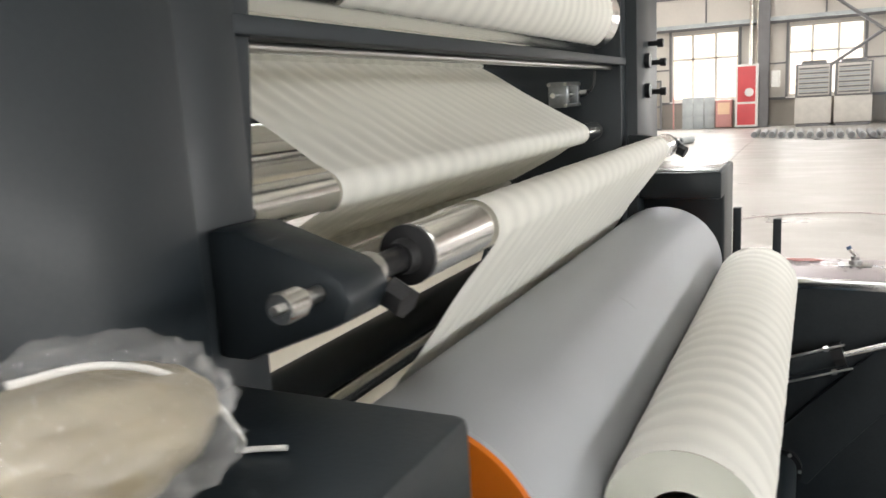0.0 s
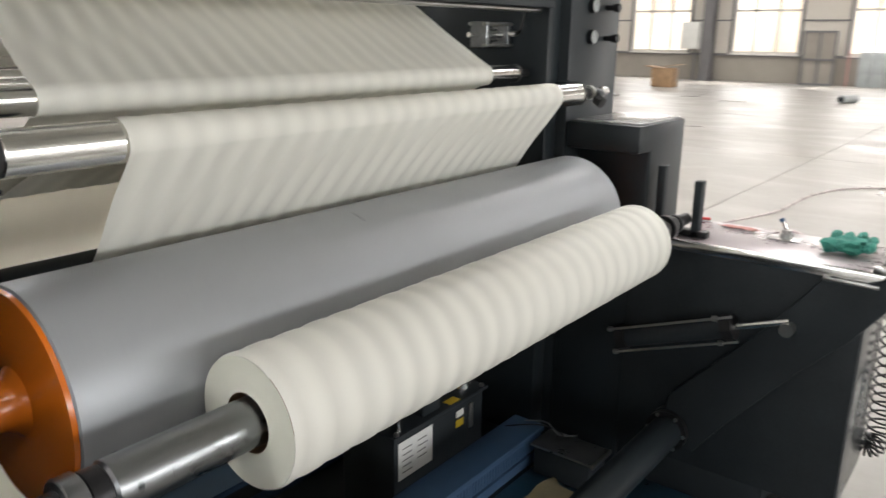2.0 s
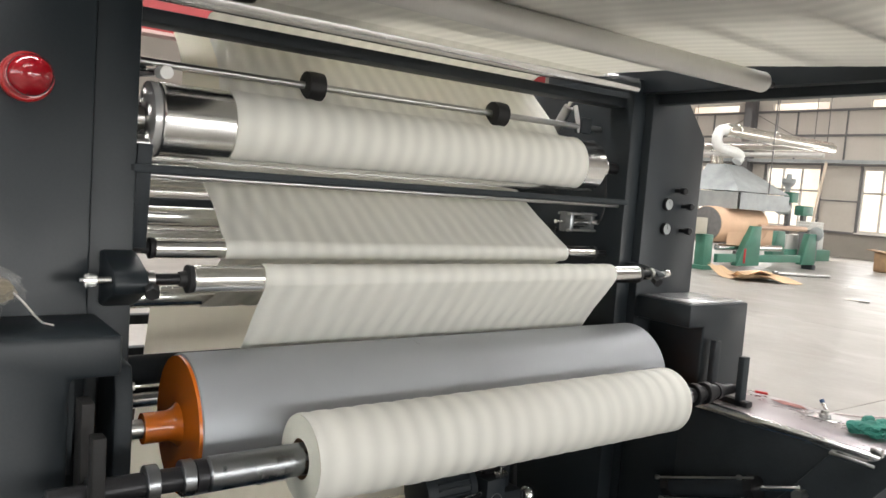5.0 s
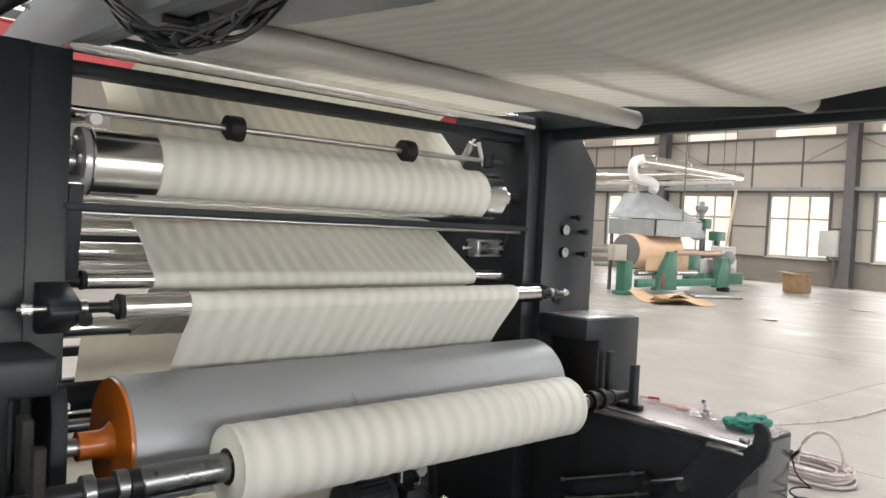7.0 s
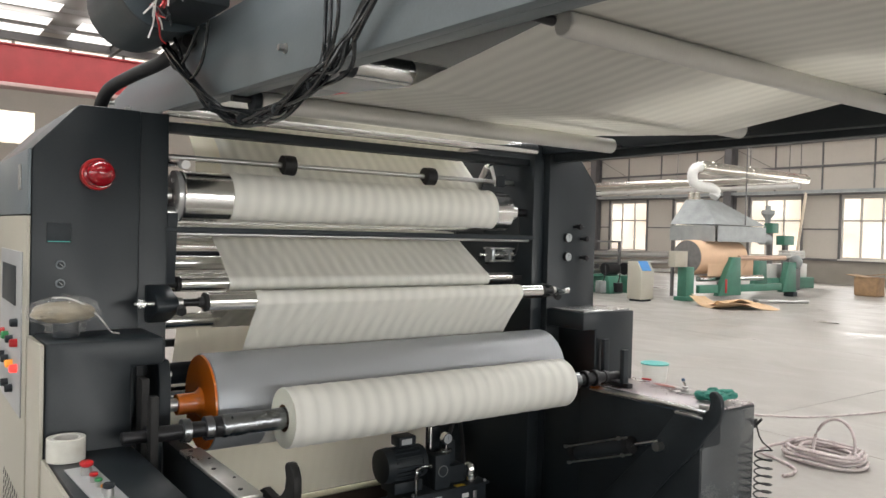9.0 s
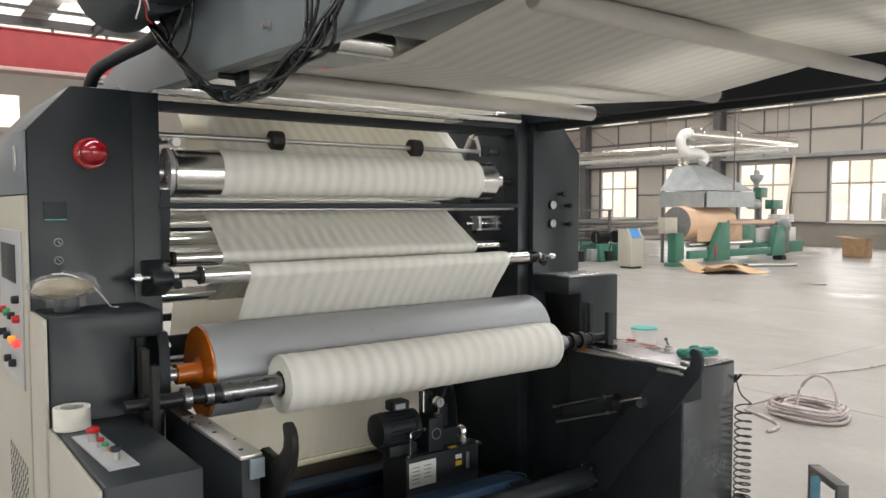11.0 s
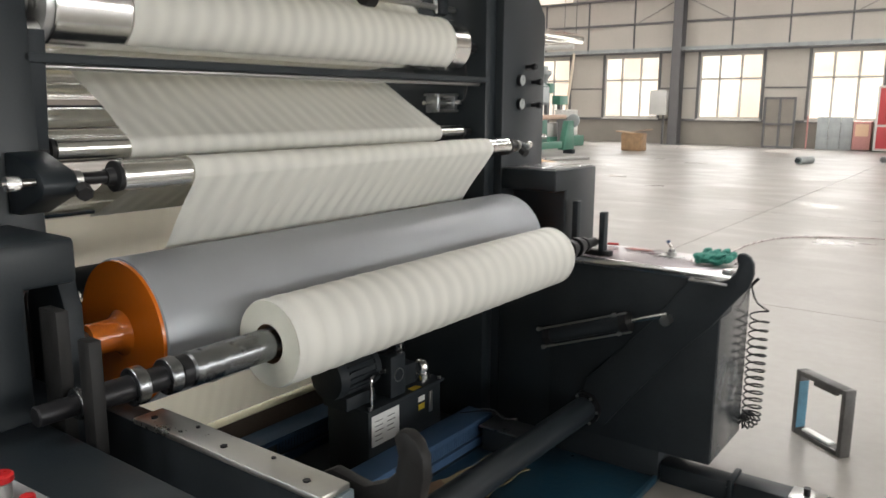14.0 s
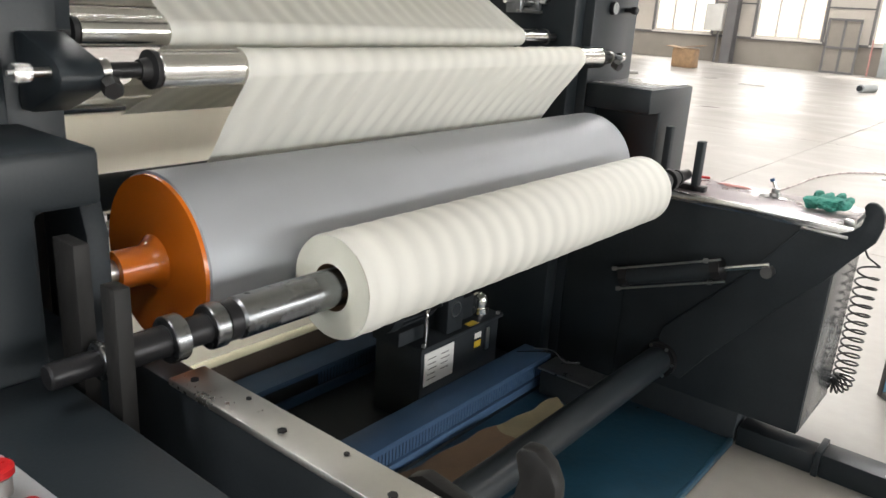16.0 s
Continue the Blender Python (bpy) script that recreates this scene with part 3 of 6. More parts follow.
def machine_frame():
    M = frame_thing
    bm = prism(B(), [(0.27, 0), (0.66, 0), (0.66, 2.235), (0.43, 2.235), (0.27, 2.056)], "x", -1.75, -0.58, 0.006)
    part("left_column", bm, CHARCOAL, M, "charcoal side column with a chamfered top")
    bm = box(B(), -1.75, -0.6, 0.662, 0.778, 0, 2.236, 0.005)
    part("left_inner_plate", bm, CHARCOAL, M)
    bm = prism(B(), [(0.279, 0), (0.684, 0), (0.684, 0.975), (0.568, 0.975), (0.568, 1.252), (0.684, 1.252), (0.684, 1.357), (0.279, 1.357)], "x", -0.578, -0.280, 0.014)
    part("left_housing", bm, CHARCOAL, M)
    part("slot_lining", box(B(), -0.56, -0.40, 0.570, 0.60, 0.977, 1.25), BLACK, M)
    bm = box(B(), -0.278, 0.49, 0.285, 0.57, 0.02, 0.965, 0.008)
    part("control_desk", bm, CHARCOAL, M, "charcoal control desk with a worn top")
    # cream covers on the outer side
    bm = box(B(), -1.75, -0.575, 0.256, 0.268, 0, 1.80, 0.003)
    part("side_cover", bm, CREAM, M, "cream painted side cover")
    bm = box(B(), -1.75, -0.575, 0.256, 0.268, 1.806, 2.05, 0.003)
    part("upper_side_cover", bm, GREYPAINT, M, "pale grey upper cover")
    bm = box(B(), -0.575, -0.285, 0.262, 0.277, 0, 1.35, 0.003)
    part("housing_cover", bm, CREAM, M)
    bm = box(B(), -0.283, 0.485, 0.27, 0.283, 0.02, 0.955, 0.003)
    part("desk_cover", bm, CREAM, M)
    bm = box(B(), -0.20, 0.40, 0.262, 0.269, 0.25, 0.62, 0.003)
    part("desk_hatch", bm, CREAM, M)
    # vents low on the side cover
    for r in range(11):
        for c in range(9):
            q = Matrix.Translation((-1.15 + 0.058 * c, 0.2543, 0.27 + 0.042 * r)) @ Matrix.Rotation(radians(-55), 4, "Y")
            part("vent_slot", box(B(), -0.019, 0.019, -0.0008, 0.0008, -0.0045, 0.0045, 0, q), BLACK, M)

    # bearing of the drum
    bm = prism(B(), [(-0.545, 0.90), (-0.38, 0.90), (-0.37, 0.96), (-0.37, 1.17), (-0.40, 1.25), (-0.53, 1.25), (-0.555, 1.17), (-0.555, 0.96)], "y", 0.690, 0.738, 0.010)
    part("bearing_block", bm, BLACK, M, "black cast bearing block")
    part("bearing_ring", lathe(B(), [(0.7385, 0.075), (0.742, 0.070), (0.748, 0.045)], "y", (-0.463, 1.053), 36), DARKSTEEL, M)
    for x, z in ((-0.52, 1.19), (-0.405, 1.19), (-0.52, 0.93), (-0.405, 0.93)):
        part("block_bolt", bolt(B(), (x, 0.7385, z), "y", 0.011, 0.008), STEEL, M)

    # far side
    bm = prism(B(), [(2.93, 0), (3.32, 0), (3.32, 2.08), (3.17, 2.245), (2.93, 2.245)], "x", -1.75, -0.58, 0.006)
    part("right_column", bm, CHARCOAL, M, "charcoal side column with a chamfered top")
    bm = box(B(), -1.75, -0.62, 2.845, 2.928, 0, 2.30, 0.005)
    part("right_inner_plate", bm, CHARCOAL, M)
    bm = prism(B(), [(2.93, 0), (3.345, 0), (3.345, 1.355), (2.93, 1.355), (2.93, 1.256), (3.03, 1.256), (3.03, 0.97), (2.93, 0.97)], "x", -0.578, -0.285, 0.01)
    part("right_housing", bm, CHARCOAL, M)
    bm = box(B(), -0.56, -0.30, 2.95, 3.32, 1.356, 1.361, 0.001)
    part("housing_lid", bm, LIDSTEEL, M, "pale bare steel lid plate")
    bm = prism(B(), [(-0.284, 0.15), (0.487, 0.15), (0.487, 0.955), (-0.284, 0.955)], "y", 2.92, 3.36, 0.006)
    part("arm_cabinet", bm, BLACK, M, "black painted arm cabinet")
    part("plinth", box(B(), -0.28, 0.262, 2.94, 3.34, 0.0, 0.149, 0.003), BLACK, M, "set back black plinth")
    part("cabinet_front", box(B(), 0.4875, 0.49, 2.93, 3.35, 0.16, 0.945, 0.001), COVER, M, "dark grey cover sheet")
    # recess drawn flat, its dark put into a thin black plate
    part("front_recess", box(B(), 0.4902, 0.4922, 2.935, 3.07, 0.795, 0.943), BLACK, M, "black recess drawn flat on the cabinet front")
    bm = box(B(), -0.28, 0.486, 2.925, 3.355, 0.956, 0.965, 0.002)
    part("cabinet_top", bm, STEELTOP, M, "bare steel top plate with film")
    bm = box(B(), -0.20, 0.525, 2.900, 2.922, 0.950, 0.984, 0.003)
    part("steel_strip", bm, CHROME, M, "bright ground steel strip")
    part("strip_end", box(B(), 0.490, 0.527, 2.895, 2.921, 0.985, 1.008, 0.005), STEEL, M)
    part("lower_strip", box(B(), 0.36, 0.515, 2.886, 2.8985, 0.940, 0.952, 0.003), STEEL, M)
    # near side bed arm
    bm = box(B(), -0.35, 0.455, 0.703, 0.765, 0.10, 0.951, 0.004)
    part("bed_arm", bm, BLACK, M)
    bm = box(B(), -0.12, 0.465, 0.695, 0.770, 0.952, 0.966, 0.003)
    part("bed_rail", bm, WORN, M, "scuffed bright steel rail with bolts")
    for i in range(5):
        x = -0.08 + 0.12 * i
        part("rail_bolt", bolt(B(), (x, 0.735 + (0.014 if i % 2 else -0.012), 0.9662), "z", 0.008 if i % 2 == 0 else 0.005, 0.003), BLACKMETAL, M)
    part("end_bracket", box(B(), 0.456, 0.470, 0.725, 0.776, 0.885, 0.951, 0.003), BRACKETGREY, M, "pale blue grey end bracket")
    part("bed_link", box(B(), 0.40, 0.453, 0.572, 0.7025, 0.02, 0.769, 0.004), CHARCOAL, M)
    # cross members low down
    lathe(b1 := B(), [(0.77, 0.058), (2.90, 0.058)], "y", (-0.07, 0.285), 28)
    part("cross_tube", b1, CHARCOAL, M, "charcoal round cross tube")
    lathe(b1 := B(), [(2.86, 0.075), (2.885, 0.075)], "y", (-0.07, 0.285), 28)
    for k in range(6):
        th = k * math.pi / 3
        part("flange_bolt", bolt(B(), (-0.07 + 0.067 * math.cos(th), 2.8595, 0.285 + 0.067 * math.sin(th)), "-y", 0.007, 0.007), STEEL, M)
    part("tube_flange", b1, BLACKMETAL, M)
    bm = box(B(), -1.7, -0.56, 2.74, 2.84, 0, 0.08, 0.003)
    part("base_bar", bm, CHARCOAL, M)
    bm = box(B(), -1.7, 0.30, 0.77, 0.87, 0, 0.08, 0.003)
    part("base_bar", bm, CHARCOAL, M)
    bm = box(B(), -1.7, -1.62, 0.87, 2.74, 0, 0.08, 0.003)
    part("base_bar", bm, CHARCOAL, M)
    # upper cross beams
    bm = box(B(), -0.76, -0.66, 0.76, 2.845, 2.175, 2.215, 0.004)
    part("top_beam", bm, BLACK, M)
    bm = box(B(), -0.655, -0.60, 0.76, 2.845, 1.748, 1.772, 0.003)
    part("cross_bar", bm, BLACK, M, "slim black cross bar")
    lathe(b1 := B(), [(0.76, 0.009), (2.845, 0.009)], "y", (-0.66, 1.742), 12)
    part("cross_rod", b1, STEEL, M)
    # guards behind
    bm = box(B(), -1.60, -1.56, 0.76, 2.845, 1.60, 1.64, 0.003)
    box(bm, -1.60, -1.56, 0.76, 2.845, 1.12, 1.16, 0.003)
    part("rear_bar", bm, BLACK, M)


machine_frame()

# ---- rotating parts ----
SPIN = []          # thing, axis place, turns about y per second


def spinner(name, x, z, label, category, speed, group=""):
    ob = thing(name, (x, 1.8, z), label, category, group)
    SPIN.append((ob, (x, 1.8, z), speed))
    return ob


WEB_SPEED = 2.258   # metres a second


def drum():
    x, z, r = -0.463, 1.053, 0.198
    d = spinner("winding_drum", x, z, "large matt grey winding drum with orange end discs", "drum", -WEB_SPEED / r)
    bm = lathe(B(), [(0.889, r - 0.004), (0.892, r), (2.778, r), (2.782, r - 0.004)], "y", (x, z), 96)
    part("shell", bm, DRUM, d, "matt aluminium shell")
    bm = lathe(B(), [(0.880, r - 0.006), (0.8885, r - 0.004)], "y", (x, z), 96)
    part("end_disc", bm, ORANGE, d, "glossy orange end disc")
    bm = lathe(B(), [(0.785, 0.043), (0.852, 0.043), (0.868, 0.050), (0.8795, 0.062)], "y", (x, z), 40)
    part("hub", bm, ORANGE, d, "glossy orange hub")
    bm = lathe(B(), [(0.745, 0.026), (0.7845, 0.026)], "y", (x, z), 24)
    part("journal", bm, STEEL, d)
    bm = lathe(B(), [(2.7825, r - 0.01), (2.789, r - 0.012)], "y", (x, z), 64)
    part("end_disc", bm, ORANGE, d)
    bm = lathe(B(), [(2.7895, 0.05), (2.93, 0.045)], "y", (x, z), 32)
    part("hub", bm, ORANGE, d)
    # three marks one behind the other round the shell
    for k, strokes in enumerate(([(0.0, 0.0, 0.006, 0.016)], [(0.0, 0.0, 0.006, 0.024), (-0.012, 0.008, 0.005, 0.014)], [(0.0, 0.0, 0.008, 0.012)])):
        bm = B()
        for dy, up, wide, high in strokes:
            c = Matrix.Translation((x, 1.65 + dy, z)) @ Matrix.Rotation(-radians(207 - 77.5 * k) - up / r, 4, "Y") @ Matrix.Rotation(radians(24), 4, "X")
            box(bm, r - 0.001, r + 0.0005, -wide / 2, wide / 2, -high / 2, high / 2, 0, c)
        part("scuff_mark", bm, SCUFF if k < 2 else FAINTSCUFF, d, "small dark scuff")


drum()


def paper_roll():
    x, z, r = -0.145, 1.026, 0.1205
    ob = spinner("paper_roll", x, z, "white paper roll half wound on a steel shaft", "paper roll", WEB_SPEED / r)
    bm = B()
    n = 220
    prof = []
    ya, yb = 1.108, 2.632
    for i in range(n + 1):
        y = ya + (yb - ya) * i / n
        rr = r + 0.0004 * math.sin(y * 39)
        rr -= 0.0028 * (0.5 + 0.5 * math.sin(2 * math.pi * y / 0.070 + 1.0 * math.sin(y * 5))) ** 3
        if i in (0, n):
            rr -= 0.003
        prof.append((y, rr))
    lathe(bm, prof, "y", (x, z), 72)
    bmesh.ops.delete(bm, geom=[f for f in bm.faces if len(f.verts) > 4], context="FACES")
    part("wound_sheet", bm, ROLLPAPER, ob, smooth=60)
    for y, s in ((ya, -1), (yb, 1)):
        bm = B()
        rings = []
        for q in (0.054, 0.056, 0.09, r - 0.0035):
            rings.append([bm.verts.new((x + q * math.cos(a), y + (0.001 * math.sin(q * 900)), z + q * math.sin(a))) for a in [2 * math.pi * k / 72 for k in range(72)]])
        for p, q in zip(rings, rings[1:]):
            for k in range(72):
                bm.faces.new((p[k], p[(k + 1) % 72], q[(k + 1) % 72], q[k]))
        part("end_face", bm, ROLLEND, ob, "layered paper edge")
    bm = B()
    for k in range(64):
        a0, a1 = 2 * math.pi * k / 64, 2 * math.pi * (k + 1) / 64
        vs = [bm.verts.new((x + q * math.cos(a), y, z + q * math.sin(a))) for q, y, a in ((0.054, ya, a0), (0.054, ya, a1), (0.054, yb, a1), (0.054, yb, a0))]
        bm.faces.new(vs)
    bmesh.ops.remove_doubles(bm, verts=bm.verts, dist=0.0001)
    part("core", bm, KRAFT, ob, "brown cardboard core")
    return x, z


RX, RZ = paper_roll()


def winding_shaft():
    x, z = RX, RZ
    ob = spinner("winding_shaft", x, z, "steel air shaft with clamping collars through the paper roll", "shaft", WEB_SPEED / 0.1205)
    bm = lathe(B(), [(0.855, 0.038), (0.860, 0.043), (2.745, 0.043), (2.75, 0.038)], "y", (x, z), 40)
    part("shaft_body", bm, SHAFT, ob, "ground steel shaft body")
    bm = lathe(B(), [(0.50, 0.019), (0.503, 0.022), (0.585, 0.022), (0.587, 0.029), (0.854, 0.029)], "y", (x, z), 32)
    part("journal", bm, BLACKMETAL, ob, "dark oiled journal")
    bm = lathe(B(), [(2.751, 0.029), (2.98, 0.029), (2.982, 0.022), (3.06, 0.022)], "y", (x, z), 32)
    part("journal", bm, BLACKMETAL, ob)
    for y, w in ((0.708, 0.030), (0.792, 0.030), (0.583, 0.012), (2.79, 0.03), (2.86, 0.03), (2.94, 0.02)):
        rr = 0.044 if w > 0.02 else 0.034
        bm = lathe(B(), [(y, rr - 0.002), (y + 0.002, rr), (y + w - 0.002, rr), (y + w, rr - 0.002)], "y", (x, z), 40)
        part("collar", bm, SHAFT if y < 0.80 else BLACKMETAL, ob, "steel bearing collar")
    bm = lathe(B(), [(0.826, 0.040), (0.853, 0.040)], "y", (x, z), 32)
    part("collar", bm, BLACKMETAL, ob)
    for k in range(3):
        turn = Matrix.Translation((x, 0, z)) @ Matrix.Rotation(-radians(115 + 120 * k), 4, "Y")
        for yy in (0.940, 2.65):
            part("key", box(B(), 0.0415, 0.0438, yy, yy + 0.085, -0.006, 0.006, 0.0006, turn), DARKSTEEL, ob, "long expanding key in the shaft")
        part("screw_hole", rod(B(), turn @ Vector((0.040, 0.889, 0.0)), turn @ Vector((0.0434, 0.889, 0.0)), 0.0055, 14), BLACK, ob, "dark screw hole")


winding_shaft()


def guide_roller(x, z, r, y0, y1, label, speed, flange=False, ends=0.04):
    ob = spinner("guide_roller", x, z, label, "roller", speed, "web guide rollers")
    bm = lathe(B(), [(y0, r - 0.003), (y0 + 0.003, r), (y1 - 0.003, r), (y1, r - 0.003)], "y", (x, z), 48)
    part("tube", bm, CHROME, ob, "polished steel tube")
    for a, b in ((y0 - ends, y0 - 0.0005), (y1 + 0.0005, y1 + ends)):
        bm = lathe(B(), [(a, r * 0.42), (b, r * 0.42)], "y", (x, z), 24)
        part("stub", bm, BLACKMETAL, ob)
    if flange:
        for a, s in ((y0 - 0.001, -1), (y1 + 0.001, 1)):
            bm = lathe(B(), [(a, r * 0.98), (a + s * 0.004, r * 1.03), (a + s * 0.012, r * 1.03), (a + s * 0.015, r * 0.62), (a + s * 0.034, r * 0.52)], "y", (x, z), 40)
            part("end_cap", bm, RUBBER, ob, "black end cap with a lip")
    return ob


AX, AZ, AR = -0.453, 1.466, 0.0385
BX, BZ, BR = -0.700, 1.525, 0.031
CX, CZ, CR = -0.967, 1.332, 0.036
DX, DZ, DR = -0.690, 1.904, 0.110
HX, HZ, HR = -1.05, 1.800, 0.036
guide_roller(AX, AZ, AR, 0.898, 2.755, "polished guide roller on two front brackets", WEB_SPEED / AR, True, 0.10)
guide_roller(BX, BZ, BR, 0.86, 2.745, "slim polished guide roller inside the frame", WEB_SPEED / BR, True, 0.09)
guide_roller(CX, CZ, CR, 0.80, 2.80, "polished guide roller low at the back", -WEB_SPEED / CR, False, 0.035)
guide_roller(HX, HZ, HR, 0.80, 2.80, "polished guide roller behind the cross bar", WEB_SPEED / HR, False, 0.035)
guide_roller(-1.0, 0.985, 0.040, 0.80, 2.80, "polished guide roller behind the drum", WEB_SPEED / 0.040, False, 0.035)
guide_roller(-1.32, 1.52, 0.085, 0.80, 2.80, "broad polished roller at the back of the frame", WEB_SPEED / 0.085, False, 0.035)
guide_roller(-1.36, 1.73, 0.07, 0.80, 2.80, "broad polished roller at the back of the frame", WEB_SPEED / 0.07, False, 0.035)
guide_roller(-1.02, 1.60, 0.034, 0.80, 2.80, "polished guide roller deep in the frame", WEB_SPEED / 0.034, False, 0.035)


def main_roller():
    ob = spinner("chrome_roller", DX, DZ, "large mirror chrome drive roller wrapped by paper", "roller", WEB_SPEED / DR)
    bm = lathe(B(), [(0.846, DR - 0.004), (0.850, DR), (2.666, DR), (2.670, DR - 0.004)], "y", (DX, DZ), 72)
    part("shell", bm, CHROME, ob)
    part("end_flange", lathe(B(), [(0.812, 0.03), (0.814, DR * 0.72), (0.820, DR * 0.98), (0.832, DR), (0.842, DR * 0.97), (0.845, DR * 0.85)], "y", (DX, DZ), 48), LIDSTEEL, ob, "bright turned end flange")
    for k in range(6):
        th = k * math.pi / 3 + 0.3
        part("flange_bolt", bolt(B(), (DX + 0.078 * math.cos(th), 0.813, DZ + 0.078 * math.sin(th)), "-y", 0.011, 0.009), CHROME, ob)
    part("journal", lathe(B(), [(0.780, 0.032), (0.811, 0.034)], "y", (DX, DZ), 28), STEEL, ob)
    part("end_collar", lathe(B(), [(2.6705, 0.054), (2.742, 0.054), (2.745, 0.051), (2.745, 0.030)], "y", (DX, DZ), 40), CHROME, ob, "narrower bright end collar")
    part("journal", lathe(B(), [(2.7455, 0.024), (2.84, 0.024)], "y", (DX, DZ), 28), BLACKMETAL, ob)


main_roller()

for nm, x, z, r, y0, y1, m_, lb in (("dark_roller", -0.95, 1.09, 0.050, 0.765, 2.84, BLACK, "black rubber covered roller behind the drum"),
                                    ("dark_roller", -1.25, 1.98, 0.04, 0.765, 2.84, BLACK, "black roller high in the frame")):
    ob = spinner(nm, x, z, lb, "roller", WEB_SPEED / r)
    part("cover", lathe(B(), [(y0 + 0.03, r - 0.003), (y0 + 0.033, r), (y1 - 0.033, r), (y1 - 0.03, r - 0.003)], "y", (x, z), 36), m_, ob)
    for a, b in ((y0 - 0.003, y0 + 0.0295), (y1 - 0.0295, y1 + 0.003)):
        part("journal", lathe(B(), [(a, r * 0.45), (b, r * 0.45)], "y", (x, z), 20), STEEL, ob)

# ---- the paper web ----


def arc(cx, cz, r, a0, a1, n=14):
    """Points on a roller from one angle to another, degrees from +x towards +z."""
    return [(cx + r * math.cos(radians(a0 + (a1 - a0) * k / n)), cz + r * math.sin(radians(a0 + (a1 - a0) * k / n))) for k in range(n + 1)]


def span(p, q, n=10):
    return [(p[0] + (q[0] - p[0]) * k / n, p[1] + (q[1] - p[1]) * k / n) for k in range(1, n)]


def web(name, runs, material, label, y0=Y0, y1=Y1, ripple=0.0022, at=(0, 1.8, 0), cols=230, lean=0.0, period=0.066):
    """Paper drawn through a line of points; ripples run along the sheet and fade where it lies on a roller."""
    pts = []
    for kind, run in runs:
        for p in run:
            pts.append((p, 0.35 if kind == "arc" else 1.0, kind))
    ob = thing(name, at, label, "paper web")
    grid = []
    L = 0.0
    for i, (p, k, kind) in enumerate(pts):
        a, b = pts[max(0, i - 1)][0], pts[min(len(pts) - 1, i + 1)][0]
        d = Vector((b[0] - a[0], b[1] - a[1])).normalized()
        if i:
            L += math.dist(p, pts[i - 1][0])
        nx, nz = -d.y, d.x
        row = []
        for c in range(cols + 1):
            y = y0 + (y1 - y0) * c / cols - 0.062 * math.exp(-((p[0] - DX) ** 2 + (p[1] - DZ) ** 2) / 0.04) - 0.026 * math.exp(-((p[0] - BX) ** 2 + (p[1] - BZ) ** 2) / 0.02)
            f = ripple * k * (math.sin(2 * math.pi * (y + lean * L) / period + 1.3 * math.sin(4.1 * y)) + 0.5 * math.sin(2 * math.pi * (y + lean * L) / (period * 2.7) + 1.0))
            row.append((p[0] + nx * f, y, p[1] + nz * f))
        grid.append((kind, row))
    # one part for each free span and each wrap round a roller
    start = 0
    for i in range(1, len(grid)):
        last = i == len(grid) - 1
        if grid[i][0] != grid[start][0] or last:
            bm = B()
            rows = [[bm.verts.new(v) for v in grid[q][1]] for q in range(start, i + 1)]
            for p, q in zip(rows, rows[1:]):
                for c in range(cols):
                    bm.faces.new((p[c], p[c + 1], q[c + 1], q[c]))
            part("free_span" if grid[start][0] == "span" else "roller_wrap", bm, material, ob, smooth=80)
            start = i
    return ob


e = 0.0035
upper = [("span", [(-1.06, 2.27)] + span((-1.06, 2.27), (DX - 0.065, DZ + 0.1), 8)),
         ("arc", arc(DX, DZ, DR + e, 115, -60, 30)),
         ("span", span((DX + 0.055, DZ - 0.097), (HX + 0.02, HZ + HR), 8)),
         ("arc", arc(HX, HZ, HR + e, 80, 220, 10)),
         ("span", span((HX - 0.03, HZ - 0.02), (BX + 0.013, BZ + 0.03), 14)),
         ("arc", arc(BX, BZ, BR + e, 62, -105, 18)),
         ("span", span((BX - 0.01, BZ - 0.032), (CX + 0.01, CZ + CR), 8)),
         ("arc", arc(CX, CZ, CR + e, 80, 275, 18)),
         ("span", span((CX + 0.005, CZ - CR), (AX - 0.017, AZ + 0.04), 10)),
         ("arc", arc(AX, AZ, AR + e, 112, -28, 16)),
         ("span", span((AX + 0.037, AZ - 0.02), (-0.463 - 0.200 * 0.85, 1.053 + 0.200 * 0.53), 14)),
         ("arc", arc(-0.463, 1.053, 0.2005, 148, 345, 30))]
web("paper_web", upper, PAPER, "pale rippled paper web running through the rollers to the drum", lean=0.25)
back = [("span", [(-1.02, 1.30)] + span((-1.02, 1.30), (-1.378, 0.245), 20) + [(-1.378, 0.245)])]
web("paper_apron", back, BACKPAPER, "cream paper sheet hanging behind the drum", 0.95, 2.62, 0.0004)
rear = [("span", [(-1.085, 2.28)] + span((-1.085, 2.28), (DX - 0.10, DZ + 0.115), 10) + [(DX - 0.10, DZ + 0.115)])]
web("cover_sheet", rear, BACKPAPER, "thin cream sheet lying behind the paper web", 0.985, 2.58, 0.0004)
board = thing("catch_board", (-1.35, 1.8, 0.02), "dark brown sloping catch board with a pale lip", "board")
part("board", prism(B(), [(-1.385, 0.225), (-1.245, 0.03), (-1.26, 0.022), (-1.40, 0.215)], "y", 0.90, 2.72, 0.002), BROWNDARK, board)
part("lip", prism(B(), [(-1.392, 0.228), (-1.372, 0.205), (-1.365, 0.212), (-1.385, 0.240)], "y", 0.90, 2.72, 0.001), WOOD, board, "pale yellow lip")


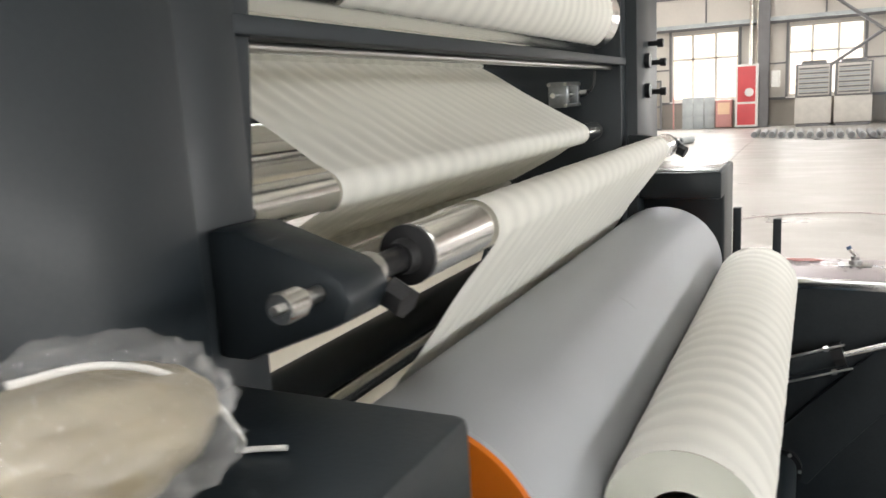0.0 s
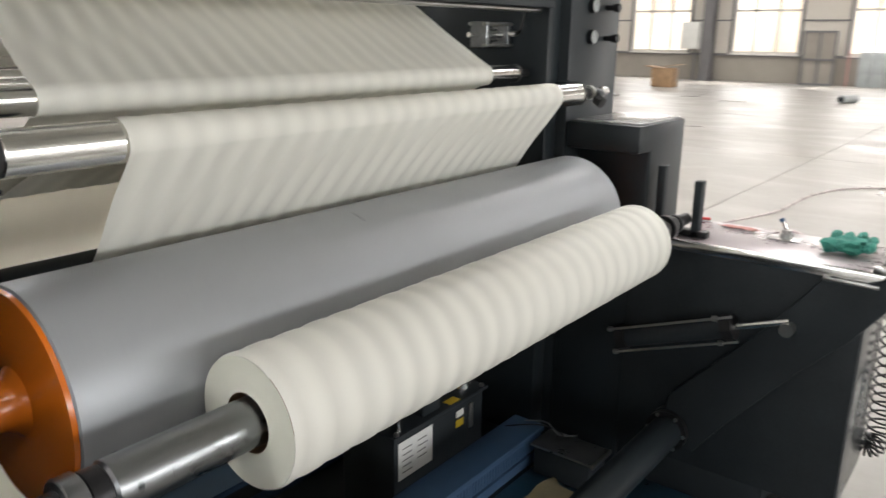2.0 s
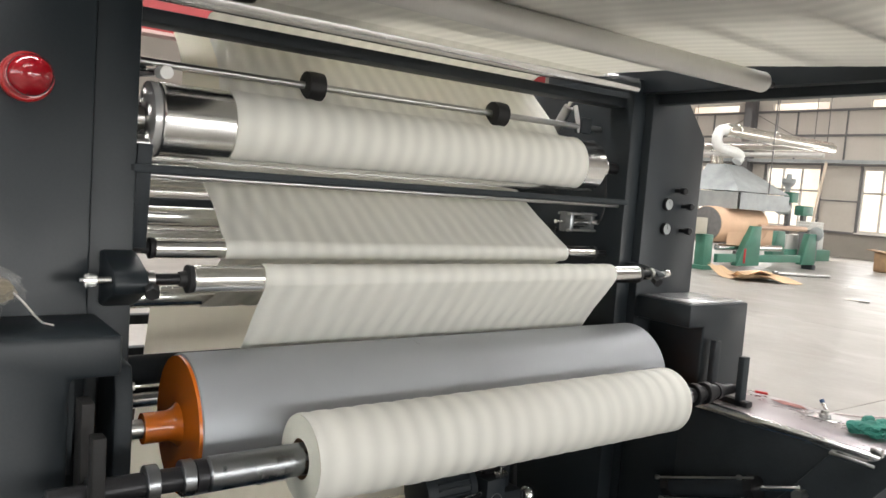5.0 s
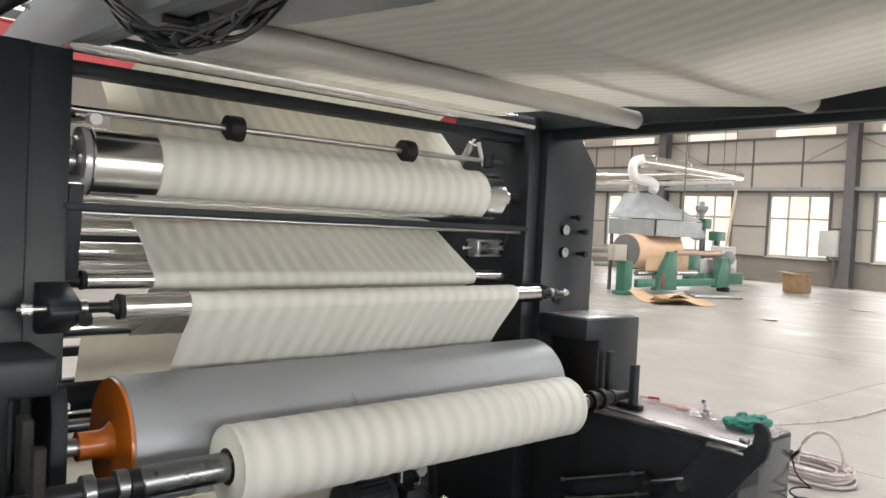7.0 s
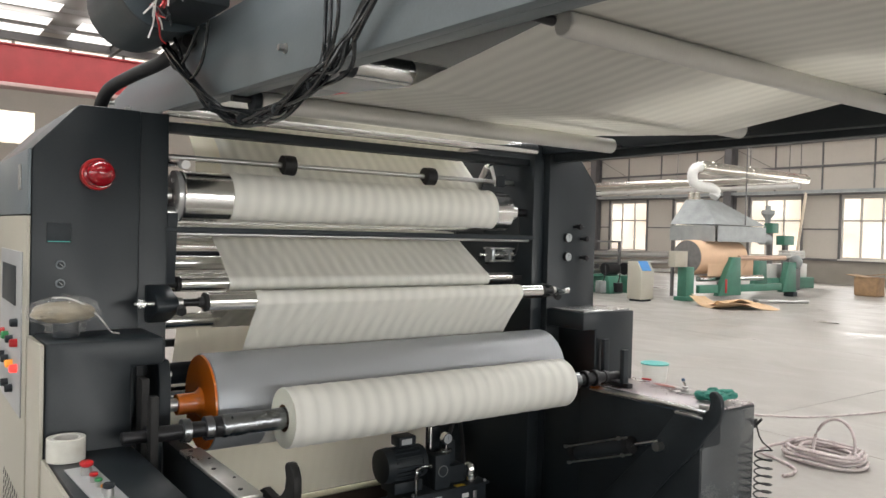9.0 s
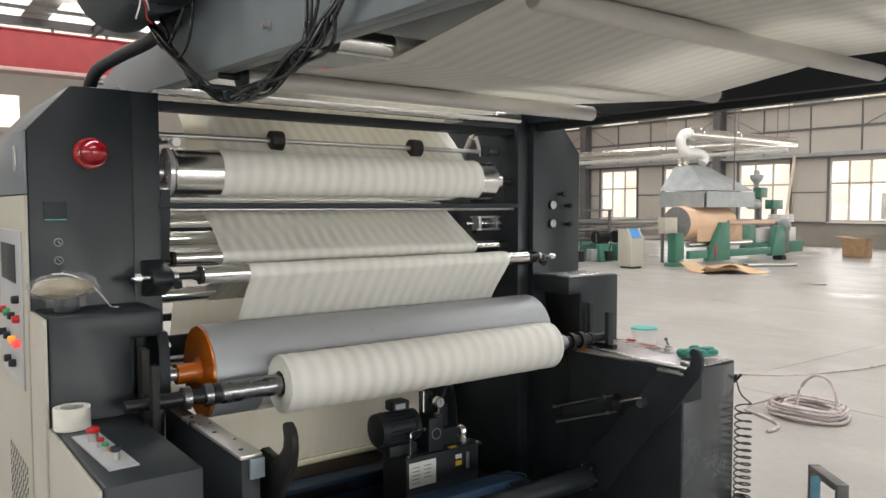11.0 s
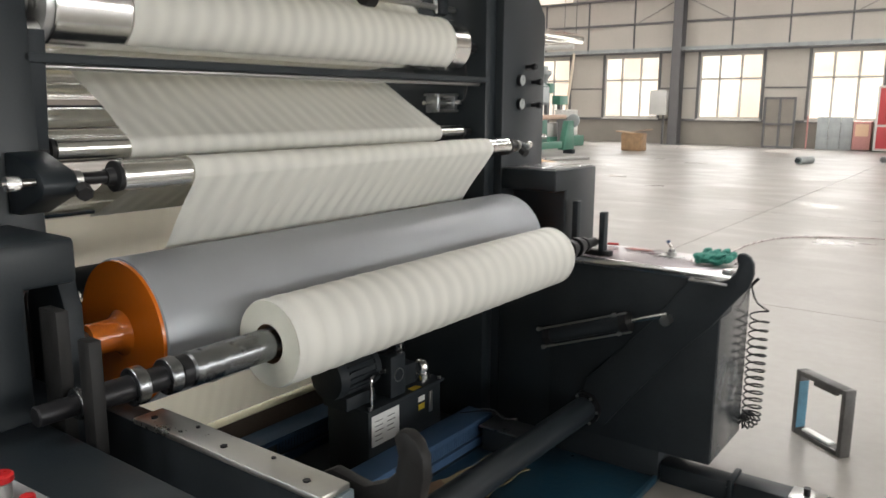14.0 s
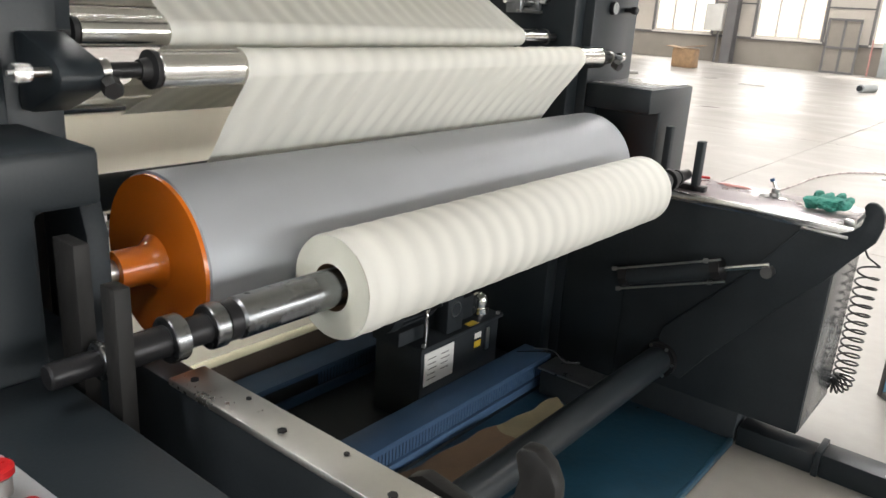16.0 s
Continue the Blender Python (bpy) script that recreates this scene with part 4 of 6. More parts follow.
# ---- canopy over the operator's place ----
canopy = thing("web_bridge", (1.1, 1.8, 2.21), "grey steel overhead web bridge joined to the machine", "machine bridge")
canopy_bm = prism(B(), [(-1.85, 2.245), (-0.60, 2.252), (3.6, 2.13), (3.6, 2.47), (-0.45, 2.52), (-0.90, 2.487), (-1.50, 2.41), (-1.85, 2.35)], "y", 0.762, 0.80, 0.004)
part("side_beam", canopy_bm, GREYPAINT, canopy, "grey painted side beam")
part("side_beam", prism(B(), [(-0.9, 2.245), (3.6, 2.21), (3.6, 2.47), (-0.9, 2.49)], "y", 2.90, 2.96, 0.004), CHARCOAL, canopy)
# unseen gap between the two plates is sized to pass roof light to the web
for a, b in ((0.805, 1.85), (2.42, 2.895)):
    part("deck", box(B(), 0.20, 3.6, a, b, 2.54, 2.56, 0.002), DECKGREY, canopy, "slate grey deck plate")
part("beam_flange", prism(B(), [(-0.58, 2.2525), (3.6, 2.1305), (3.6, 2.139), (-0.58, 2.261)], "y", 0.8005, 0.852, 0.002), GREYPAINT, canopy, "narrow lower flange of the side beam")
for k, x in enumerate((0.28, 1.6, 3.0)):
    part("cross_tie", box(B(), x - 0.03, x + 0.03, 0.80, 2.90, 2.46, 2.52, 0.003), CHARCOAL, canopy)
for a in ((-0.45, 3.6, 0.803, 1.95), (-0.98, -0.452, 0.803, 1.5)):
    part("soffit", box(B(), *a, 2.40, 2.41, 0.002), CHARCOAL, canopy, "plain dark slate soffit plate")
part("roof_skirt", box(B(), -0.9, 3.6, 2.962, 3.02, 2.20, 2.52, 0.003), BLACK, canopy)
BRIDGE = ((0.05, 2.225, 0.036, 0.90, 2.74), (0.72, 2.248, 0.037, 0.905, 2.80), (1.38, 2.259, 0.031, 1.085, 2.875), (2.3, 2.225, 0.036, 0.90, 2.87))
for x, z, r, a, b in BRIDGE:
    ob = spinner("bridge_roller", x, z, "pale grey bridge roller under the paper", "roller", WEB_SPEED / r, "bridge rollers")
    part("tube", lathe(B(), [(a, r - 0.004), (a + 0.004, r), (b - 0.004, r), (b, r - 0.004)], "y", (x, z), 40), PALEROLL, ob)
    if x == 0.72:
        part("bare_end", lathe(B(), [(a + 0.001, r + 0.0002), (a + 0.005, r + 0.0008), (Y0 - 0.002, r + 0.0008)], "y", (x, z), 40), CHROME, ob, "bright bare steel end")
    if x != 1.38:
        part("end_cap", lathe(B(), [(a - 0.03, r * 0.9), (a - 0.026, r * 1.08), (a - 0.0008, r * 1.08)], "y", (x, z), 32), BLACK, ob, "black end cap")
    for q, s in ((a - 0.031, -1), (b, 1)):
        part("stub", lathe(B(), [(q + s * 0.0005, 0.012), (q + s * 0.06, 0.012)] if s > 0 else [(max(0.8005, q - 0.30), 0.012), (q - 0.0005, 0.012)], "y", (x, z), 16), BLACKMETAL, ob)
over = [("span", [(3.4, 2.30)] + span((3.4, 2.30), (2.3, 2.263), 10)),
        ("span", span((2.3, 2.263), (1.40, 2.291), 14)),
        ("arc", arc(1.38, 2.259, 0.0325, 85, 97, 4)),
        ("span", span((1.376, 2.291), (0.73, 2.2095), 14)),
        ("arc", arc(0.72, 2.248, 0.0385, 279, 262, 4)),
        ("span", span((0.71, 2.2095), (0.055, 2.263), 14)),
        ("arc", arc(0.05, 2.225, 0.0375, 86, 96, 4)),
        ("span", span((0.045, 2.263), (-1.0, 2.30), 14) + [(-1.0, 2.30), (-1.06, 2.27)])]
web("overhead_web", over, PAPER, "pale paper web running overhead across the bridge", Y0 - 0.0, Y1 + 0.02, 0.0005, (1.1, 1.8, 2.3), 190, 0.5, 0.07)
ob = spinner("infeed_roller", -1.15, 2.425, "broad pale infeed roller behind the bridge", "roller", WEB_SPEED / 0.085)
part("tube", lathe(B(), [(0.83, 0.082), (0.834, 0.085), (2.806, 0.085), (2.81, 0.082)], "y", (-1.15, 2.425), 40), PALEROLL, ob)
for a, b in ((0.8255, 0.8295), (2.8105, 2.964)):
    part("stub", lathe(B(), [(a, 0.02), (b, 0.02)], "y", (-1.15, 2.425), 20), BLACKMETAL, ob)
for y in (0.803, 2.965):
    part("infeed_plate", box(B(), -1.30, -1.0, y, y + 0.022, 2.237, 2.50, 0.003), BLACK, canopy)
lathe(b1 := B(), [(0.765, 0.035), (2.84, 0.035)], "y", (-0.62, 2.265), 32)
solo("guide_bar", b1, CHROME, (-0.62, 1.8, 2.265), "bright steel bar across the top of the machine", "bar")

# ---- rewind gear by the roll ----
fork_left = thing("shaft_fork", (-0.16, 0.63, 0.8), "pair of dark steel guide bars holding the shaft", "fork", "shaft forks")
for x0, x1, top in ((-0.250, -0.178, 1.222), (-0.100, -0.056, 1.180)):
    part("guide_bar", box(B(), x0, x1, 0.575, 0.603, 0.80, top, 0.003), ARMGREY, fork_left)
part("fork_base", box(B(), -0.27, -0.04, 0.573, 0.652, 0.755, 0.80, 0.003), BLACKMETAL, fork_left)
fork_right = thing("shaft_fork", (-0.16, 3.06, 0.9), "pair of dark steel guide bars holding the shaft", "fork", "shaft forks")
for x, top in ((-0.243, 1.208), (-0.105, 1.168)):
    part("guide_bar", box(B(), x - 0.014, x + 0.014, 3.045, 3.085, 0.90, top, 0.003), BLACK, fork_right)
part("fork_base", box(B(), -0.26, -0.06, 3.045, 3.085, 0.966, 0.99, 0.003), BLACKMETAL, fork_right)


def roller_bracket(name, y0, y1, s, label, k=1.0):
    """A wedge shaped bracket that carries the front guide roller, with its clamp nut."""
    ob = thing(name, (-0.52, (y0 + y1) / 2, 1.46), label, "bracket", "roller brackets")
    prof = [(-0.60, 1.378), (-0.60, 1.530), (-0.560, 1.530), (-0.445, 1.492), (-0.424, 1.478), (-0.415, 1.456), (-0.424, 1.434), (-0.445, 1.424), (-0.560, 1.378)]
    prof = [(x, AZ + (z - AZ) * k) for x, z in prof]
    part("body", prism(B(), prof, "y", y0, y1, 0.008 * k), CHARCOAL, ob)
    a, b = (y0 - 0.05, y0 - 0.001) if s > 0 else (y1 + 0.001, y1 + 0.05)
    part("clamp_rod", rod(B(), (AX, a, AZ), (AX, b, AZ), 0.009, 16), STEEL, ob)
    q = a if s > 0 else b
    bm = rod(B(), (AX, q - 0.018, AZ), (AX, q + 0.014, AZ), 0.0155, 32)
    for j in range(32):
        c = Matrix.Translation((AX, 0, AZ)) @ Matrix.Rotation(j * math.pi / 16, 4, "Y")
        box(bm, 0.0145, 0.0168, q - 0.015, q + 0.011, -0.0008, 0.0008, 0, c)
    part("clamp_nut", bm, CHROME, ob, "knurled bright nut")
    part("nut_stud", rod(B(), (AX, q - 0.026, AZ), (AX, q - 0.0185, AZ), 0.005, 12), STEEL, ob)
    w0, w1 = (y1 + 0.0005, y1 + 0.018) if s > 0 else (y0 - 0.018, y0 - 0.0005)
    part("bush", lathe(B(), [(w0, 0.024), (w1, 0.024)], "y", (AX, AZ), 24), STEEL, ob)
    bm = B()
    rod(bm, (AX + 0.022, w0 + 0.006, AZ - 0.016), (AX + 0.034, w0 + 0.004, AZ - 0.022), 0.006, 10)
    rod(bm, (AX + 0.030, w0 + 0.006, AZ - 0.020), (AX + 0.056, w0 + 0.002, AZ - 0.033), 0.020, 6)
    part("star_knob", bm, RUBBER, ob, "small black star knob")


roller_bracket("roller_bracket", 0.690, 0.778, 1, "charcoal wedge bracket with a bright clamp nut")
roller_bracket("roller_bracket", 2.862, 2.91, -1, "slim charcoal wedge bracket with a small clamp nut", 0.5)

# bar with two press wheels
bar = thing("press_wheel_bar", (-0.80, 1.8, 2.08), "slim bright bar with two black rubber press wheels", "press bar")
part("rod", lathe(B(), [(0.765, 0.0125), (2.84, 0.0125)], "y", (-0.80, 2.08), 20), STEEL, bar)
for y in (1.40, 2.23):
    part("press_wheel", lathe(B(), [(y - 0.034, 0.032), (y - 0.030, 0.048), (y - 0.002, 0.050), (y + 0.002, 0.050), (y + 0.030, 0.048), (y + 0.034, 0.032)], "y", (-0.80, 2.08), 40), RUBBER, bar, "black rubber wheel")
part("clamp", box(B(), -0.825, -0.775, 2.70, 2.76, 2.05, 2.12, 0.006), BLACK, bar)

# air cylinder and lever at the far end of the press bar
cyl = thing("air_cylinder", (-0.86, 2.72, 2.12), "small bright air cylinder with a white lever plate", "air cylinder")
part("barrel", rod(B(), (-0.98, 2.70, 2.02), (-0.87, 2.70, 2.17), 0.022, 20), STEEL, cyl)
part("lever_plate", box(B(), -0.80, -0.79, 2.672, 2.694, 2.05, 2.17, 0.003, Matrix.Translation((-0.8, 2.68, 2.12)) @ Matrix.Rotation(radians(20), 4, "X") @ Matrix.Translation((0.8, -2.68, -2.12))), WHITE, cyl)
part("rod_end", rod(B(), (-0.87, 2.70, 2.17), (-0.84, 2.70, 2.21), 0.012, 12), CHROME, cyl)

cyl = thing("air_cylinder", (-0.79, 2.75, 1.65), "bright air cylinder between black end blocks", "air cylinder")
part("barrel", rod(B(), (-0.80, 2.69, 1.655), (-0.80, 2.80, 1.655), 0.024, 20), CHROME, cyl)
for y in (2.668, 2.801):
    part("end_block", box(B(), -0.835, -0.765, y, y + 0.022, 1.612, 1.700, 0.004), DARKSTEEL, cyl)
for x, z in ((-0.77, 1.692), (-0.77, 1.620), (-0.83, 1.692)):
    part("tie_rod", rod(B(), (x, 2.655, z), (x, 2.835, z), 0.0055, 10), STEEL, cyl)
part("piston_rod", rod(B(), (-0.80, 2.61, 1.655), (-0.80, 2.667, 1.655), 0.009, 14), CHROME, cyl)
part("air_fitting", rod(B(), (-0.763, 2.81, 1.66), (-0.735, 2.81, 1.66), 0.010, 6), STEEL, cyl)
part("air_hose", hose(B(), smooth_line([(-0.735, 2.81, 1.66), (-0.71, 2.80, 1.68), (-0.71, 2.82, 1.76), (-0.74, 2.835, 1.88)], 8), 0.005), RUBBER, cyl)

cyl = thing("air_cylinder", (-0.80, 0.82, 2.05), "slim bright air cylinder with a white collar", "air cylinder")
part("barrel", rod(B(), (-0.93, 0.85, 2.056), (-0.66, 0.85, 2.038), 0.013, 18), CHROME, cyl)
part("collar", rod(B(), (-0.6595, 0.85, 2.038), (-0.60, 0.85, 2.034), 0.019, 18), WHITE, cyl, "white plastic collar")
part("mount", box(B(), -0.90, -0.86, 0.779, 0.862, 2.066, 2.086, 0.003), BLACK, cyl)

# swing lever beside the large roller
lev = thing("swing_lever", (-0.66, 0.80, 1.62), "black flat swing lever beside the chrome roller", "lever")
part("arm", prism(B(), [(-0.70, 1.53), (-0.64, 1.53), (-0.61, 1.83), (-0.66, 1.83)], "y", 0.782, 0.824, 0.003), BLACK, lev)
part("pivot", lathe(B(), [(0.765, 0.026), (0.83, 0.026)], "y", (-0.645, 1.83), 24), STEEL, lev)

# hydraulic cylinder on the arm cabinet
hyd = thing("hydraulic_cylinder", (0.0, 2.88, 0.68), "black hydraulic cylinder with bright tie rods", "cylinder")
a, b = Vector((-0.262, 2.875, 0.597)), Vector((0.105, 2.875, 0.726))
part("barrel", rod(B(), a, b, 0.036, 24), BLACK, hyd)
for q in (a, b):
    d = (b - a).normalized() * 0.018
    part("end_cap", rod(B(), q - d, q + d, 0.046, 8), BLACKMETAL, hyd)
bm = B()
for off in (Vector((-0.014, -0.037, 0.040)), Vector((0.014, -0.037, -0.040))):
    rod(bm, a + off - Vector((0.03, 0, 0.0105)), b + off + Vector((0.03, 0, 0.0105)), 0.0045, 8)
    for q in (a + off, b + off):
        rod(bm, q - Vector((0.033, 0, 0.01)), q - Vector((0.018, 0, 0.006)), 0.010, 6)
part("tie_rod", bm, STEEL, hyd, "bright tie rods with nuts")
part("piston_rod", rod(B(), b, b + (b - a) * 0.5, 0.012, 16), CHROME, hyd)
part("clevis", rod(B(), (0.285, 2.85, 0.765), (0.285, 2.905, 0.765), 0.022, 16), STEEL, hyd)

# unloading arms with hooks
def hook_arm(y, label):
    ob = thing("unloading_arm", (0.1, y, 0.3), label, "arm", "unloading arms")
    prof = [(-0.11, 0.26), (0.02, 0.22), (0.12, 0.36), (0.33, 0.62), (0.47, 0.77), (0.53, 0.855), (0.60, 0.945), (0.613, 1.00), (0.610, 1.04), (0.596, 1.066), (0.574, 1.080), (0.553, 1.078), (0.542, 1.063), (0.552, 1.03), (0.545, 0.995), (0.52, 0.970), (0.47, 0.945), (0.385, 0.955), (0.36, 0.94), (0.22, 0.75), (-0.08, 0.42)]
    part("plate", prism(B(), prof, "y", y - 0.014, y + 0.014, 0.006), ARMGREY if y < 1 else BLACK, ob)
    part("boss", lathe(B(), [(y - 0.0145, 0.078), (y + 0.015, 0.078)], "y", (-0.07, 0.285), 32), BLACK, ob)
    return ob


hook_arm(2.905, "black steel swing arm with an upturned hook end")
hook_arm(0.815, "black steel swing arm with an upturned hook end")


# ---- under the machine ----
# black sheet added to keep the floor under the machine dark
pan = solo("floor_sheet", box(B(), -1.72, -0.47, 0.88, 2.73, 0.002, 0.02, 0.004), BLACK, (-1.1, 1.8, 0), "thin black sheet on the floor under the rollers", "pan")
back_guard = thing("rear_guard", (-1.68, 1.8, 0), "dark sheet metal guard behind the rollers", "guard")
part("guard_sheet", box(B(), -1.70, -1.69, 0.77, 2.84, 0.09, 0.95, 0.002), BROWNDARK, back_guard)
part("guard_frame", box(B(), -1.71, -1.66, 0.77, 2.84, 0.95, 1.0, 0.004), BLACK, back_guard)

_tooth = finish(box(B(), -0.002, 0.002, -0.0058, 0.0058, -0.028, 0.028), "rib", BLUE)


def cable_duct(x0, x1, y0, y1, label, teeth):
    ob = thing("cable_duct", ((x0 + x1) / 2, (y0 + y1) / 2, 0.02), label, "cable duct", "blue cable ducts")
    part("lid", box(B(), x0, x1, y0, y1, 0.148, 0.156, 0.002), BLUE, ob)
    part("base", box(B(), x0 + 0.01, x1 - 0.004, y0, y1, 0.02, 0.06, 0.002), BLUE, ob)
    # black filler added so the slots look dark inside
    part("core", box(B(), x0 + 0.02, x1 - 0.02, y0 + 0.01, y1 - 0.01, 0.06, 0.147), BLACK, ob)
    part("top_lip", box(B(), x1 - 0.004, x1, y0, y1, 0.132, 0.147), BLUE, ob)
    for a, b in teeth:
        n = int((b - a) / 0.018)
        for k in range(n):
            r = new("rib", _tooth)
            r.parent = ob
            r.location = Vector((x1 - 0.004, a + 0.018 * k, 0.104)) - ORIGIN[ob.name]
    return ob


cable_duct(-0.692, -0.552, 1.02, 2.84, "long blue plastic cable duct with comb slots", ((1.03, 2.83),))
cable_duct(-1.30, -1.16, 1.02, 2.52, "long blue plastic cable duct with comb slots", ((1.03, 1.55), (2.0, 2.5)))


def hydraulic_unit():
    ob = thing("hydraulic_unit", (-0.83, 2.36, 0.02), "black hydraulic power unit with a motor and gauge", "hydraulic unit")
    part("tank", box(B(), -0.985, -0.742, 2.10, 2.61, 0.02, 0.355, 0.004), BLACK, ob)
    part("tank_lid", box(B(), -1.0, -0.728, 2.085, 2.625, 0.356, 0.370, 0.003), BLACK, ob)
    lab = part("label", box(B(), -0.7415, -0.7395, 2.118, 2.300, 0.195, 0.335), WHITE, ob, "white data label")
    bm = B()
    for i, (w, u) in enumerate(((0.05, 0.02), (0.05, 0.02), (0.055, 0.02), (0.045, 0.02), (0.05, 0.02), (0.05, 0.10), (0.055, 0.10), (0.045, 0.10), (0.05, 0.10))):
        k = i if i < 5 else i - 5
        z = 0.305 - 0.022 * k
        box(bm, -0.7395, -0.7390, 2.118 + u, 2.118 + u + w, z, z + 0.004)
    part("label_lines", bm, GIRT, lab, "grey unreadable print lines")
    part("small_label", box(B(), -0.7415, -0.7395, 2.44, 2.485, 0.30, 0.325), WHITE, ob)
    part("warning_label", box(B(), -0.7415, -0.7395, 2.44, 2.485, 0.26, 0.288), YELLOW, ob, "small yellow label")
    part("motor", lathe(B(), [(1.975, 0.06), (1.982, 0.090), (2.03, 0.095), (2.036, 0.082), (2.20, 0.082), (2.205, 0.088), (2.235, 0.088)], "y", (-0.87, 0.515), 40), BLACK, ob, "black ribbed electric motor")
    for k in range(20):
        th = math.pi * 2 * k / 20
        c = Matrix.Translation((-0.87, 0, 0.515)) @ Matrix.Rotation(th, 4, "Y")
        part("fin", box(B(), 0.080, 0.092, 2.04, 2.20, -0.003, 0.003, 0, c), BLACK, ob)
    part("motor_foot", box(B(), -0.94, -0.80, 2.03, 2.21, 0.371, 0.430, 0.004), BLACK, ob)
    part("terminal_box", box(B(), -0.915, -0.825, 2.07, 2.18, 0.612, 0.668, 0.008), BLACK, ob, "black terminal box on the motor")
    part("rating_plate", box(B(), -0.8245, -0.8235, 2.085, 2.15, 0.625, 0.655), PANELGREY, ob)
    part("lid_label", box(B(), -0.772, -0.738, 2.40, 2.46, 0.3702, 0.3710), YELLOW, ob, "small yellow lid label")
    for y in (2.11, 2.60):
        part("lid_screw", lathe(B(), [(0.3702, 0.009), (0.379, 0.009), (0.381, 0.006)], "z", (-0.742, y), 12), STEEL, ob)
    part("elbow_fitting", rod(B(), (-0.78, 2.245, 0.50), (-0.78, 2.285, 0.50), 0.013, 6), CHROME, ob)
    part("tee_fitting", rod(B(), (-0.765, 2.30, 0.575), (-0.765, 2.37, 0.575), 0.014, 6), CHROME, ob)
    part("valve_block", box(B(), -0.83, -0.75, 2.26, 2.36, 0.371, 0.56, 0.006), BLACK, ob)
    part("badge", lathe(B(), [(-0.7495, 0.032), (-0.7475, 0.032)], "x", (2.31, 0.47), 32), STEEL, ob, "round grey badge")
    part("badge_face", lathe(B(), [(-0.7474, 0.027), (-0.7468, 0.027)], "x", (2.31, 0.47), 32), BLACK, ob)
    part("solenoid", box(B(), -0.90, -0.84, 2.40, 2.46, 0.47, 0.60, 0.006), BLACK, ob)
    part("solenoid", box(B(), -0.90, -0.84, 2.29, 2.35, 0.56, 0.69, 0.006), BLACK, ob)
    part("manifold", box(B(), -0.93, -0.80, 2.26, 2.50, 0.371, 0.47, 0.005), BLACK, ob)
    part("pipe", hose(B(), smooth_line([(-0.76, 2.14, 0.37), (-0.76, 2.14, 0.47), (-0.765, 2.15, 0.498), (-0.775, 2.20, 0.50), (-0.78, 2.25, 0.50)], 6), 0.009), CHROME, ob, "bright bent pipe")
    part("filler_cap", lathe(B(), [(0.371, 0.026), (0.385, 0.026), (0.386, 0.040), (0.410, 0.040), (0.412, 0.031), (0.428, 0.031), (0.43, 0.037), (0.452, 0.037), (0.470, 0.028), (0.480, 0.012)], "z", (-0.79, 2.53), 28), CHROME, ob, "chrome breather cap")
    part("gauge", lathe(B(), [(-0.775, 0.034), (-0.747, 0.034), (-0.744, 0.031), (-0.744, 0.028)], "x", (2.335, 0.645), 32), CHROME, ob, "round pressure gauge")
    part("gauge_face", lathe(B(), [(-0.7439, 0.027), (-0.7434, 0.027)], "x", (2.335, 0.645), 32), PANELGREY, ob)
    part("gauge_needle", box(B(), -0.7432, -0.7428, 2.334, 2.336, 0.640, 0.664), BLACK, ob)
    part("gauge_pipe", rod(B(), (-0.76, 2.335, 0.371), (-0.76, 2.335, 0.61), 0.006, 12), CHROME, ob)
    part("sight_glass", box(B(), -0.7415, -0.733, 2.515, 2.54, 0.23, 0.33, 0.004), STEEL, ob)
    part("stop_valve", rod(B(), (-0.78, 2.24, 0.60), (-0.78, 2.24, 0.72), 0.012, 14), CHROME, ob)
    for k, pts in enumerate(([(-0.87, 2.42, 0.6), (-0.90, 2.50, 0.70), (-1.0, 2.62, 0.60), (-1.05, 2.70, 0.2)], [(-0.87, 2.32, 0.69), (-0.95, 2.36, 0.78), (-1.1, 2.5, 0.6), (-1.1, 2.6, 0.1)])):
        part("oil_hose", hose(B(), smooth_line(pts, 8), 0.013), RUBBER, ob)
    ob.location.x += 0.043


hydraulic_unit()
pedal = thing("foot_pedal", (-0.40, 2.76, 0.02), "black foot pedal box with a steel edge", "foot pedal")
part("body", box(B(), -0.52, -0.28, 2.70, 2.84, 0.02, 0.135, 0.012), BLACK, pedal)
part("plate", box(B(), -0.53, -0.27, 2.695, 2.845, 0.136, 0.146, 0.003), DARKSTEEL, pedal)
part("edge_strip", box(B(), -0.27, -0.262, 2.695, 2.845, 0.13, 0.148, 0.001), STEEL, pedal)
for k, pts in enumerate(([(-0.62, 2.80, 0.17), (-0.54, 2.83, 0.175), (-0.46, 2.80, 0.16), (-0.40, 2.83, 0.165)], [(-0.66, 2.72, 0.165), (-0.56, 2.78, 0.18), (-0.50, 2.82, 0.165), (-0.44, 2.79, 0.17)])):
    solo("loose_cable", hose(B(), smooth_line(pts, 8), 0.003), BLACKMETAL if k else DARKSTEEL, pts[0], "short loose cable end lying on the duct", "cable", "cable ends")


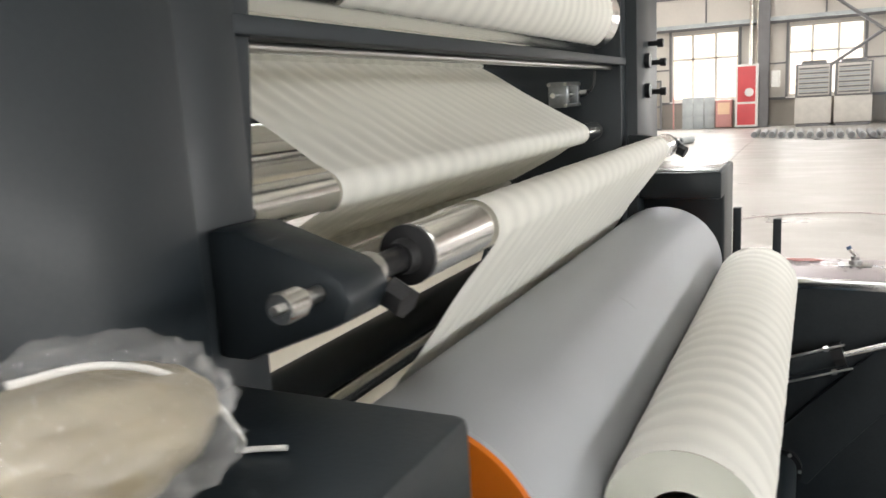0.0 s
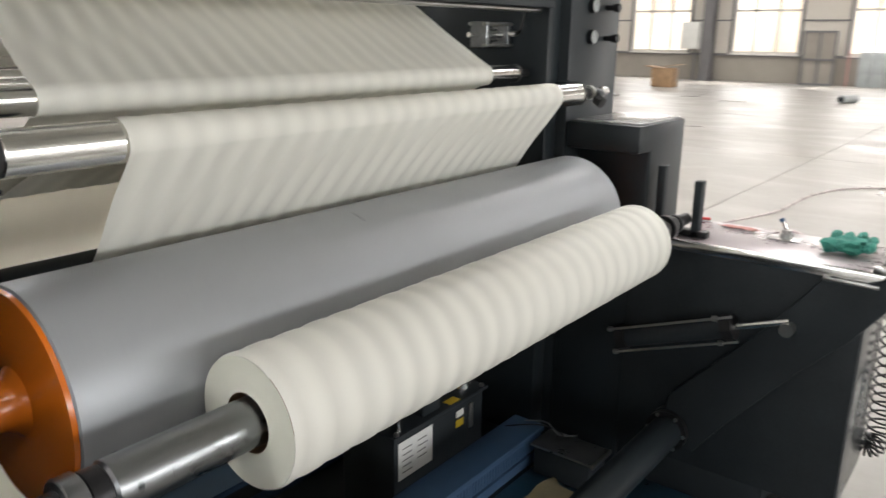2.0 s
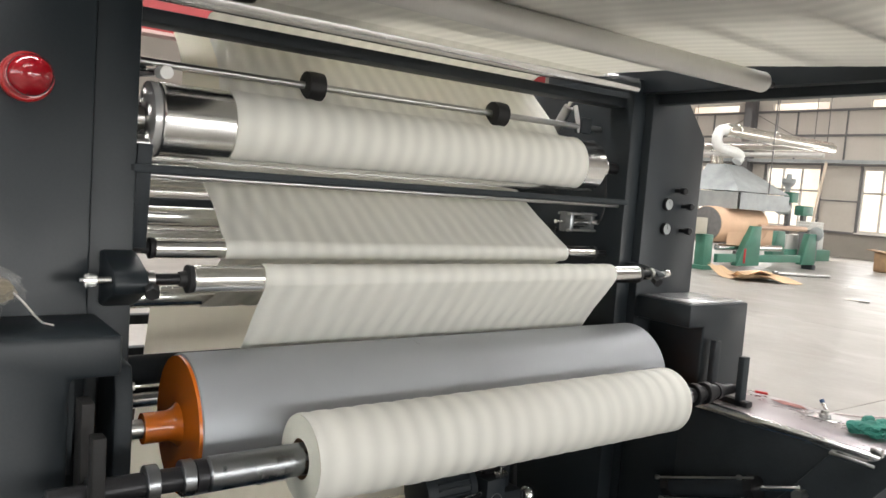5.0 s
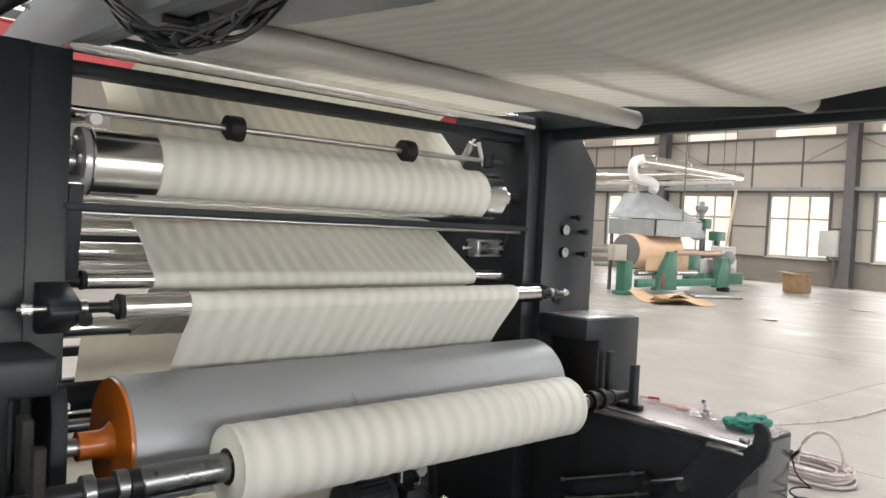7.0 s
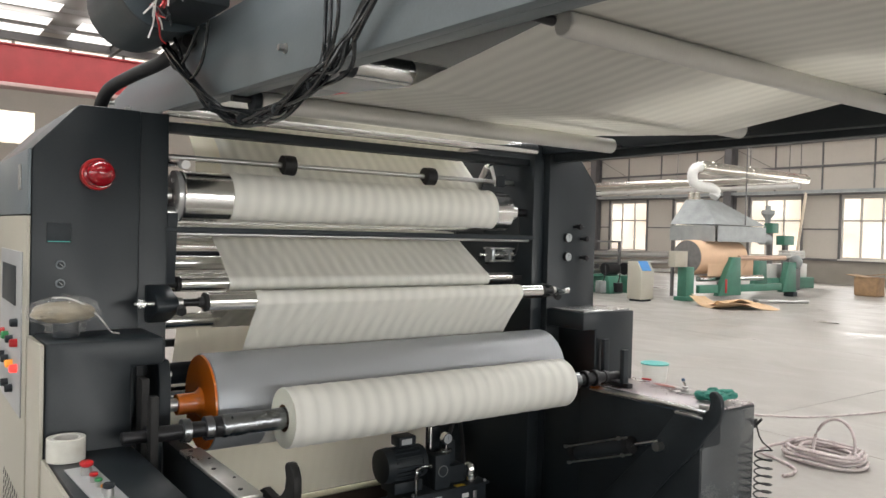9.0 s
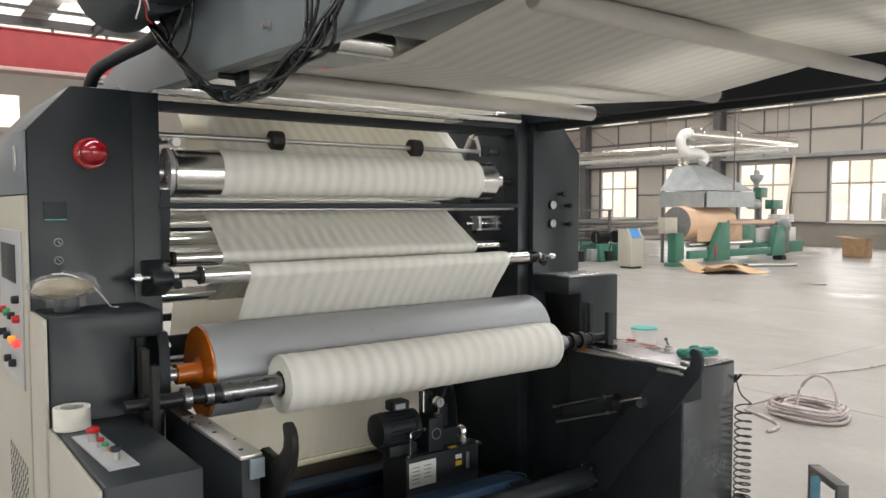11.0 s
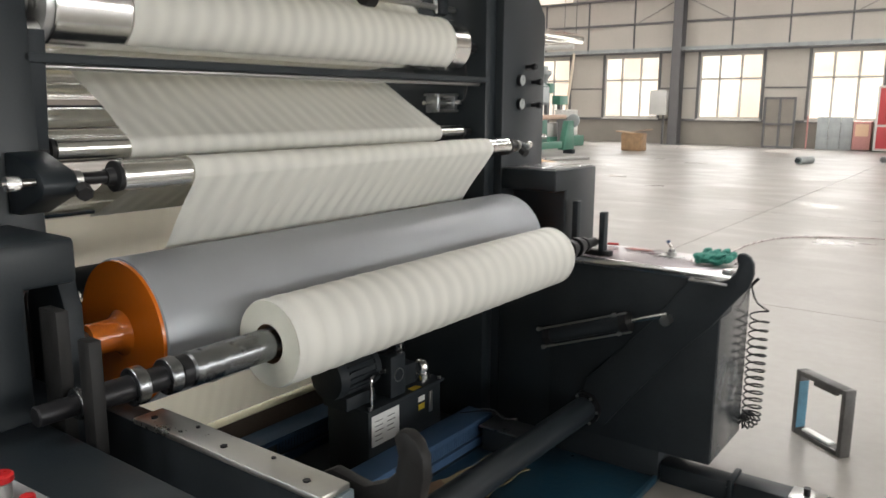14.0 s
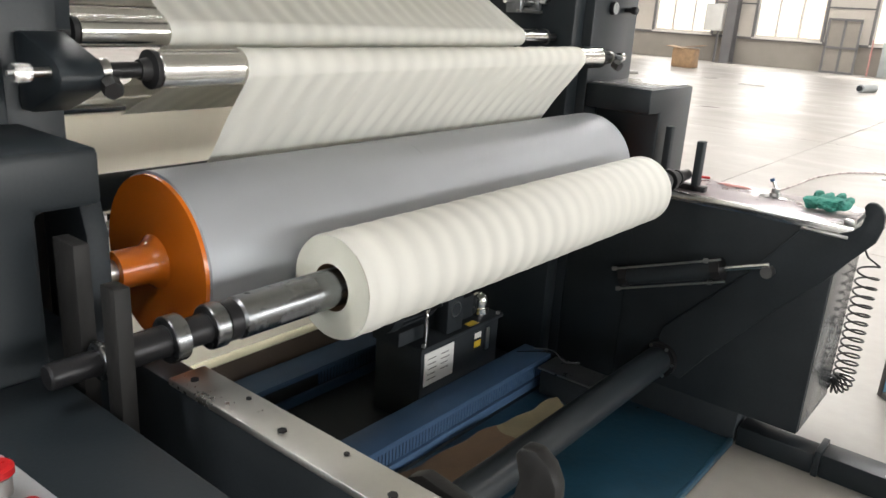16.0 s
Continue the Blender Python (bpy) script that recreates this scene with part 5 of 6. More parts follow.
def crumple_sheet(name, corners, n, amp, z, material, label, category, thick=0.004, seed=1, group=""):
    """A thin sheet lying on the floor with raised and bent corners; corners in order round it."""
    rnd = random.Random(seed)
    a, b, c, d = [Vector((*p, 0)) for p in corners]
    bm = B()
    ph = [rnd.uniform(0, 6) for _ in range(4)]
    top, low = [], []
    for i in range(n + 1):
        for j in range(n + 1):
            u, v = i / n, j / n
            p = (a * (1 - u) + b * u) * (1 - v) + (d * (1 - u) + c * u) * v
            h = amp * (0.5 + 0.5 * math.sin(5 * u + ph[0] + 2 * math.sin(4 * v + ph[1]))) * (abs(2 * u - 1) ** 2 * 0.7 + abs(2 * v - 1) ** 2 * 0.5 + 0.1)
            edge = 0.007 * math.sin(13 * u + ph[2]) * (v < 0.01 or v > 0.99) + 0.007 * math.sin(15 * v + ph[3]) * (u < 0.01 or u > 0.99)
            top.append(bm.verts.new((p.x + edge, p.y + edge, z + h + thick)))
            low.append(bm.verts.new((p.x + edge, p.y + edge, z + h)))
    k = n + 1
    for i in range(n):
        for j in range(n):
            q = (i * k + j, (i + 1) * k + j, (i + 1) * k + j + 1, i * k + j + 1)
            bm.faces.new([top[t] for t in q])
            bm.faces.new([low[t] for t in reversed(q)])
    border = [i * k for i in range(n + 1)] + [n * k + j for j in range(1, n + 1)] + [i * k + n for i in range(n - 1, -1, -1)] + [j for j in range(n - 1, 0, -1)]
    for s, t in zip(border, border[1:] + border[:1]):
        bm.faces.new((top[s], top[t], low[t], low[s]))
    at = (sum(p[0] for p in corners) / 4, sum(p[1] for p in corners) / 4, z)
    return solo(name, bm, material, at, label, category, group, smooth=60)


crumple_sheet("cardboard_piece", [(-0.53, 1.70), (-0.24, 1.78), (-0.20, 2.28), (-0.47, 2.30)], 14, 0.016, 0.032, SHADECARD, "torn brown cardboard piece lying under the cross tube", "cardboard", seed=3)
crumple_sheet("cardboard_piece", [(-0.48, 2.24), (-0.24, 2.20), (-0.23, 2.64), (-0.43, 2.69)], 12, 0.012, 0.0235, OLDCARD, "dirty olive cardboard piece lying under the machine", "cardboard", seed=8)
blue = thing("blue_floor_board", (0.05, 2.0, 0), "dark blue painted floor board with a raised edge", "board")
part("board", box(B(), -0.54, 0.245, 0.90, 2.935, 0.002, 0.022, 0.003), BLUEBOARD, blue)
part("raised_edge", box(B(), 0.2455, 0.268, 0.90, 2.935, 0.002, 0.034, 0.008), BLUEBOARD, blue)
bar_ = thing("floor_rail", (0.75, 3.0, 0), "charcoal floor rail with a bolted flange joint", "rail")
part("tube", box(B(), 0.27, 0.56, 2.945, 3.055, 0.0, 0.085, 0.006), CHARCOAL, bar_)
part("tube", box(B(), 0.585, 1.55, 2.945, 3.065, 0.0, 0.095, 0.006), CHARCOAL, bar_)
part("flange", box(B(), 0.561, 0.584, 2.935, 3.075, 0.0, 0.105, 0.004), CHARCOAL, bar_)
part("level_bolt", rod(B(), (0.86, 3.0, 0.095), (0.86, 3.0, 0.135), 0.014, 12), BLACKMETAL, bar_)
part("bolt_plate", box(B(), 0.80, 0.93, 2.95, 3.06, 0.0955, 0.102, 0.002), STEEL, bar_)

# ---- operator's side ----
tape = thing("tape_roll", (-0.20, 0.335, 0.966), "roll of clear packing tape standing flat on the desk", "tape roll")
part("tape", lathe(B(), [(0.966, 0.046), (0.966, 0.060), (0.967, 0.062), (1.043, 0.062), (1.044, 0.060), (1.044, 0.046)], "z", (-0.20, 0.335), 48, True), TAPE, tape)
part("core", lathe(B(), [(0.9665, 0.0405), (0.9665, 0.0455), (1.0425, 0.0455), (1.0425, 0.0405)], "z", (-0.20, 0.335), 48, True), PALEGREY, tape, "pale cardboard core")
panel = thing("button_panel", (0.10, 0.365, 0.966), "slim pale control strip with push buttons", "control panel")
PM = Matrix.Translation((0.148, 0.362, 0.966)) @ Matrix.Rotation(radians(3), 4, "Z")
part("strip", box(B(), -0.215, 0.215, -0.045, 0.045, 0.0, 0.006, 0.002, PM), PANELGREY, panel)


def button(px, py, colour, r, h, label, stem=STEEL):
    c = PM @ Vector((px, py, 0.006))
    st = part("bezel", lathe(B(), [(c.z, r * 0.8), (c.z + h * 0.6, r * 0.8)], "z", (c.x, c.y), 24), stem, panel)
    part("button_cap", lathe(B(), [(c.z + h * 0.6, r * 0.7), (c.z + h * 0.7, r), (c.z + h * 0.92, r), (c.z + h, r * 0.8)], "z", (c.x, c.y), 28), colour, panel, label)


button(-0.120, 0.0, RED, 0.021, 0.045, "red mushroom stop button")
button(-0.035, 0.0, RED, 0.013, 0.03, "small red button")
button(0.017, 0.0, GREENBTN, 0.012, 0.026, "small green button")
button(0.085, 0.0, AMBER, 0.012, 0.026, "small amber button")
button(0.125, 0.0, BLACK, 0.017, 0.04, "black selector knob")

lamp = thing("alarm_lamp", (-0.578, 0.495, 1.968), "red domed alarm lamp on the charcoal column", "alarm lamp")
part("base", lathe(B(), [(-0.579, 0.062), (-0.548, 0.062), (-0.543, 0.057)], "x", (0.495, 1.968), 40), RED, lamp)
part("dome", lathe(B(), [(-0.5428, 0.053), (-0.50, 0.052)] + [(-0.50 + 0.055 * math.sin(a), 0.052 * math.cos(a) + 0.001) for a in [k * math.pi / 2 / 8 for k in range(1, 9)]], "x", (0.495, 1.968), 40), REDLAMP, lamp, "glossy red dome")
for q in (-0.530, -0.516, -0.502):
    part("dome_rib", lathe(B(), [(q - 0.002, 0.0535), (q + 0.002, 0.0535)], "x", (0.495, 1.968), 40), REDLAMP, lamp)
for z in (1.615, 1.543):
    kn = thing("selector_knob", (-0.578, 0.372, z), "small dark selector knob on the column", "knob", "selector knobs")
    part("ring", lathe(B(), [(-0.579, 0.017), (-0.574, 0.017)], "x", (0.372, z), 24), GREYPAINT, kn)
    part("knob", lathe(B(), [(-0.5738, 0.012), (-0.560, 0.011)], "x", (0.372, z), 20), BLACK, kn)
    part("pointer", box(B(), -0.5598, -0.5590, 0.371, 0.373, z - 0.009, z + 0.009, 0, Matrix.Translation((0, 0.372, z)) @ Matrix.Rotation(radians(45), 4, "X") @ Matrix.Translation((0, -0.372, -z))), GALV, kn)
disp = thing("digital_display", (-0.578, 0.365, 1.735), "dark digital meter with a faint teal line", "meter")
part("housing", box(B(), -0.5795, -0.572, 0.322, 0.408, 1.70, 1.775, 0.003), BLACK, disp)
part("teal_line", box(B(), -0.5718, -0.5714, 0.326, 0.404, 1.702, 1.706), TEAL, disp)

# wrapped part resting on the housing
wrapped = thing("wrapped_part", (-0.43, 0.37, 1.357), "cream plastic part wrapped in crumpled clear film", "wrapped part")


def lump(cx, cy, cz, rx, ry, rz, seed, rough, sub=3):
    bm = B()
    bmesh.ops.create_icosphere(bm, subdivisions=sub, radius=1)
    for v in bm.verts:
        n = noise.noise(v.co * 2.1 + Vector((seed, 0, 0))) * rough + noise.noise(v.co * 6.3 + Vector((0, seed, 0))) * rough * 0.45
        if sub > 4:
            n += noise.noise(v.co * 15.0 + Vector((0, 0, seed))) * rough * 0.35
        v.co = Vector((cx + v.co.x * rx * (1 + n), cy + v.co.y * ry * (1 + n), cz + v.co.z * rz * (1 + n)))
    return bm


part("part_body", lump(-0.43, 0.36, 1.447, 0.088, 0.108, 0.040, 3, 0.12, 4), CREAMPLASTIC, wrapped, "cream moulded part")
part("stem", rod(B(), (-0.43, 0.37, 1.358), (-0.43, 0.37, 1.43), 0.045, 20), BLACK, wrapped)
film = part("film", lump(-0.43, 0.362, 1.450, 0.100, 0.122, 0.056, 9, 0.22, 5), FILM, wrapped, "crumpled clear film")
film.visible_shadow = False
film2 = part("film_skirt", lump(-0.43, 0.37, 1.395, 0.062, 0.068, 0.038, 5, 0.25, 4), FILM, wrapped, "crumpled clear film")
film2.visible_shadow = False
part("tie_strip", hose(B(), smooth_line([(-0.42, 0.32, 1.503), (-0.405, 0.37, 1.500), (-0.40, 0.42, 1.478), (-0.402, 0.47, 1.435), (-0.415, 0.51, 1.385), (-0.438, 0.530, 1.363), (-0.425, 0.538, 1.3625), (-0.400, 0.548, 1.363)], 8), 0.0028), PALEGREY, wrapped, "white tie strip")

# control panel on the cream side
side = thing("side_panel", (-0.95, 0.256, 1.3), "pale control panel with round lamps and switches", "control panel")
part("plate", box(B(), -1.30, -0.66, 0.2495, 0.2555, 1.02, 1.66, 0.002), PANELGREY, side)
part("screen", box(B(), -1.22, -0.80, 0.2465, 0.2493, 1.44, 1.60, 0.002), BLACK, side)
for i, (x, z, m_) in enumerate(((-1.15, 1.30, RED), (-1.02, 1.30, GREENBTN), (-0.88, 1.30, BLACK), (-0.75, 1.30, RED), (-1.15, 1.20, BLACK), (-1.02, 1.20, BLACK), (-0.88, 1.20, AMBERLIT), (-0.75, 1.20, REDLIT), (-1.02, 1.10, BLACK), (-0.88, 1.10, BLACK), (-0.75, 1.38, BLACK))):
    part("indicator", lathe(B(), [(0.222, 0.012), (0.226, 0.016), (0.2492, 0.017)], "y", (x, z), 20), m_, side)
latch = thing("door_latch", (-0.75, 0.25, 1.95), "small steel door latch", "latch")
part("plate", box(B(), -0.77, -0.73, 0.2475, 0.2555, 1.90, 2.0, 0.003), STEEL, latch)

# gauges and regulators on the far column
for y, z, r in ((3.08, 1.765, 0.024), (3.08, 1.653, 0.024)):
    g = thing("pressure_gauge", (-0.578, y, z), "small round white pressure gauge", "gauge", "pressure gauges")
    part("case", lathe(B(), [(-0.5795, r + 0.004), (-0.562, r + 0.004)], "x", (y, z), 32), BLACKMETAL, g)
    part("dial", lathe(B(), [(-0.5618, r), (-0.561, r)], "x", (y, z), 32), GALV, g)
    part("needle", box(B(), -0.5609, -0.5604, y - 0.001, y + 0.001, z, z + r * 0.8), BLACK, g)
for y, z in ((3.198, 1.76), (3.198, 1.648), (3.14, 1.83)):
    g = thing("regulator_knob", (-0.578, y, z), "small dark regulator knob", "knob", "regulator knobs")
    part("stem", lathe(B(), [(-0.5795, 0.010), (-0.545, 0.010)], "x", (y, z), 16), BLACKMETAL, g)
    part("grip", lathe(B(), [(-0.5448, 0.016), (-0.525, 0.017), (-0.522, 0.013)], "x", (y, z), 20), BLACKMETAL, g)

# ---- on the arm cabinet ----


def glove():
    ob = thing("work_glove", (0.36, 3.20, 0.966), "crumpled green knitted work glove", "glove")
    bm = lump(0.375, 3.185, 0.992, 0.055, 0.065, 0.026, 2, 0.35, 4)
    for k, (dx, dy, a) in enumerate(((0.055, 0.065, 0.5), (0.02, 0.085, 1.2), (-0.02, 0.085, 2.0), (-0.055, 0.06, 3.0), (0.065, -0.03, 5.6))):
        merge(bm, lump(0.375 + dx, 3.185 + dy, 1.0 + 0.006 * (k % 2), 0.017, 0.042, 0.017, 11 + k, 0.25, 3))
    part("palm", bm, GLOVE, ob)
    part("cuff", lump(0.325, 3.155, 0.992, 0.035, 0.04, 0.024, 31, 0.3, 3), GLOVE, ob)


glove()
valve = thing("hand_valve", (0.16, 3.24, 0.966), "small steel hand valve with a blue tipped lever", "valve")
part("base", box(B(), 0.105, 0.215, 3.205, 3.275, 0.966, 0.970, 0.002), STEEL, valve)
part("body", lathe(B(), [(0.9705, 0.022), (0.985, 0.022), (0.987, 0.016), (1.0, 0.016)], "z", (0.16, 3.24), 20), STEEL, valve)
part("lever", rod(B(), (0.16, 3.24, 1.0), (0.14, 3.25, 1.024), 0.006, 12), CHROME, valve)
part("lever_tip", rod(B(), (0.14, 3.25, 1.024), (0.134, 3.253, 1.034), 0.009, 12), BLUE, valve, "blue plastic tip")
mark = thing("red_rag", (-0.10, 3.29, 0.966), "faded red crumpled rag strip", "rag")
part("cloth", lump(-0.02, 3.30, 0.968, 0.07, 0.025, 0.003, 6, 0.4, 3), REDFADE, mark)
part("cloth_roll", rod(B(), (-0.20, 3.33, 0.972), (-0.15, 3.35, 0.972), 0.006, 10), RED, mark)
coil = thing("coiled_air_hose", (0.503, 3.40, 0.2), "black coiled air hose hanging from a hook on the cabinet", "air hose")
pts = [Vector((0.487, 3.380, 0.745 + 0.10)), Vector((0.50, 3.385, 0.745 + 0.05)), Vector((0.515, 3.395, 0.745 + 0.02))]
for k in range(13 * 14 + 1):            # the stretched turns, closer together towards the foot
    u = k / (13 * 14)
    th = 2 * math.pi * 13 * u + 0.6
    pts.append(Vector((0.532 + 0.041 * math.cos(th), 3.375 + 0.041 * math.sin(th), 0.735 - 0.49 * u ** 0.9)))
for k in range(1, 8 * 14 + 1):          # the tight turns curled up at the foot
    u = k / (8 * 14)
    th = 2 * math.pi * 8 * u + 0.6
    a = radians(150) * u
    r = 0.041
    base = Vector((0.532 - 0.030 * (1 - math.cos(a)), 3.375 + 0.012 * u, 0.735 - 0.49 - 0.038 * math.sin(a)))
    side = Vector((math.cos(a), 0, -math.sin(a)))
    pts.append(base + side * (r * math.cos(th)) + Vector((0, r * math.sin(th), 0)))
part("coil", hose(B(), pts, 0.0042, 6), RUBBER, coil)
part("hook", box(B(), 0.470, 0.486, 3.362, 3.392, 0.745 + 0.09, 0.745 + 0.135, 0.003), BLACKMETAL, coil, "black hook plate")
part("fitting", rod(B(), (0.487, 3.378, 0.745 + 0.105), (0.515, 3.378, 0.745 + 0.14), 0.007, 10), BLACKMETAL, coil)

# ---- loose things on the floor ----
frame_sq = thing("square_steel_frame", (0.76, 3.81, 0), "small worn grey square steel frame with blue inner side", "steel frame")
d = Vector((0.26, -0.20, 0)).normalized()
FM = Matrix.Translation((0.63, 3.91, 0)) @ Matrix(((d.x, -d.y, 0, 0), (d.y, d.x, 0, 0), (0, 0, 1, 0), (0, 0, 0, 1)))
for nm, a in (("upright", (0, 0.026, -0.03, 0.03, 0, 0.335)), ("upright", (0.302, 0.328, -0.03, 0.03, 0, 0.335)), ("crosspiece", (0.0265, 0.3015, -0.03, 0.03, 0.309, 0.335)), ("crosspiece", (0.0265, 0.3015, -0.03, 0.03, 0, 0.026))):
    part(nm, box(B(), *a, 0.002, FM), STEELBLUE, frame_sq)
part("lug", box(B(), 0.10, 0.25, -0.012, 0.012, 0.281, 0.3088, 0.004, FM), STEELBLUE, frame_sq)
part("inner_lining", box(B(), 0.0263, 0.0278, -0.028, 0.028, 0.030, 0.278, 0, FM), TEALBLUE, frame_sq, "faded blue inner face")
part("tape_patch", box(B(), 0.06, 0.24, -0.02, 0.02, 0.0263, 0.039, 0.003, FM), WHITE, frame_sq)

crate = thing("plastic_crate", (-20.0, 5.68, 0), "bright blue plastic crate standing on the floor", "crate")
for nm, a in (("end_wall", (-20.3, -20.28, 5.22, 6.14)), ("end_wall", (-19.72, -19.70, 5.22, 6.14)), ("side_wall", (-20.279, -19.721, 5.22, 5.24)), ("side_wall", (-20.279, -19.721, 6.12, 6.14))):
    part(nm, box(B(), *a, 0.0, 0.56, 0.004), CYANPLASTIC, crate)
part("bottom", box(B(), -20.279, -19.721, 5.241, 6.119, 0.0, 0.02), CYANPLASTIC, crate)
part("rim", box(B(), -19.699, -19.67, 5.20, 6.16, 0.50, 0.565, 0.006), CYANPLASTIC, crate)
hosecoil = thing("hose_coil", (-0.45, 6.05, 0), "loosely coiled pale grey hose with one upright loop", "hose")
rnd = random.Random(4)
pts = []
for k in range(9 * 24):
    u = k / 24
    r = 0.235 + 0.045 * math.sin(u * 2.3) + 0.02 * rnd.uniform(-0.3, 0.3)
    th = 2 * math.pi * u
    pts.append(Vector((-0.53 + 1.12 * r * math.cos(th) + 0.03 * math.sin(u), 6.03 + r * math.sin(th), 0.018 + 0.011 * u + 0.008 * math.sin(3 * th))))
for k in range(20):
    a = math.pi * 1.35 * k / 19
    pts.append(Vector((-0.29 - 0.165 * (1 - math.cos(a)), 6.03 + 0.05 * math.sin(a), 0.12 + 0.22 * math.sin(a) + 0.02 * k / 19)))
part("hose_body", hose(B(), pts, 0.013, 8), HOSEGREY, hosecoil)
part("free_end", hose(B(), smooth_line([(-0.72, 6.10, 0.12), (-0.92, 5.95, 0.05), (-0.95, 5.78, 0.014), (-0.72, 5.68, 0.014), (-0.54, 5.58, 0.014), (-0.46, 5.45, 0.014), (-0.46, 5.30, 0.014)], 8), 0.013), HOSEGREY, hosecoil)
solo("floor_cable", hose(B(), smooth_line([(-2.9, 4.6, 0.009), (-2.5, 6.2, 0.009), (-1.72, 7.03, 0.009), (-1.42, 7.38, 0.009), (-1.13, 8.31, 0.009), (-1.04, 9.5, 0.009), (-0.70, 10.3, 0.009), (0.3, 10.8, 0.009), (1.5, 10.6, 0.009), (3.0, 11.6, 0.009)], 12), 0.009), HOSEGREY, (-1, 8, 0.01), "pale cable snaking across the concrete floor", "cable")
bucket = thing("paint_bucket", (-3.5, 7.6, 0), "white plastic bucket with a teal rim on the floor", "bucket")
part("wall", lathe(B(), [(0.0, 0.14), (0.21, 0.165)], "z", (-3.5, 7.6), 36), PALEGREY, bucket)
part("rim", lathe(B(), [(0.2105, 0.172), (0.228, 0.175), (0.2285, 0.155)], "z", (-3.5, 7.6), 36), TEALPLASTIC, bucket)
part("contents", lathe(B(), [(0.2286, 0.150), (0.229, 0.150)], "z", (-3.5, 7.6), 36), TEAL, bucket, "dark teal paint")
for k, (x, y, s) in enumerate(((-6.1, 16.8, 0.26), (-6.0, 22.2, 0.34), (0.2, 24.4, 0.3), (1.2, 24.2, 0.4))):
    crumple_sheet("paper_scrap", [(x - s, y - s * 0.4), (x + s, y - s * 0.3), (x + s * 0.8, y + s * 0.4), (x - s * 0.7, y + s * 0.3)], 8, 0.025, 0.002, CHILLGREY if k < 2 else GIRT, "crumpled scrap lying on the concrete floor", "scrap", seed=20 + k, group="floor scraps")


# ---- far machines and stores ----


def kraft_bundle():
    ob = thing("wrapped_bundle", (-10.0, 27.0, 0), "brown kraft paper bundle with folded top flaps", "bundle")
    bm = box(B(), -10.4, -9.6, 26.72, 27.28, 0, 0.66, 0.06)
    bmesh.ops.subdivide_edges(bm, edges=bm.edges, cuts=2)
    for v in bm.verts:
        v.co += Vector((noise.noise(v.co * 3), noise.noise(v.co * 3 + Vector((5, 0, 0))), 0)) * 0.05
    part("wrapping", bm, KRAFT, ob)
    for a, b, t in (((-10.62, 27.0), (-10.05, 27.0), 0.12), ((-9.95, 27.0), (-9.40, 27.0), -0.14)):
        part("flap", box(B(), a[0], b[0], 26.68, 27.32, 0.70, 0.72, 0.004, Matrix.Translation((a[0], 27.0, 0.71)) @ Matrix.Rotation(t, 4, "Y") @ Matrix.Translation((-a[0], -27.0, -0.71))), KRAFT, ob)


kraft_bundle()


def unwinder():
    ob = thing("unwind_stand", (-11.2, 21.4, 0), "green steel unwind stand with bare rollers", "machine")
    part("end_post", box(B(), -11.45, -11.14, 18.52, 18.90, 0.12, 0.98, 0.02), GREEN, ob)
    part("foot", box(B(), -11.52, -11.08, 18.46, 18.98, 0, 0.119, 0.01), GREEN, ob)
    part("control_box", box(B(), -11.45, -11.2, 18.08, 18.65, 0.985, 1.44, 0.015), CREAM, ob, "small cream control box")
    part("support", prism(B(), [(19.85, 0.12), (20.98, 0.12), (20.93, 1.28), (20.48, 1.28), (20.40, 1.05)], "x", -11.16, -10.96, 0.015), GREEN, ob)
    part("support", prism(B(), [(23.30, 0.15), (24.12, 0.15), (24.05, 1.12), (23.62, 1.12)], "x", -11.16, -10.96, 0.015), GREEN, ob)
    part("rear_support", prism(B(), [(23.30, 0.15), (24.12, 0.15), (24.05, 1.12), (23.62, 1.12)], "x", -12.2, -12.0, 0.015), GREEN, ob)
    part("foot", box(B(), -11.25, -10.9, 23.85, 24.08, 0.0, 0.149, 0.01), BLACK, ob)
    part("beam", box(B(), -11.12, -10.99, 18.96, 19.84, 0.22, 0.46, 0.01), GREEN, ob)
    part("beam", box(B(), -11.12, -10.99, 20.99, 23.29, 0.22, 0.44, 0.01), GREEN, ob)
    part("roller", lathe(B(), [(20.94, 0.075), (23.5, 0.075)], "y", (-11.05, 1.26), 28), PINKROLL, ob, "pale copper roller")
    part("roller", lathe(B(), [(19.3, 0.09), (22.6, 0.09)], "y", (-11.30, 0.62), 28), CHROME, ob, "bare steel roller")
    part("handwheel", lathe(B(), [(24.13, 0.20), (24.15, 0.23), (24.20, 0.23), (24.22, 0.20), (24.24, 0.06), (24.28, 0.06)], "y", (-11.05, 1.12), 32), GALV, ob, "round silver hand wheel")
    part("red_strap", box(B(), -10.958, -10.945, 20.15, 20.24, 0.2, 0.62, 0.003), RED, ob)
    part("draw_sheet", box(B(), -11.42, -11.41, 20.6, 22.3, 0.66, 1.22), KRAFTPINK, ob, "brown paper drawn over the rollers")


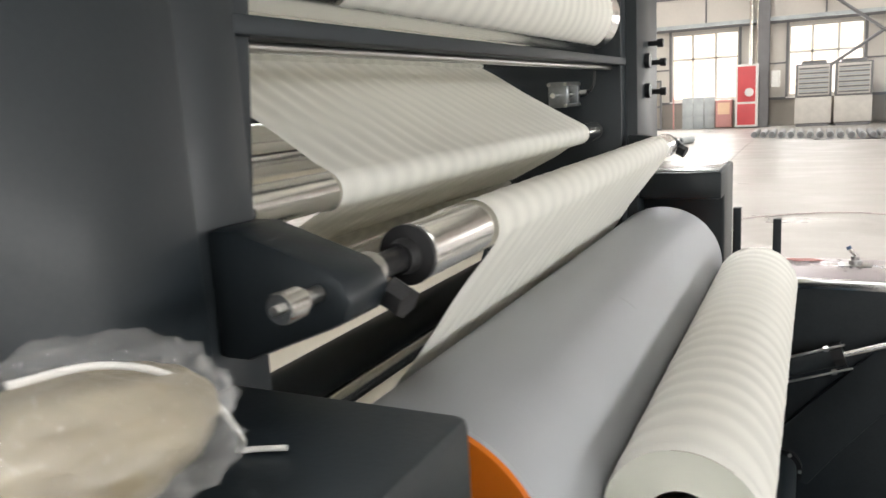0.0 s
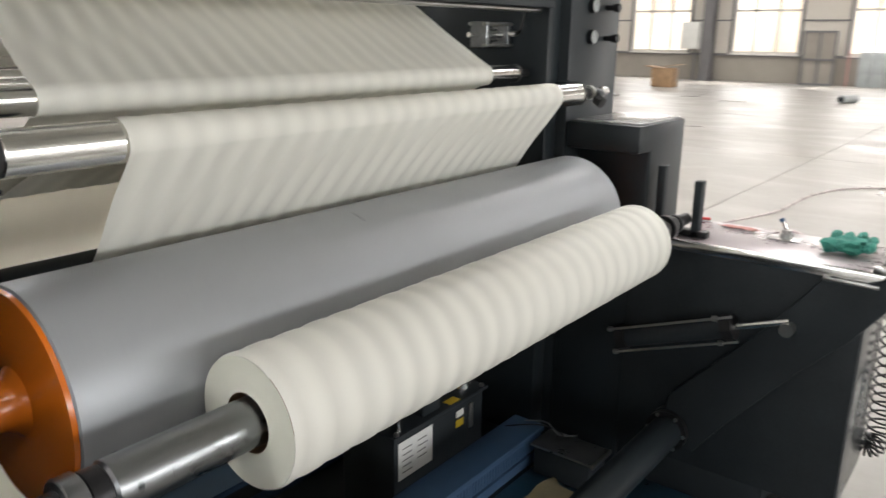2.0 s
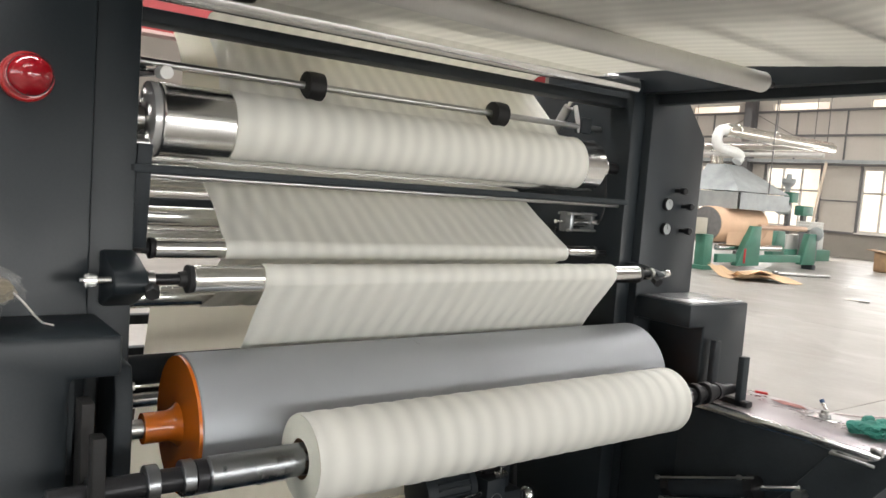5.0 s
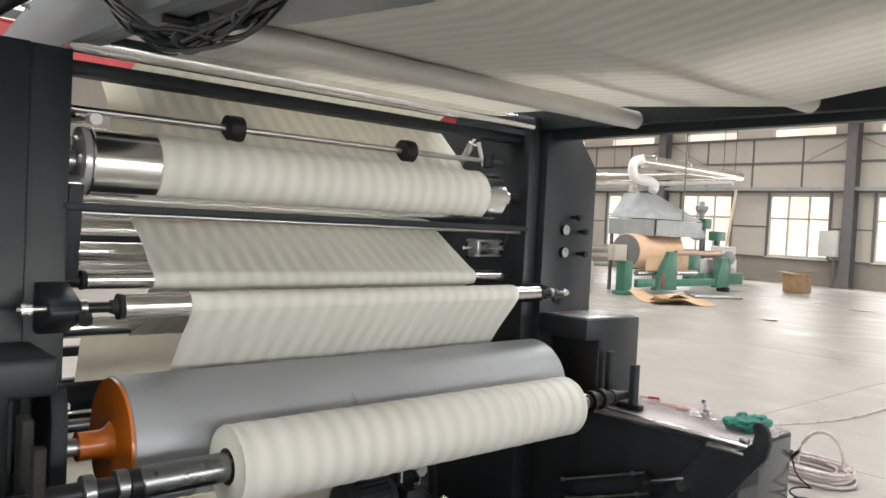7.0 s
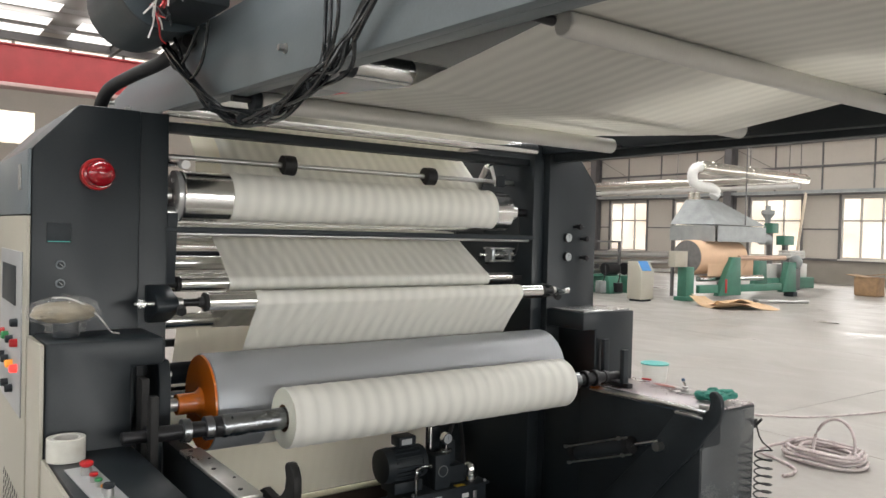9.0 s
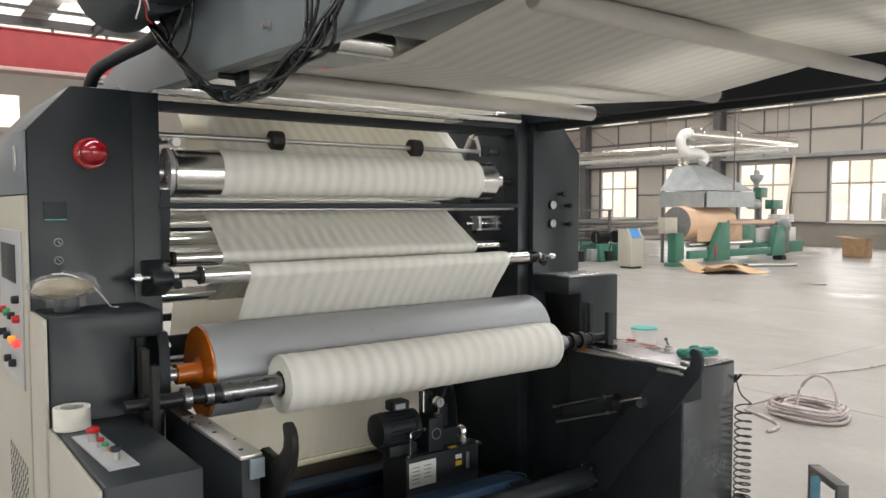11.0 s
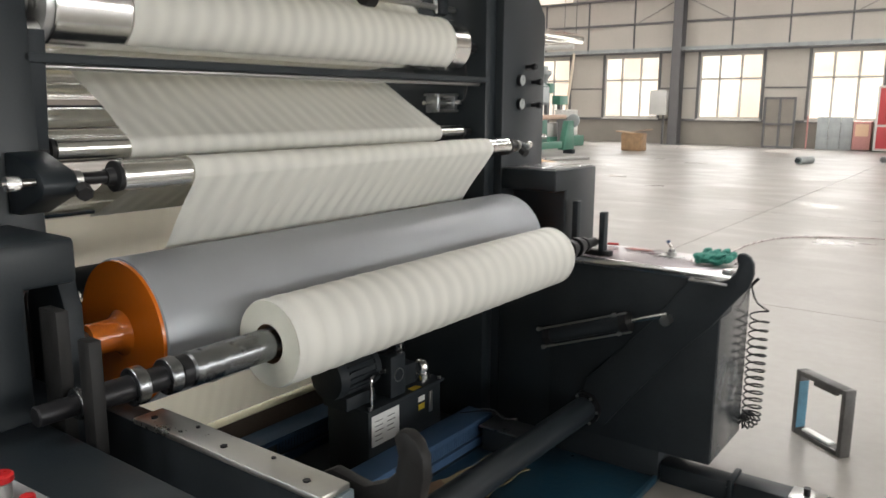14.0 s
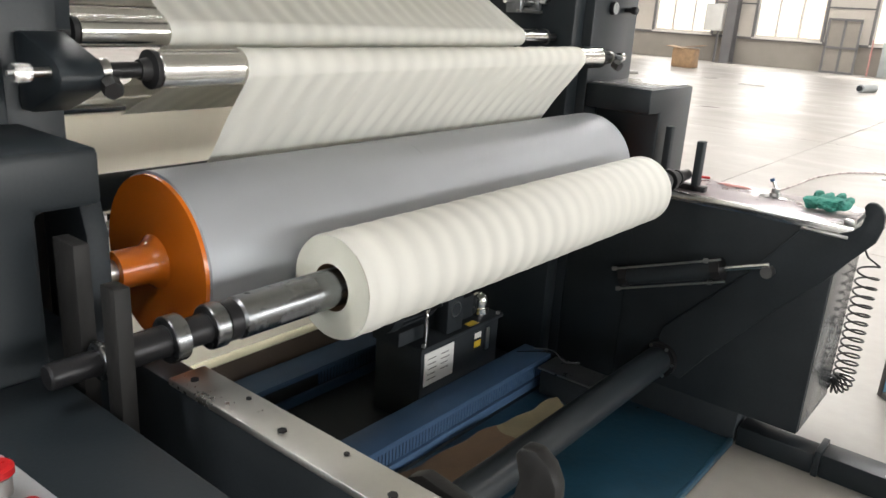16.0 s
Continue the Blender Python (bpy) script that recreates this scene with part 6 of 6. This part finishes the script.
unwinder()
kr = thing("kraft_roll", (-11.6, 20.3, 1.26), "large brown kraft paper roll with a loose tail", "paper roll")
part("wound_sheet", lathe(B(), [(19.15, 0.50), (19.16, 0.51), (21.49, 0.51), (21.5, 0.50)], "y", (-11.6, 1.26), 56), KRAFTPINK, kr)
part("end_face", lathe(B(), [(19.125, 0.49), (19.149, 0.495)], "y", (-11.6, 1.26), 56), ENDGREY, kr, "grey wound edge")
part("core_chuck", lathe(B(), [(18.83, 0.05), (19.124, 0.05)], "y", (-11.6, 1.26), 20), BLACKMETAL, kr)
bm = B()
tail = [(-11.6 + 0.516 * math.cos(a), 1.26 + 0.516 * math.sin(a)) for a in [radians(q) for q in (95, 75, 55, 35, 15, 0)]] + [(-11.14, 1.0), (-11.19, 0.70)]
rows = [[bm.verts.new((x, 19.17 + 0.42 * k / 7 if c == 0 else 21.35, z)) for c in (0, 1)] for k, (x, z) in enumerate(tail)]
for p, q in zip(rows, rows[1:]):
    bm.faces.new((p[0], p[1], q[1], q[0]))
part("loose_tail", bm, KRAFTPINK, kr)


def hood():
    ob = thing("extraction_hood", (-11.8, 21.0, 1.75), "galvanised extraction hood over the unwinding stand", "hood")
    x0, x1, y0, y1 = -12.65, -11.0, 19.67, 22.30
    bm = B()
    lo = [bm.verts.new(p) for p in ((x0, y0, 2.25), (x1, y0, 2.25), (x1, y1, 2.25), (x0, y1, 2.25))]
    hi = [bm.verts.new(p) for p in ((-12.63, 20.39, 3.04), (-12.0, 20.39, 3.04), (-12.0, 21.19, 3.04), (-12.63, 21.19, 3.04))]
    for k in range(4):
        bm.faces.new((lo[k], lo[(k + 1) % 4], hi[(k + 1) % 4], hi[k]))
    bm.faces.new(hi)
    part("cone", bm, GALV, ob, smooth=10)
    for a in ((x0, x0 + 0.02, y0 + 0.03, y1 - 0.03), (x1 - 0.02, x1, y0 + 0.10, y1), (x0, x1 - 0.03, y0, y0 + 0.02), (x0, x1 - 0.03, y1 - 0.02, y1)):
        part("skirt", box(B(), *a, 1.74, 2.22), GALV, ob)
    for x, y in ((x0 + 0.06, y0 + 0.1), (x0 + 0.06, y1 - 0.1)):
        part("post", box(B(), x - 0.04, x + 0.04, y - 0.04, y + 0.04, 0, 1.739), GIRT, ob)
    part("collar", lathe(B(), [(3.041, 0.10), (3.28, 0.08)], "z", (-12.25, 20.45), 20), DUCT, ob)
    part("collar", lathe(B(), [(3.041, 0.10), (3.30, 0.08)], "z", (-12.45, 20.42), 20), DUCT, ob)
    part("hanger", rod(B(), (x1 - 0.03, 21.2, 2.25), (x1 - 0.03, 21.2, 12.6), 0.02, 8), GIRT, ob)


hood()
duct = thing("air_duct", (-12.0, 23.0, 4.03), "bright round spiral air duct with a flexible elbow", "duct")
part("pipe", lathe(B(), [(20.2, 0.18), (20.22, 0.20), (20.75, 0.20), (20.77, 0.215), (20.85, 0.215), (20.87, 0.19), (22.8, 0.19), (22.82, 0.205), (22.9, 0.205), (22.92, 0.19), (26.3, 0.18), (26.4, 0.15)], "y", (-12.0, 4.03), 32), DUCT, duct)
flex = smooth_line([(-12.0, 20.25, 4.05), (-12.0, 19.95, 3.98), (-12.0, 19.82, 3.75), (-12.0, 19.95, 3.52), (-12.0, 20.35, 3.44), (-12.0, 20.80, 3.42), (-12.0, 21.05, 3.30), (-12.02, 20.95, 3.14)], 10)
part("flexible_elbow", hose(B(), flex, 0.145, 16), WHITE, duct, "white flexible elbow")
for k in range(2, len(flex) - 2, 3):
    a, b = Vector(flex[k]), Vector(flex[k + 1])
    part("hose_rib", rod(B(), a, a + (b - a).normalized() * 0.035, 0.156, 18), WHITE, duct)
part("hanger", rod(B(), (-12.0, 22.9, 4.2), (-12.0, 22.9, 12.6), 0.015, 8), GIRT, duct)
part("hanger", rod(B(), (-12.0, 26.0, 4.2), (-12.0, 26.0, 12.6), 0.015, 8), GIRT, duct)
duct2 = thing("air_duct", (-20.0, 27.0, 4.0), "long bright round air duct behind the hood", "duct")
part("pipe", lathe(B(), [(-34.0, 0.19), (-18.5, 0.19), (-18.48, 0.22), (-18.2, 0.22), (-18.18, 0.18), (-12.6, 0.17)], "x", (27.0, 4.16), 28), DUCT, duct2)
part("pipe", lathe(B(), [(-34.0, 0.09), (-12.6, 0.09)], "x", (27.0, 3.84), 24), PALEGREY, duct2, "slim pale pipe")
for x in (-30, -24, -18, -13):
    part("hanger", rod(B(), (x, 27.0, 4.3), (x, 27.0, 12.6), 0.015, 8), GIRT, duct2)


def line_machine():
    ob = thing("coating_line", (-14.3, 16.0, 0), "green framed coating line with long steel rollers", "machine")
    x = -14.3
    for y in (10.0, 13.2, 16.4, 18.6, 19.5):
        part("support", prism(B(), [(x - 0.5, 0.0), (x + 0.5, 0.0), (x + 0.4, 0.55), (x - 0.4, 0.55)], "y", y - 0.3, y + 0.3, 0.02), GREEN, ob)
        part("motor", lathe(B(), [(y - 0.25, 0.2), (y + 0.25, 0.2)], "y", (x + 0.2, 0.78), 24), BLACKMETAL, ob)
    for z, r in ((1.25, 0.10), (1.0, 0.07), (0.7, 0.06)):
        part("roller", lathe(B(), [(9.5, r), (22.2, r)], "y", (x - 0.1, z), 24), STEEL, ob, "long steel roller")
    part("beam", box(B(), x - 0.15, x + 0.15, 9.5, 19.0, 0.551, 0.62), GREEN, ob)
    for k in range(14):
        a = random.Random(700 + k)
        y, w, h = 9.8 + 0.68 * k, a.uniform(0.10, 0.22), a.uniform(0.2, 0.55)
        part("gear_case", box(B(), x + 0.30, x + 0.30 + a.uniform(0.2, 0.4), y - w, y + w, 0.05, 0.05 + h, 0.02), BLACKMETAL if k % 3 else GALV, ob)
        part("drive_cable", hose(B(), smooth_line([(x + 0.5, y, h), (x + 0.45, y + 0.15, h + 0.3), (x + 0.3, y + 0.3, 0.9)], 5), 0.02), RUBBER, ob)
    part("gantry", box(B(), x - 0.04, x + 0.04, 17.9, 19.3, 1.62, 1.68), GIRT, ob)
    part("gantry_post", box(B(), x - 0.04, x + 0.04, 19.2, 19.28, 0.62, 1.62), GIRT, ob)


line_machine()
con = thing("control_console", (-11.7, 17.2, 0), "cream control console with a blue sloping top", "console")
part("cabinet", prism(B(), [(-11.95, 0.06), (-11.45, 0.06), (-11.45, 0.86), (-11.62, 1.13), (-11.95, 1.13)], "y", 16.92, 17.47, 0.015), CREAM, con)
part("face", prism(B(), [(-11.628, 1.125), (-11.458, 0.865), (-11.445, 0.875), (-11.612, 1.138)], "y", 16.97, 17.35), BLUEPANEL, con, "blue control face")
part("foot", box(B(), -11.9, -11.5, 16.97, 17.42, 0, 0.059), BLACK, con)

gm = thing("green_extruder", (-13.5, 27.0, 0), "green extruder with a hopper on a tall post", "machine")
part("base", box(B(), -14.1, -13.2, 26.4, 29.4, 0, 0.42, 0.03), GREEN, gm)
part("barrel_case", box(B(), -13.9, -13.4, 26.6, 29.2, 0.421, 0.95, 0.03), PALEGREY, gm, "pale barrel casing")
part("post", box(B(), -13.65, -13.5, 26.70, 26.9, 0.951, 2.099, 0.01), GIRT, gm)
part("feed_case", box(B(), -13.7, -13.35, 26.58, 27.02, 2.10, 2.48, 0.02), GREEN, gm)
part("gearbox", lathe(B(), [(26.1, 0.2), (26.54, 0.2)], "y", (-13.5, 1.85), 28), GALV, gm)
part("hopper", lathe(B(), [(2.481, 0.09), (2.62, 0.10), (2.80, 0.24), (2.95, 0.24), (2.96, 0.10), (3.12, 0.10)], "z", (-13.5, 26.5), 24), GALV, gm, "grey hopper")
part("panel_box", box(B(), -13.6, -13.25, 27.25, 27.95, 1.66, 2.02, 0.02), GREEN, gm)
part("box_post", box(B(), -13.5, -13.35, 27.5, 27.7, 0.951, 1.659), GIRT, gm)
cr = thing("white_crate_stack", (-13.2, 27.2, 0), "stack of pale plastic crates on the machine", "crates")
for k in range(3):
    part("crate", box(B(), -13.19, -12.7, 26.75, 27.75, 1.18 + 0.10 * k, 1.27 + 0.10 * k, 0.02), PALEGREY, cr)
part("crate_leg", box(B(), -13.1, -12.8, 26.85, 27.65, 0, 1.179, 0.02), GIRT, cr)

crumple_sheet("cardboard_sheet", [(-10.3, 17.55), (-9.0, 17.05), (-8.2, 18.45), (-10.3, 19.4)], 18, 0.20, 0.003, CARDFLAT, "large buckled brown cardboard sheet on the floor", "cardboard", 0.006, 5)
crumple_sheet("cardboard_sheet", [(-10.6, 18.0), (-9.6, 17.8), (-9.2, 18.9), (-10.5, 19.2)], 14, 0.20, 0.03, CARDFLAT, "buckled brown cardboard sheet beside the stand", "cardboard", 0.006, 12)
for k, (x, y) in enumerate(((-10.1, 20.3), (-9.9, 20.2))):
    solo("steel_bar", rod(B(), (x, y, 0.05), (x + 0.75, y + 1.35, 0.05), 0.05, 14), STEEL, (x, y, 0), "long bare steel bar lying on the floor", "bar", "steel bars")

# stores along the window wall
def chiller(x0):
    ob = thing("air_chiller", (x0 + 0.6, 32.1, 0), "pale air chiller unit with a louvred grille", "chiller", "air chillers")
    part("lower_case", box(B(), x0, x0 + 1.2, 31.6, 32.6, 0.12, 1.05, 0.015), CHILLGREY, ob)
    part("upper_case", box(B(), x0, x0 + 1.2, 31.62, 32.6, 1.06, 2.25, 0.015), GIRT, ob)
    part("grille_frame", box(B(), x0 + 0.08, x0 + 1.12, 31.595, 31.6195, 1.12, 2.2, 0.005), CHILLGREY, ob)
    for k in range(11):
        z = 1.18 + 0.088 * k
        part("louvre", box(B(), x0 + 0.12, x0 + 1.08, 31.575, 31.5945, z, z + 0.05), GALV if k % 2 else GIRT, ob)
    part("fan_top", lathe(B(), [(2.251, 0.42), (2.36, 0.42)], "z", (x0 + 0.6, 32.1), 28), GIRT, ob)
    part("leg", box(B(), x0 + 0.05, x0 + 1.15, 31.65, 32.55, 0, 0.119), GIRT, ob)


chiller(-0.75)
chiller(0.55)
rc = thing("red_cabinet", (-2.45, 32.2, 0), "red fire cabinet with a pale door frame", "cabinet")
part("body", box(B(), -2.85, -2.05, 31.95, 32.38, 0.05, 2.4, 0.02), PALEGREY, rc)
part("door", box(B(), -2.77, -2.13, 31.93, 31.949, 1.0, 2.32, 0.008), REDPAINT, rc, "red glazed door")
part("door", box(B(), -2.77, -2.13, 31.93, 31.949, 0.13, 0.92, 0.008), REDPAINT, rc)
part("hose_reel", lathe(B(), [(31.90, 0.16), (31.929, 0.16)], "y", (-2.35, 1.35), 24), PALEGREY, rc)
rc2 = thing("red_box", (-3.3, 32.5, 0), "small faded red box with an orange notice", "box")
part("body", box(B(), -3.6, -3.0, 32.3, 32.7, 0.05, 1.1, 0.02), REDFADE, rc2)
part("notice", box(B(), -3.52, -3.08, 32.285, 32.299, 0.55, 1.0), KRAFTPINK, rc2, "pale orange notice")
for k in range(3):
    x = -4.9 + 0.42 * k
    solo("metal_sheet", box(B(), x, x + 0.4, 32.55, 32.62, 0, 1.25, 0.01), GALV, (x, 32.6, 0), "galvanised metal sheet leaning on the plinth", "metal sheet", "leaning sheets")
solo("leaning_plank", rod(B(), (-15.78, 32.35, 0.0), (-15.40, 32.55, 4.0), 0.06, 10), CARDPALE, (-15.78, 32.35, 0), "pale wooden plank leaning against the window wall", "plank")
solo("red_pipe", rod(B(), (-5.25, 32.6, 0), (-5.25, 32.6, 1.3), 0.03, 10), REDFADE, (-5.25, 32.6, 0), "thin red upright pipe", "pipe")
dr = thing("leaning_door", (-6.3, 32.5, 0), "grey framed window sash leaning against the wall", "sash")
for nm, a in (("rail", (-6.9, -5.7, 0.0, 0.08)), ("rail", (-6.9, -5.7, 0.9, 0.98)), ("rail", (-6.9, -5.7, 1.92, 2.0))):
    part(nm, box(B(), a[0], a[1], 32.5, 32.56, a[2], a[3]), GIRT, dr)
for x in (-6.9, -6.33, -5.78):
    part("stile", box(B(), x, x + 0.08, 32.501, 32.559, 0.081, 1.919), GIRT, dr)
part("sheet", box(B(), -6.85, -5.75, 32.561, 32.575, 0.05, 1.95), DADO, dr)
eb = thing("electric_box", (-11.2, 32.4, 1.3), "pale grey electric box on the column", "electric box")
part("case", box(B(), -11.55, -10.82, 32.2, 32.5, 1.25, 2.3, 0.02), PALEGREY, eb)
part("conduit", rod(B(), (-11.0, 32.45, 0), (-11.0, 32.45, 1.25), 0.05, 10), GIRT, eb)
eb = thing("electric_box", (-1.2, 32.3, 1.3), "small pale electric box on the column", "electric box")
part("case", box(B(), -1.6, -1.3, 32.1, 32.3, 1.5, 2.1, 0.02), PALEGREY, eb)
for x in (-2.35, -2.1):
    solo("wall_pipe", rod(B(), (x, 32.5, 2.4), (x, 32.5, 8.3), 0.07, 14), DUCT, (x, 32.5, 2.4), "bright upright pipe beside the column", "pipe", "wall pipes")
bluec = thing("blue_cabinet", (3.2, 31.9, 0), "bright blue steel cabinet with a paper notice", "cabinet")
part("body", box(B(), 2.6, 3.8, 31.5, 32.3, 0.05, 1.5, 0.02), BLUEPANEL, bluec)
part("notice", box(B(), 2.8, 3.05, 31.485, 31.499, 0.9, 1.25), WHITE, bluec)
for k in range(15):
    u = k / 14
    x, y = -1.75 + 3.7 * u, 27.0 - 1.9 * u
    rl = thing("spare_roller", (x, y, 0.13), "spare grey machine roller lying on the floor", "roller", "spare rollers")
    part("tube", lathe(B(), [(y - 1.0, 0.095), (y + 0.9, 0.095)], "y", (x, 0.096), 20), DARKSTEEL, rl)
    part("end_plug", lathe(B(), [(y - 1.06, 0.06), (y - 1.0005, 0.07)], "y", (x, 0.096), 16), GIRT, rl)
rl = thing("spare_roller", (-3.4, 23.9, 0.15), "short silver wrapped roller lying on the floor", "roller")
part("tube", rod(B(), (-3.62, 23.75, 0.11), (-3.40, 24.40, 0.11), 0.11, 22), GALV, rl)
part("end_plug", rod(B(), (-3.645, 23.68, 0.11), (-3.621, 23.747, 0.11), 0.07, 18), BLACK, rl)

# overhead crane
crane = thing("overhead_crane", (-33.0, 9.0, 6.9), "red overhead travelling crane girder", "crane")
part("end_carriage", box(B(), -34.2, -31.8, 31.70, 32.08, 6.861, 7.249, 0.02), GIRT, crane)
part("girder", box(B(), -33.4, -32.6, -14.0, 32.0, 7.40, 8.88, 0.02), REDPAINT, crane)
part("lower_flange", box(B(), -33.5, -32.5, -14.0, 32.0, 7.25, 7.399, 0.01), PALEPINK, crane)
part("upper_flange", box(B(), -33.5, -32.5, -14.0, 32.0, 8.881, 8.95, 0.01), REDPAINT, crane)
runway = solo("crane_runway", box(B(), XW, XE, 31.75, 32.05, 6.70, 6.86, 0.01), REDPAINT, (0, 31.9, 6.9), "red crane runway beam along the wall", "beam", kind="structure")

# ---- on top of the bridge ----
mot = thing("bridge_motor", (-0.20, 0.62, 2.6), "dark grey motor with loose wires on the bridge beam", "motor")
part("body", lathe(B(), [(-0.56, 0.08), (-0.54, 0.15), (-0.50, 0.165), (-0.08, 0.165), (-0.06, 0.178), (-0.02, 0.178), (-0.01, 0.13)], "x", (0.60, 2.612), 44), DECKGREY, mot)
part("terminal_box", box(B(), -0.009, 0.30, 0.54, 0.70, 2.46, 2.62, 0.012), BLACK, mot, "open black terminal box")
part("motor_foot", box(B(), -0.45, -0.10, 0.66, 0.80, 2.50, 2.54, 0.004), DECKGREY, mot)
for k in range(16):
    a = random.Random(k)
    p = [Vector((0.02 + 0.018 * k, 0.53, 2.50))]
    for q in range(4):
        p.append(p[-1] + Vector((a.uniform(-0.03, 0.07), a.uniform(-0.02, 0.02), a.uniform(-0.06, 0.035))))
    part("wire", hose(B(), smooth_line(p, 6), 0.003, 6), (RED, WHITE, BLACK)[k % 3], mot)
bun = thing("cable_bundle", (0.3, 0.70, 2.1), "hanging loop of black cables tied together", "cables")
for k in range(12):
    a = random.Random(50 + k)
    j = lambda s: a.uniform(-2.0 * s, 2.0 * s)
    pp = [(-0.50 + j(0.02), 0.70, 2.54), (-0.20 + j(0.015), 0.71 + j(0.01), 2.34 + j(0.012)), (0.08 + j(0.012), 0.715 + j(0.012), 2.185 + j(0.012)), (0.33 + j(0.012), 0.72 + j(0.012), 2.115 + j(0.012)), (0.60 + j(0.012), 0.72 + j(0.012), 2.103 + j(0.012)), (0.84 + j(0.012), 0.715 + j(0.01), 2.142 + j(0.012)), *([(0.94 + j(0.02), 0.715, 2.20 + j(0.02)), (0.945 + j(0.03), 0.71, 2.33), (0.96 + j(0.03), 0.70, 2.55)] if k % 4 == 0 else [(1.0 + j(0.015), 0.715 + j(0.01), 2.19 + j(0.015)), (1.13 + j(0.02), 0.71, 2.275), (1.45 + j(0.05), 0.70, 2.50)])]
    part("cable", hose(B(), smooth_line(pp, 8), 0.0055, 6), CABLE, bun)
for x, z in ((0.10, 2.18), (0.36, 2.111), (0.63, 2.106), (0.85, 2.145)):
    part("cable_tie", rod(B(), (x - 0.006, 0.718, z), (x + 0.006, 0.718, z), 0.0165, 14), BLACK, bun)
for k, pp in enumerate(([(-0.35, 0.69, 2.55), (-0.22, 0.70, 2.42), (-0.10, 0.70, 2.30), (0.05, 0.70, 2.36), (0.12, 0.70, 2.60)], [(-0.45, 0.69, 2.60), (-0.33, 0.70, 2.40), (-0.2, 0.70, 2.36), (0.0, 0.70, 2.48), (0.08, 0.70, 2.66)])):
    part("stray_cable", hose(B(), smooth_line(pp, 8), 0.006, 6), CABLE, bun)
solo("corrugated_hose", hose(B(), smooth_line([(-1.10, 0.60, 2.18), (-1.06, 0.60, 2.28), (-0.93, 0.61, 2.36), (-0.74, 0.66, 2.40), (-0.52, 0.72, 2.43), (-0.34, 0.73, 2.45), (-0.22, 0.735, 2.46)], 10), 0.028, 12), RUBBER, (-0.9, 0.6, 2.3), "thick black corrugated hose arching over the column", "hose")
for x, z in ((-1.095, 2.45), (-1.508, 2.392), (-1.173, 2.322), (0.58, 2.294), (1.35, 2.28)):
    part("beam_washer", rod(B(), (x, 0.758, z), (x, 0.7615, z), 0.015, 20), STEEL, canopy)
    part("beam_nut", rod(B(), (x, 0.738, z), (x, 0.7578, z), 0.010, 6), STEEL, canopy)


# ---- floor slabs ----
_slab = box(B(), -2.996, 2.996, -2.996, 2.996, -0.011, 0.0)
_slab_me = finish(_slab, "slab", CONCRETE)
for i in range(-8, 5):
    for j in range(-4, 6):
        cx, cy = -1.71 + 6 * i + 3, 6.5 + 6 * j - 3
        if XW - 3 < cx < XE + 3 and YS - 3 < cy < YN + 3:
            ob = new("slab", _slab_me)
            ob.parent = floor
            ob.matrix_basis = pose(cx, cy, 0)


def motions():
    """Every roller that turns, keyed from the clip's start to its end."""
    most = radians(80) * 30
    for ob, at, speed in SPIN:
        speed = max(-most, min(most, speed))
        step = max(1, min(15, int(radians(80) * 30 / abs(speed))))
        marks = [*range(0, 480, step), 480]
        walk(ob, [(k / 30, pose(*at, 0, math.degrees(speed) * k / 30, 0)) for k in marks])


motions()
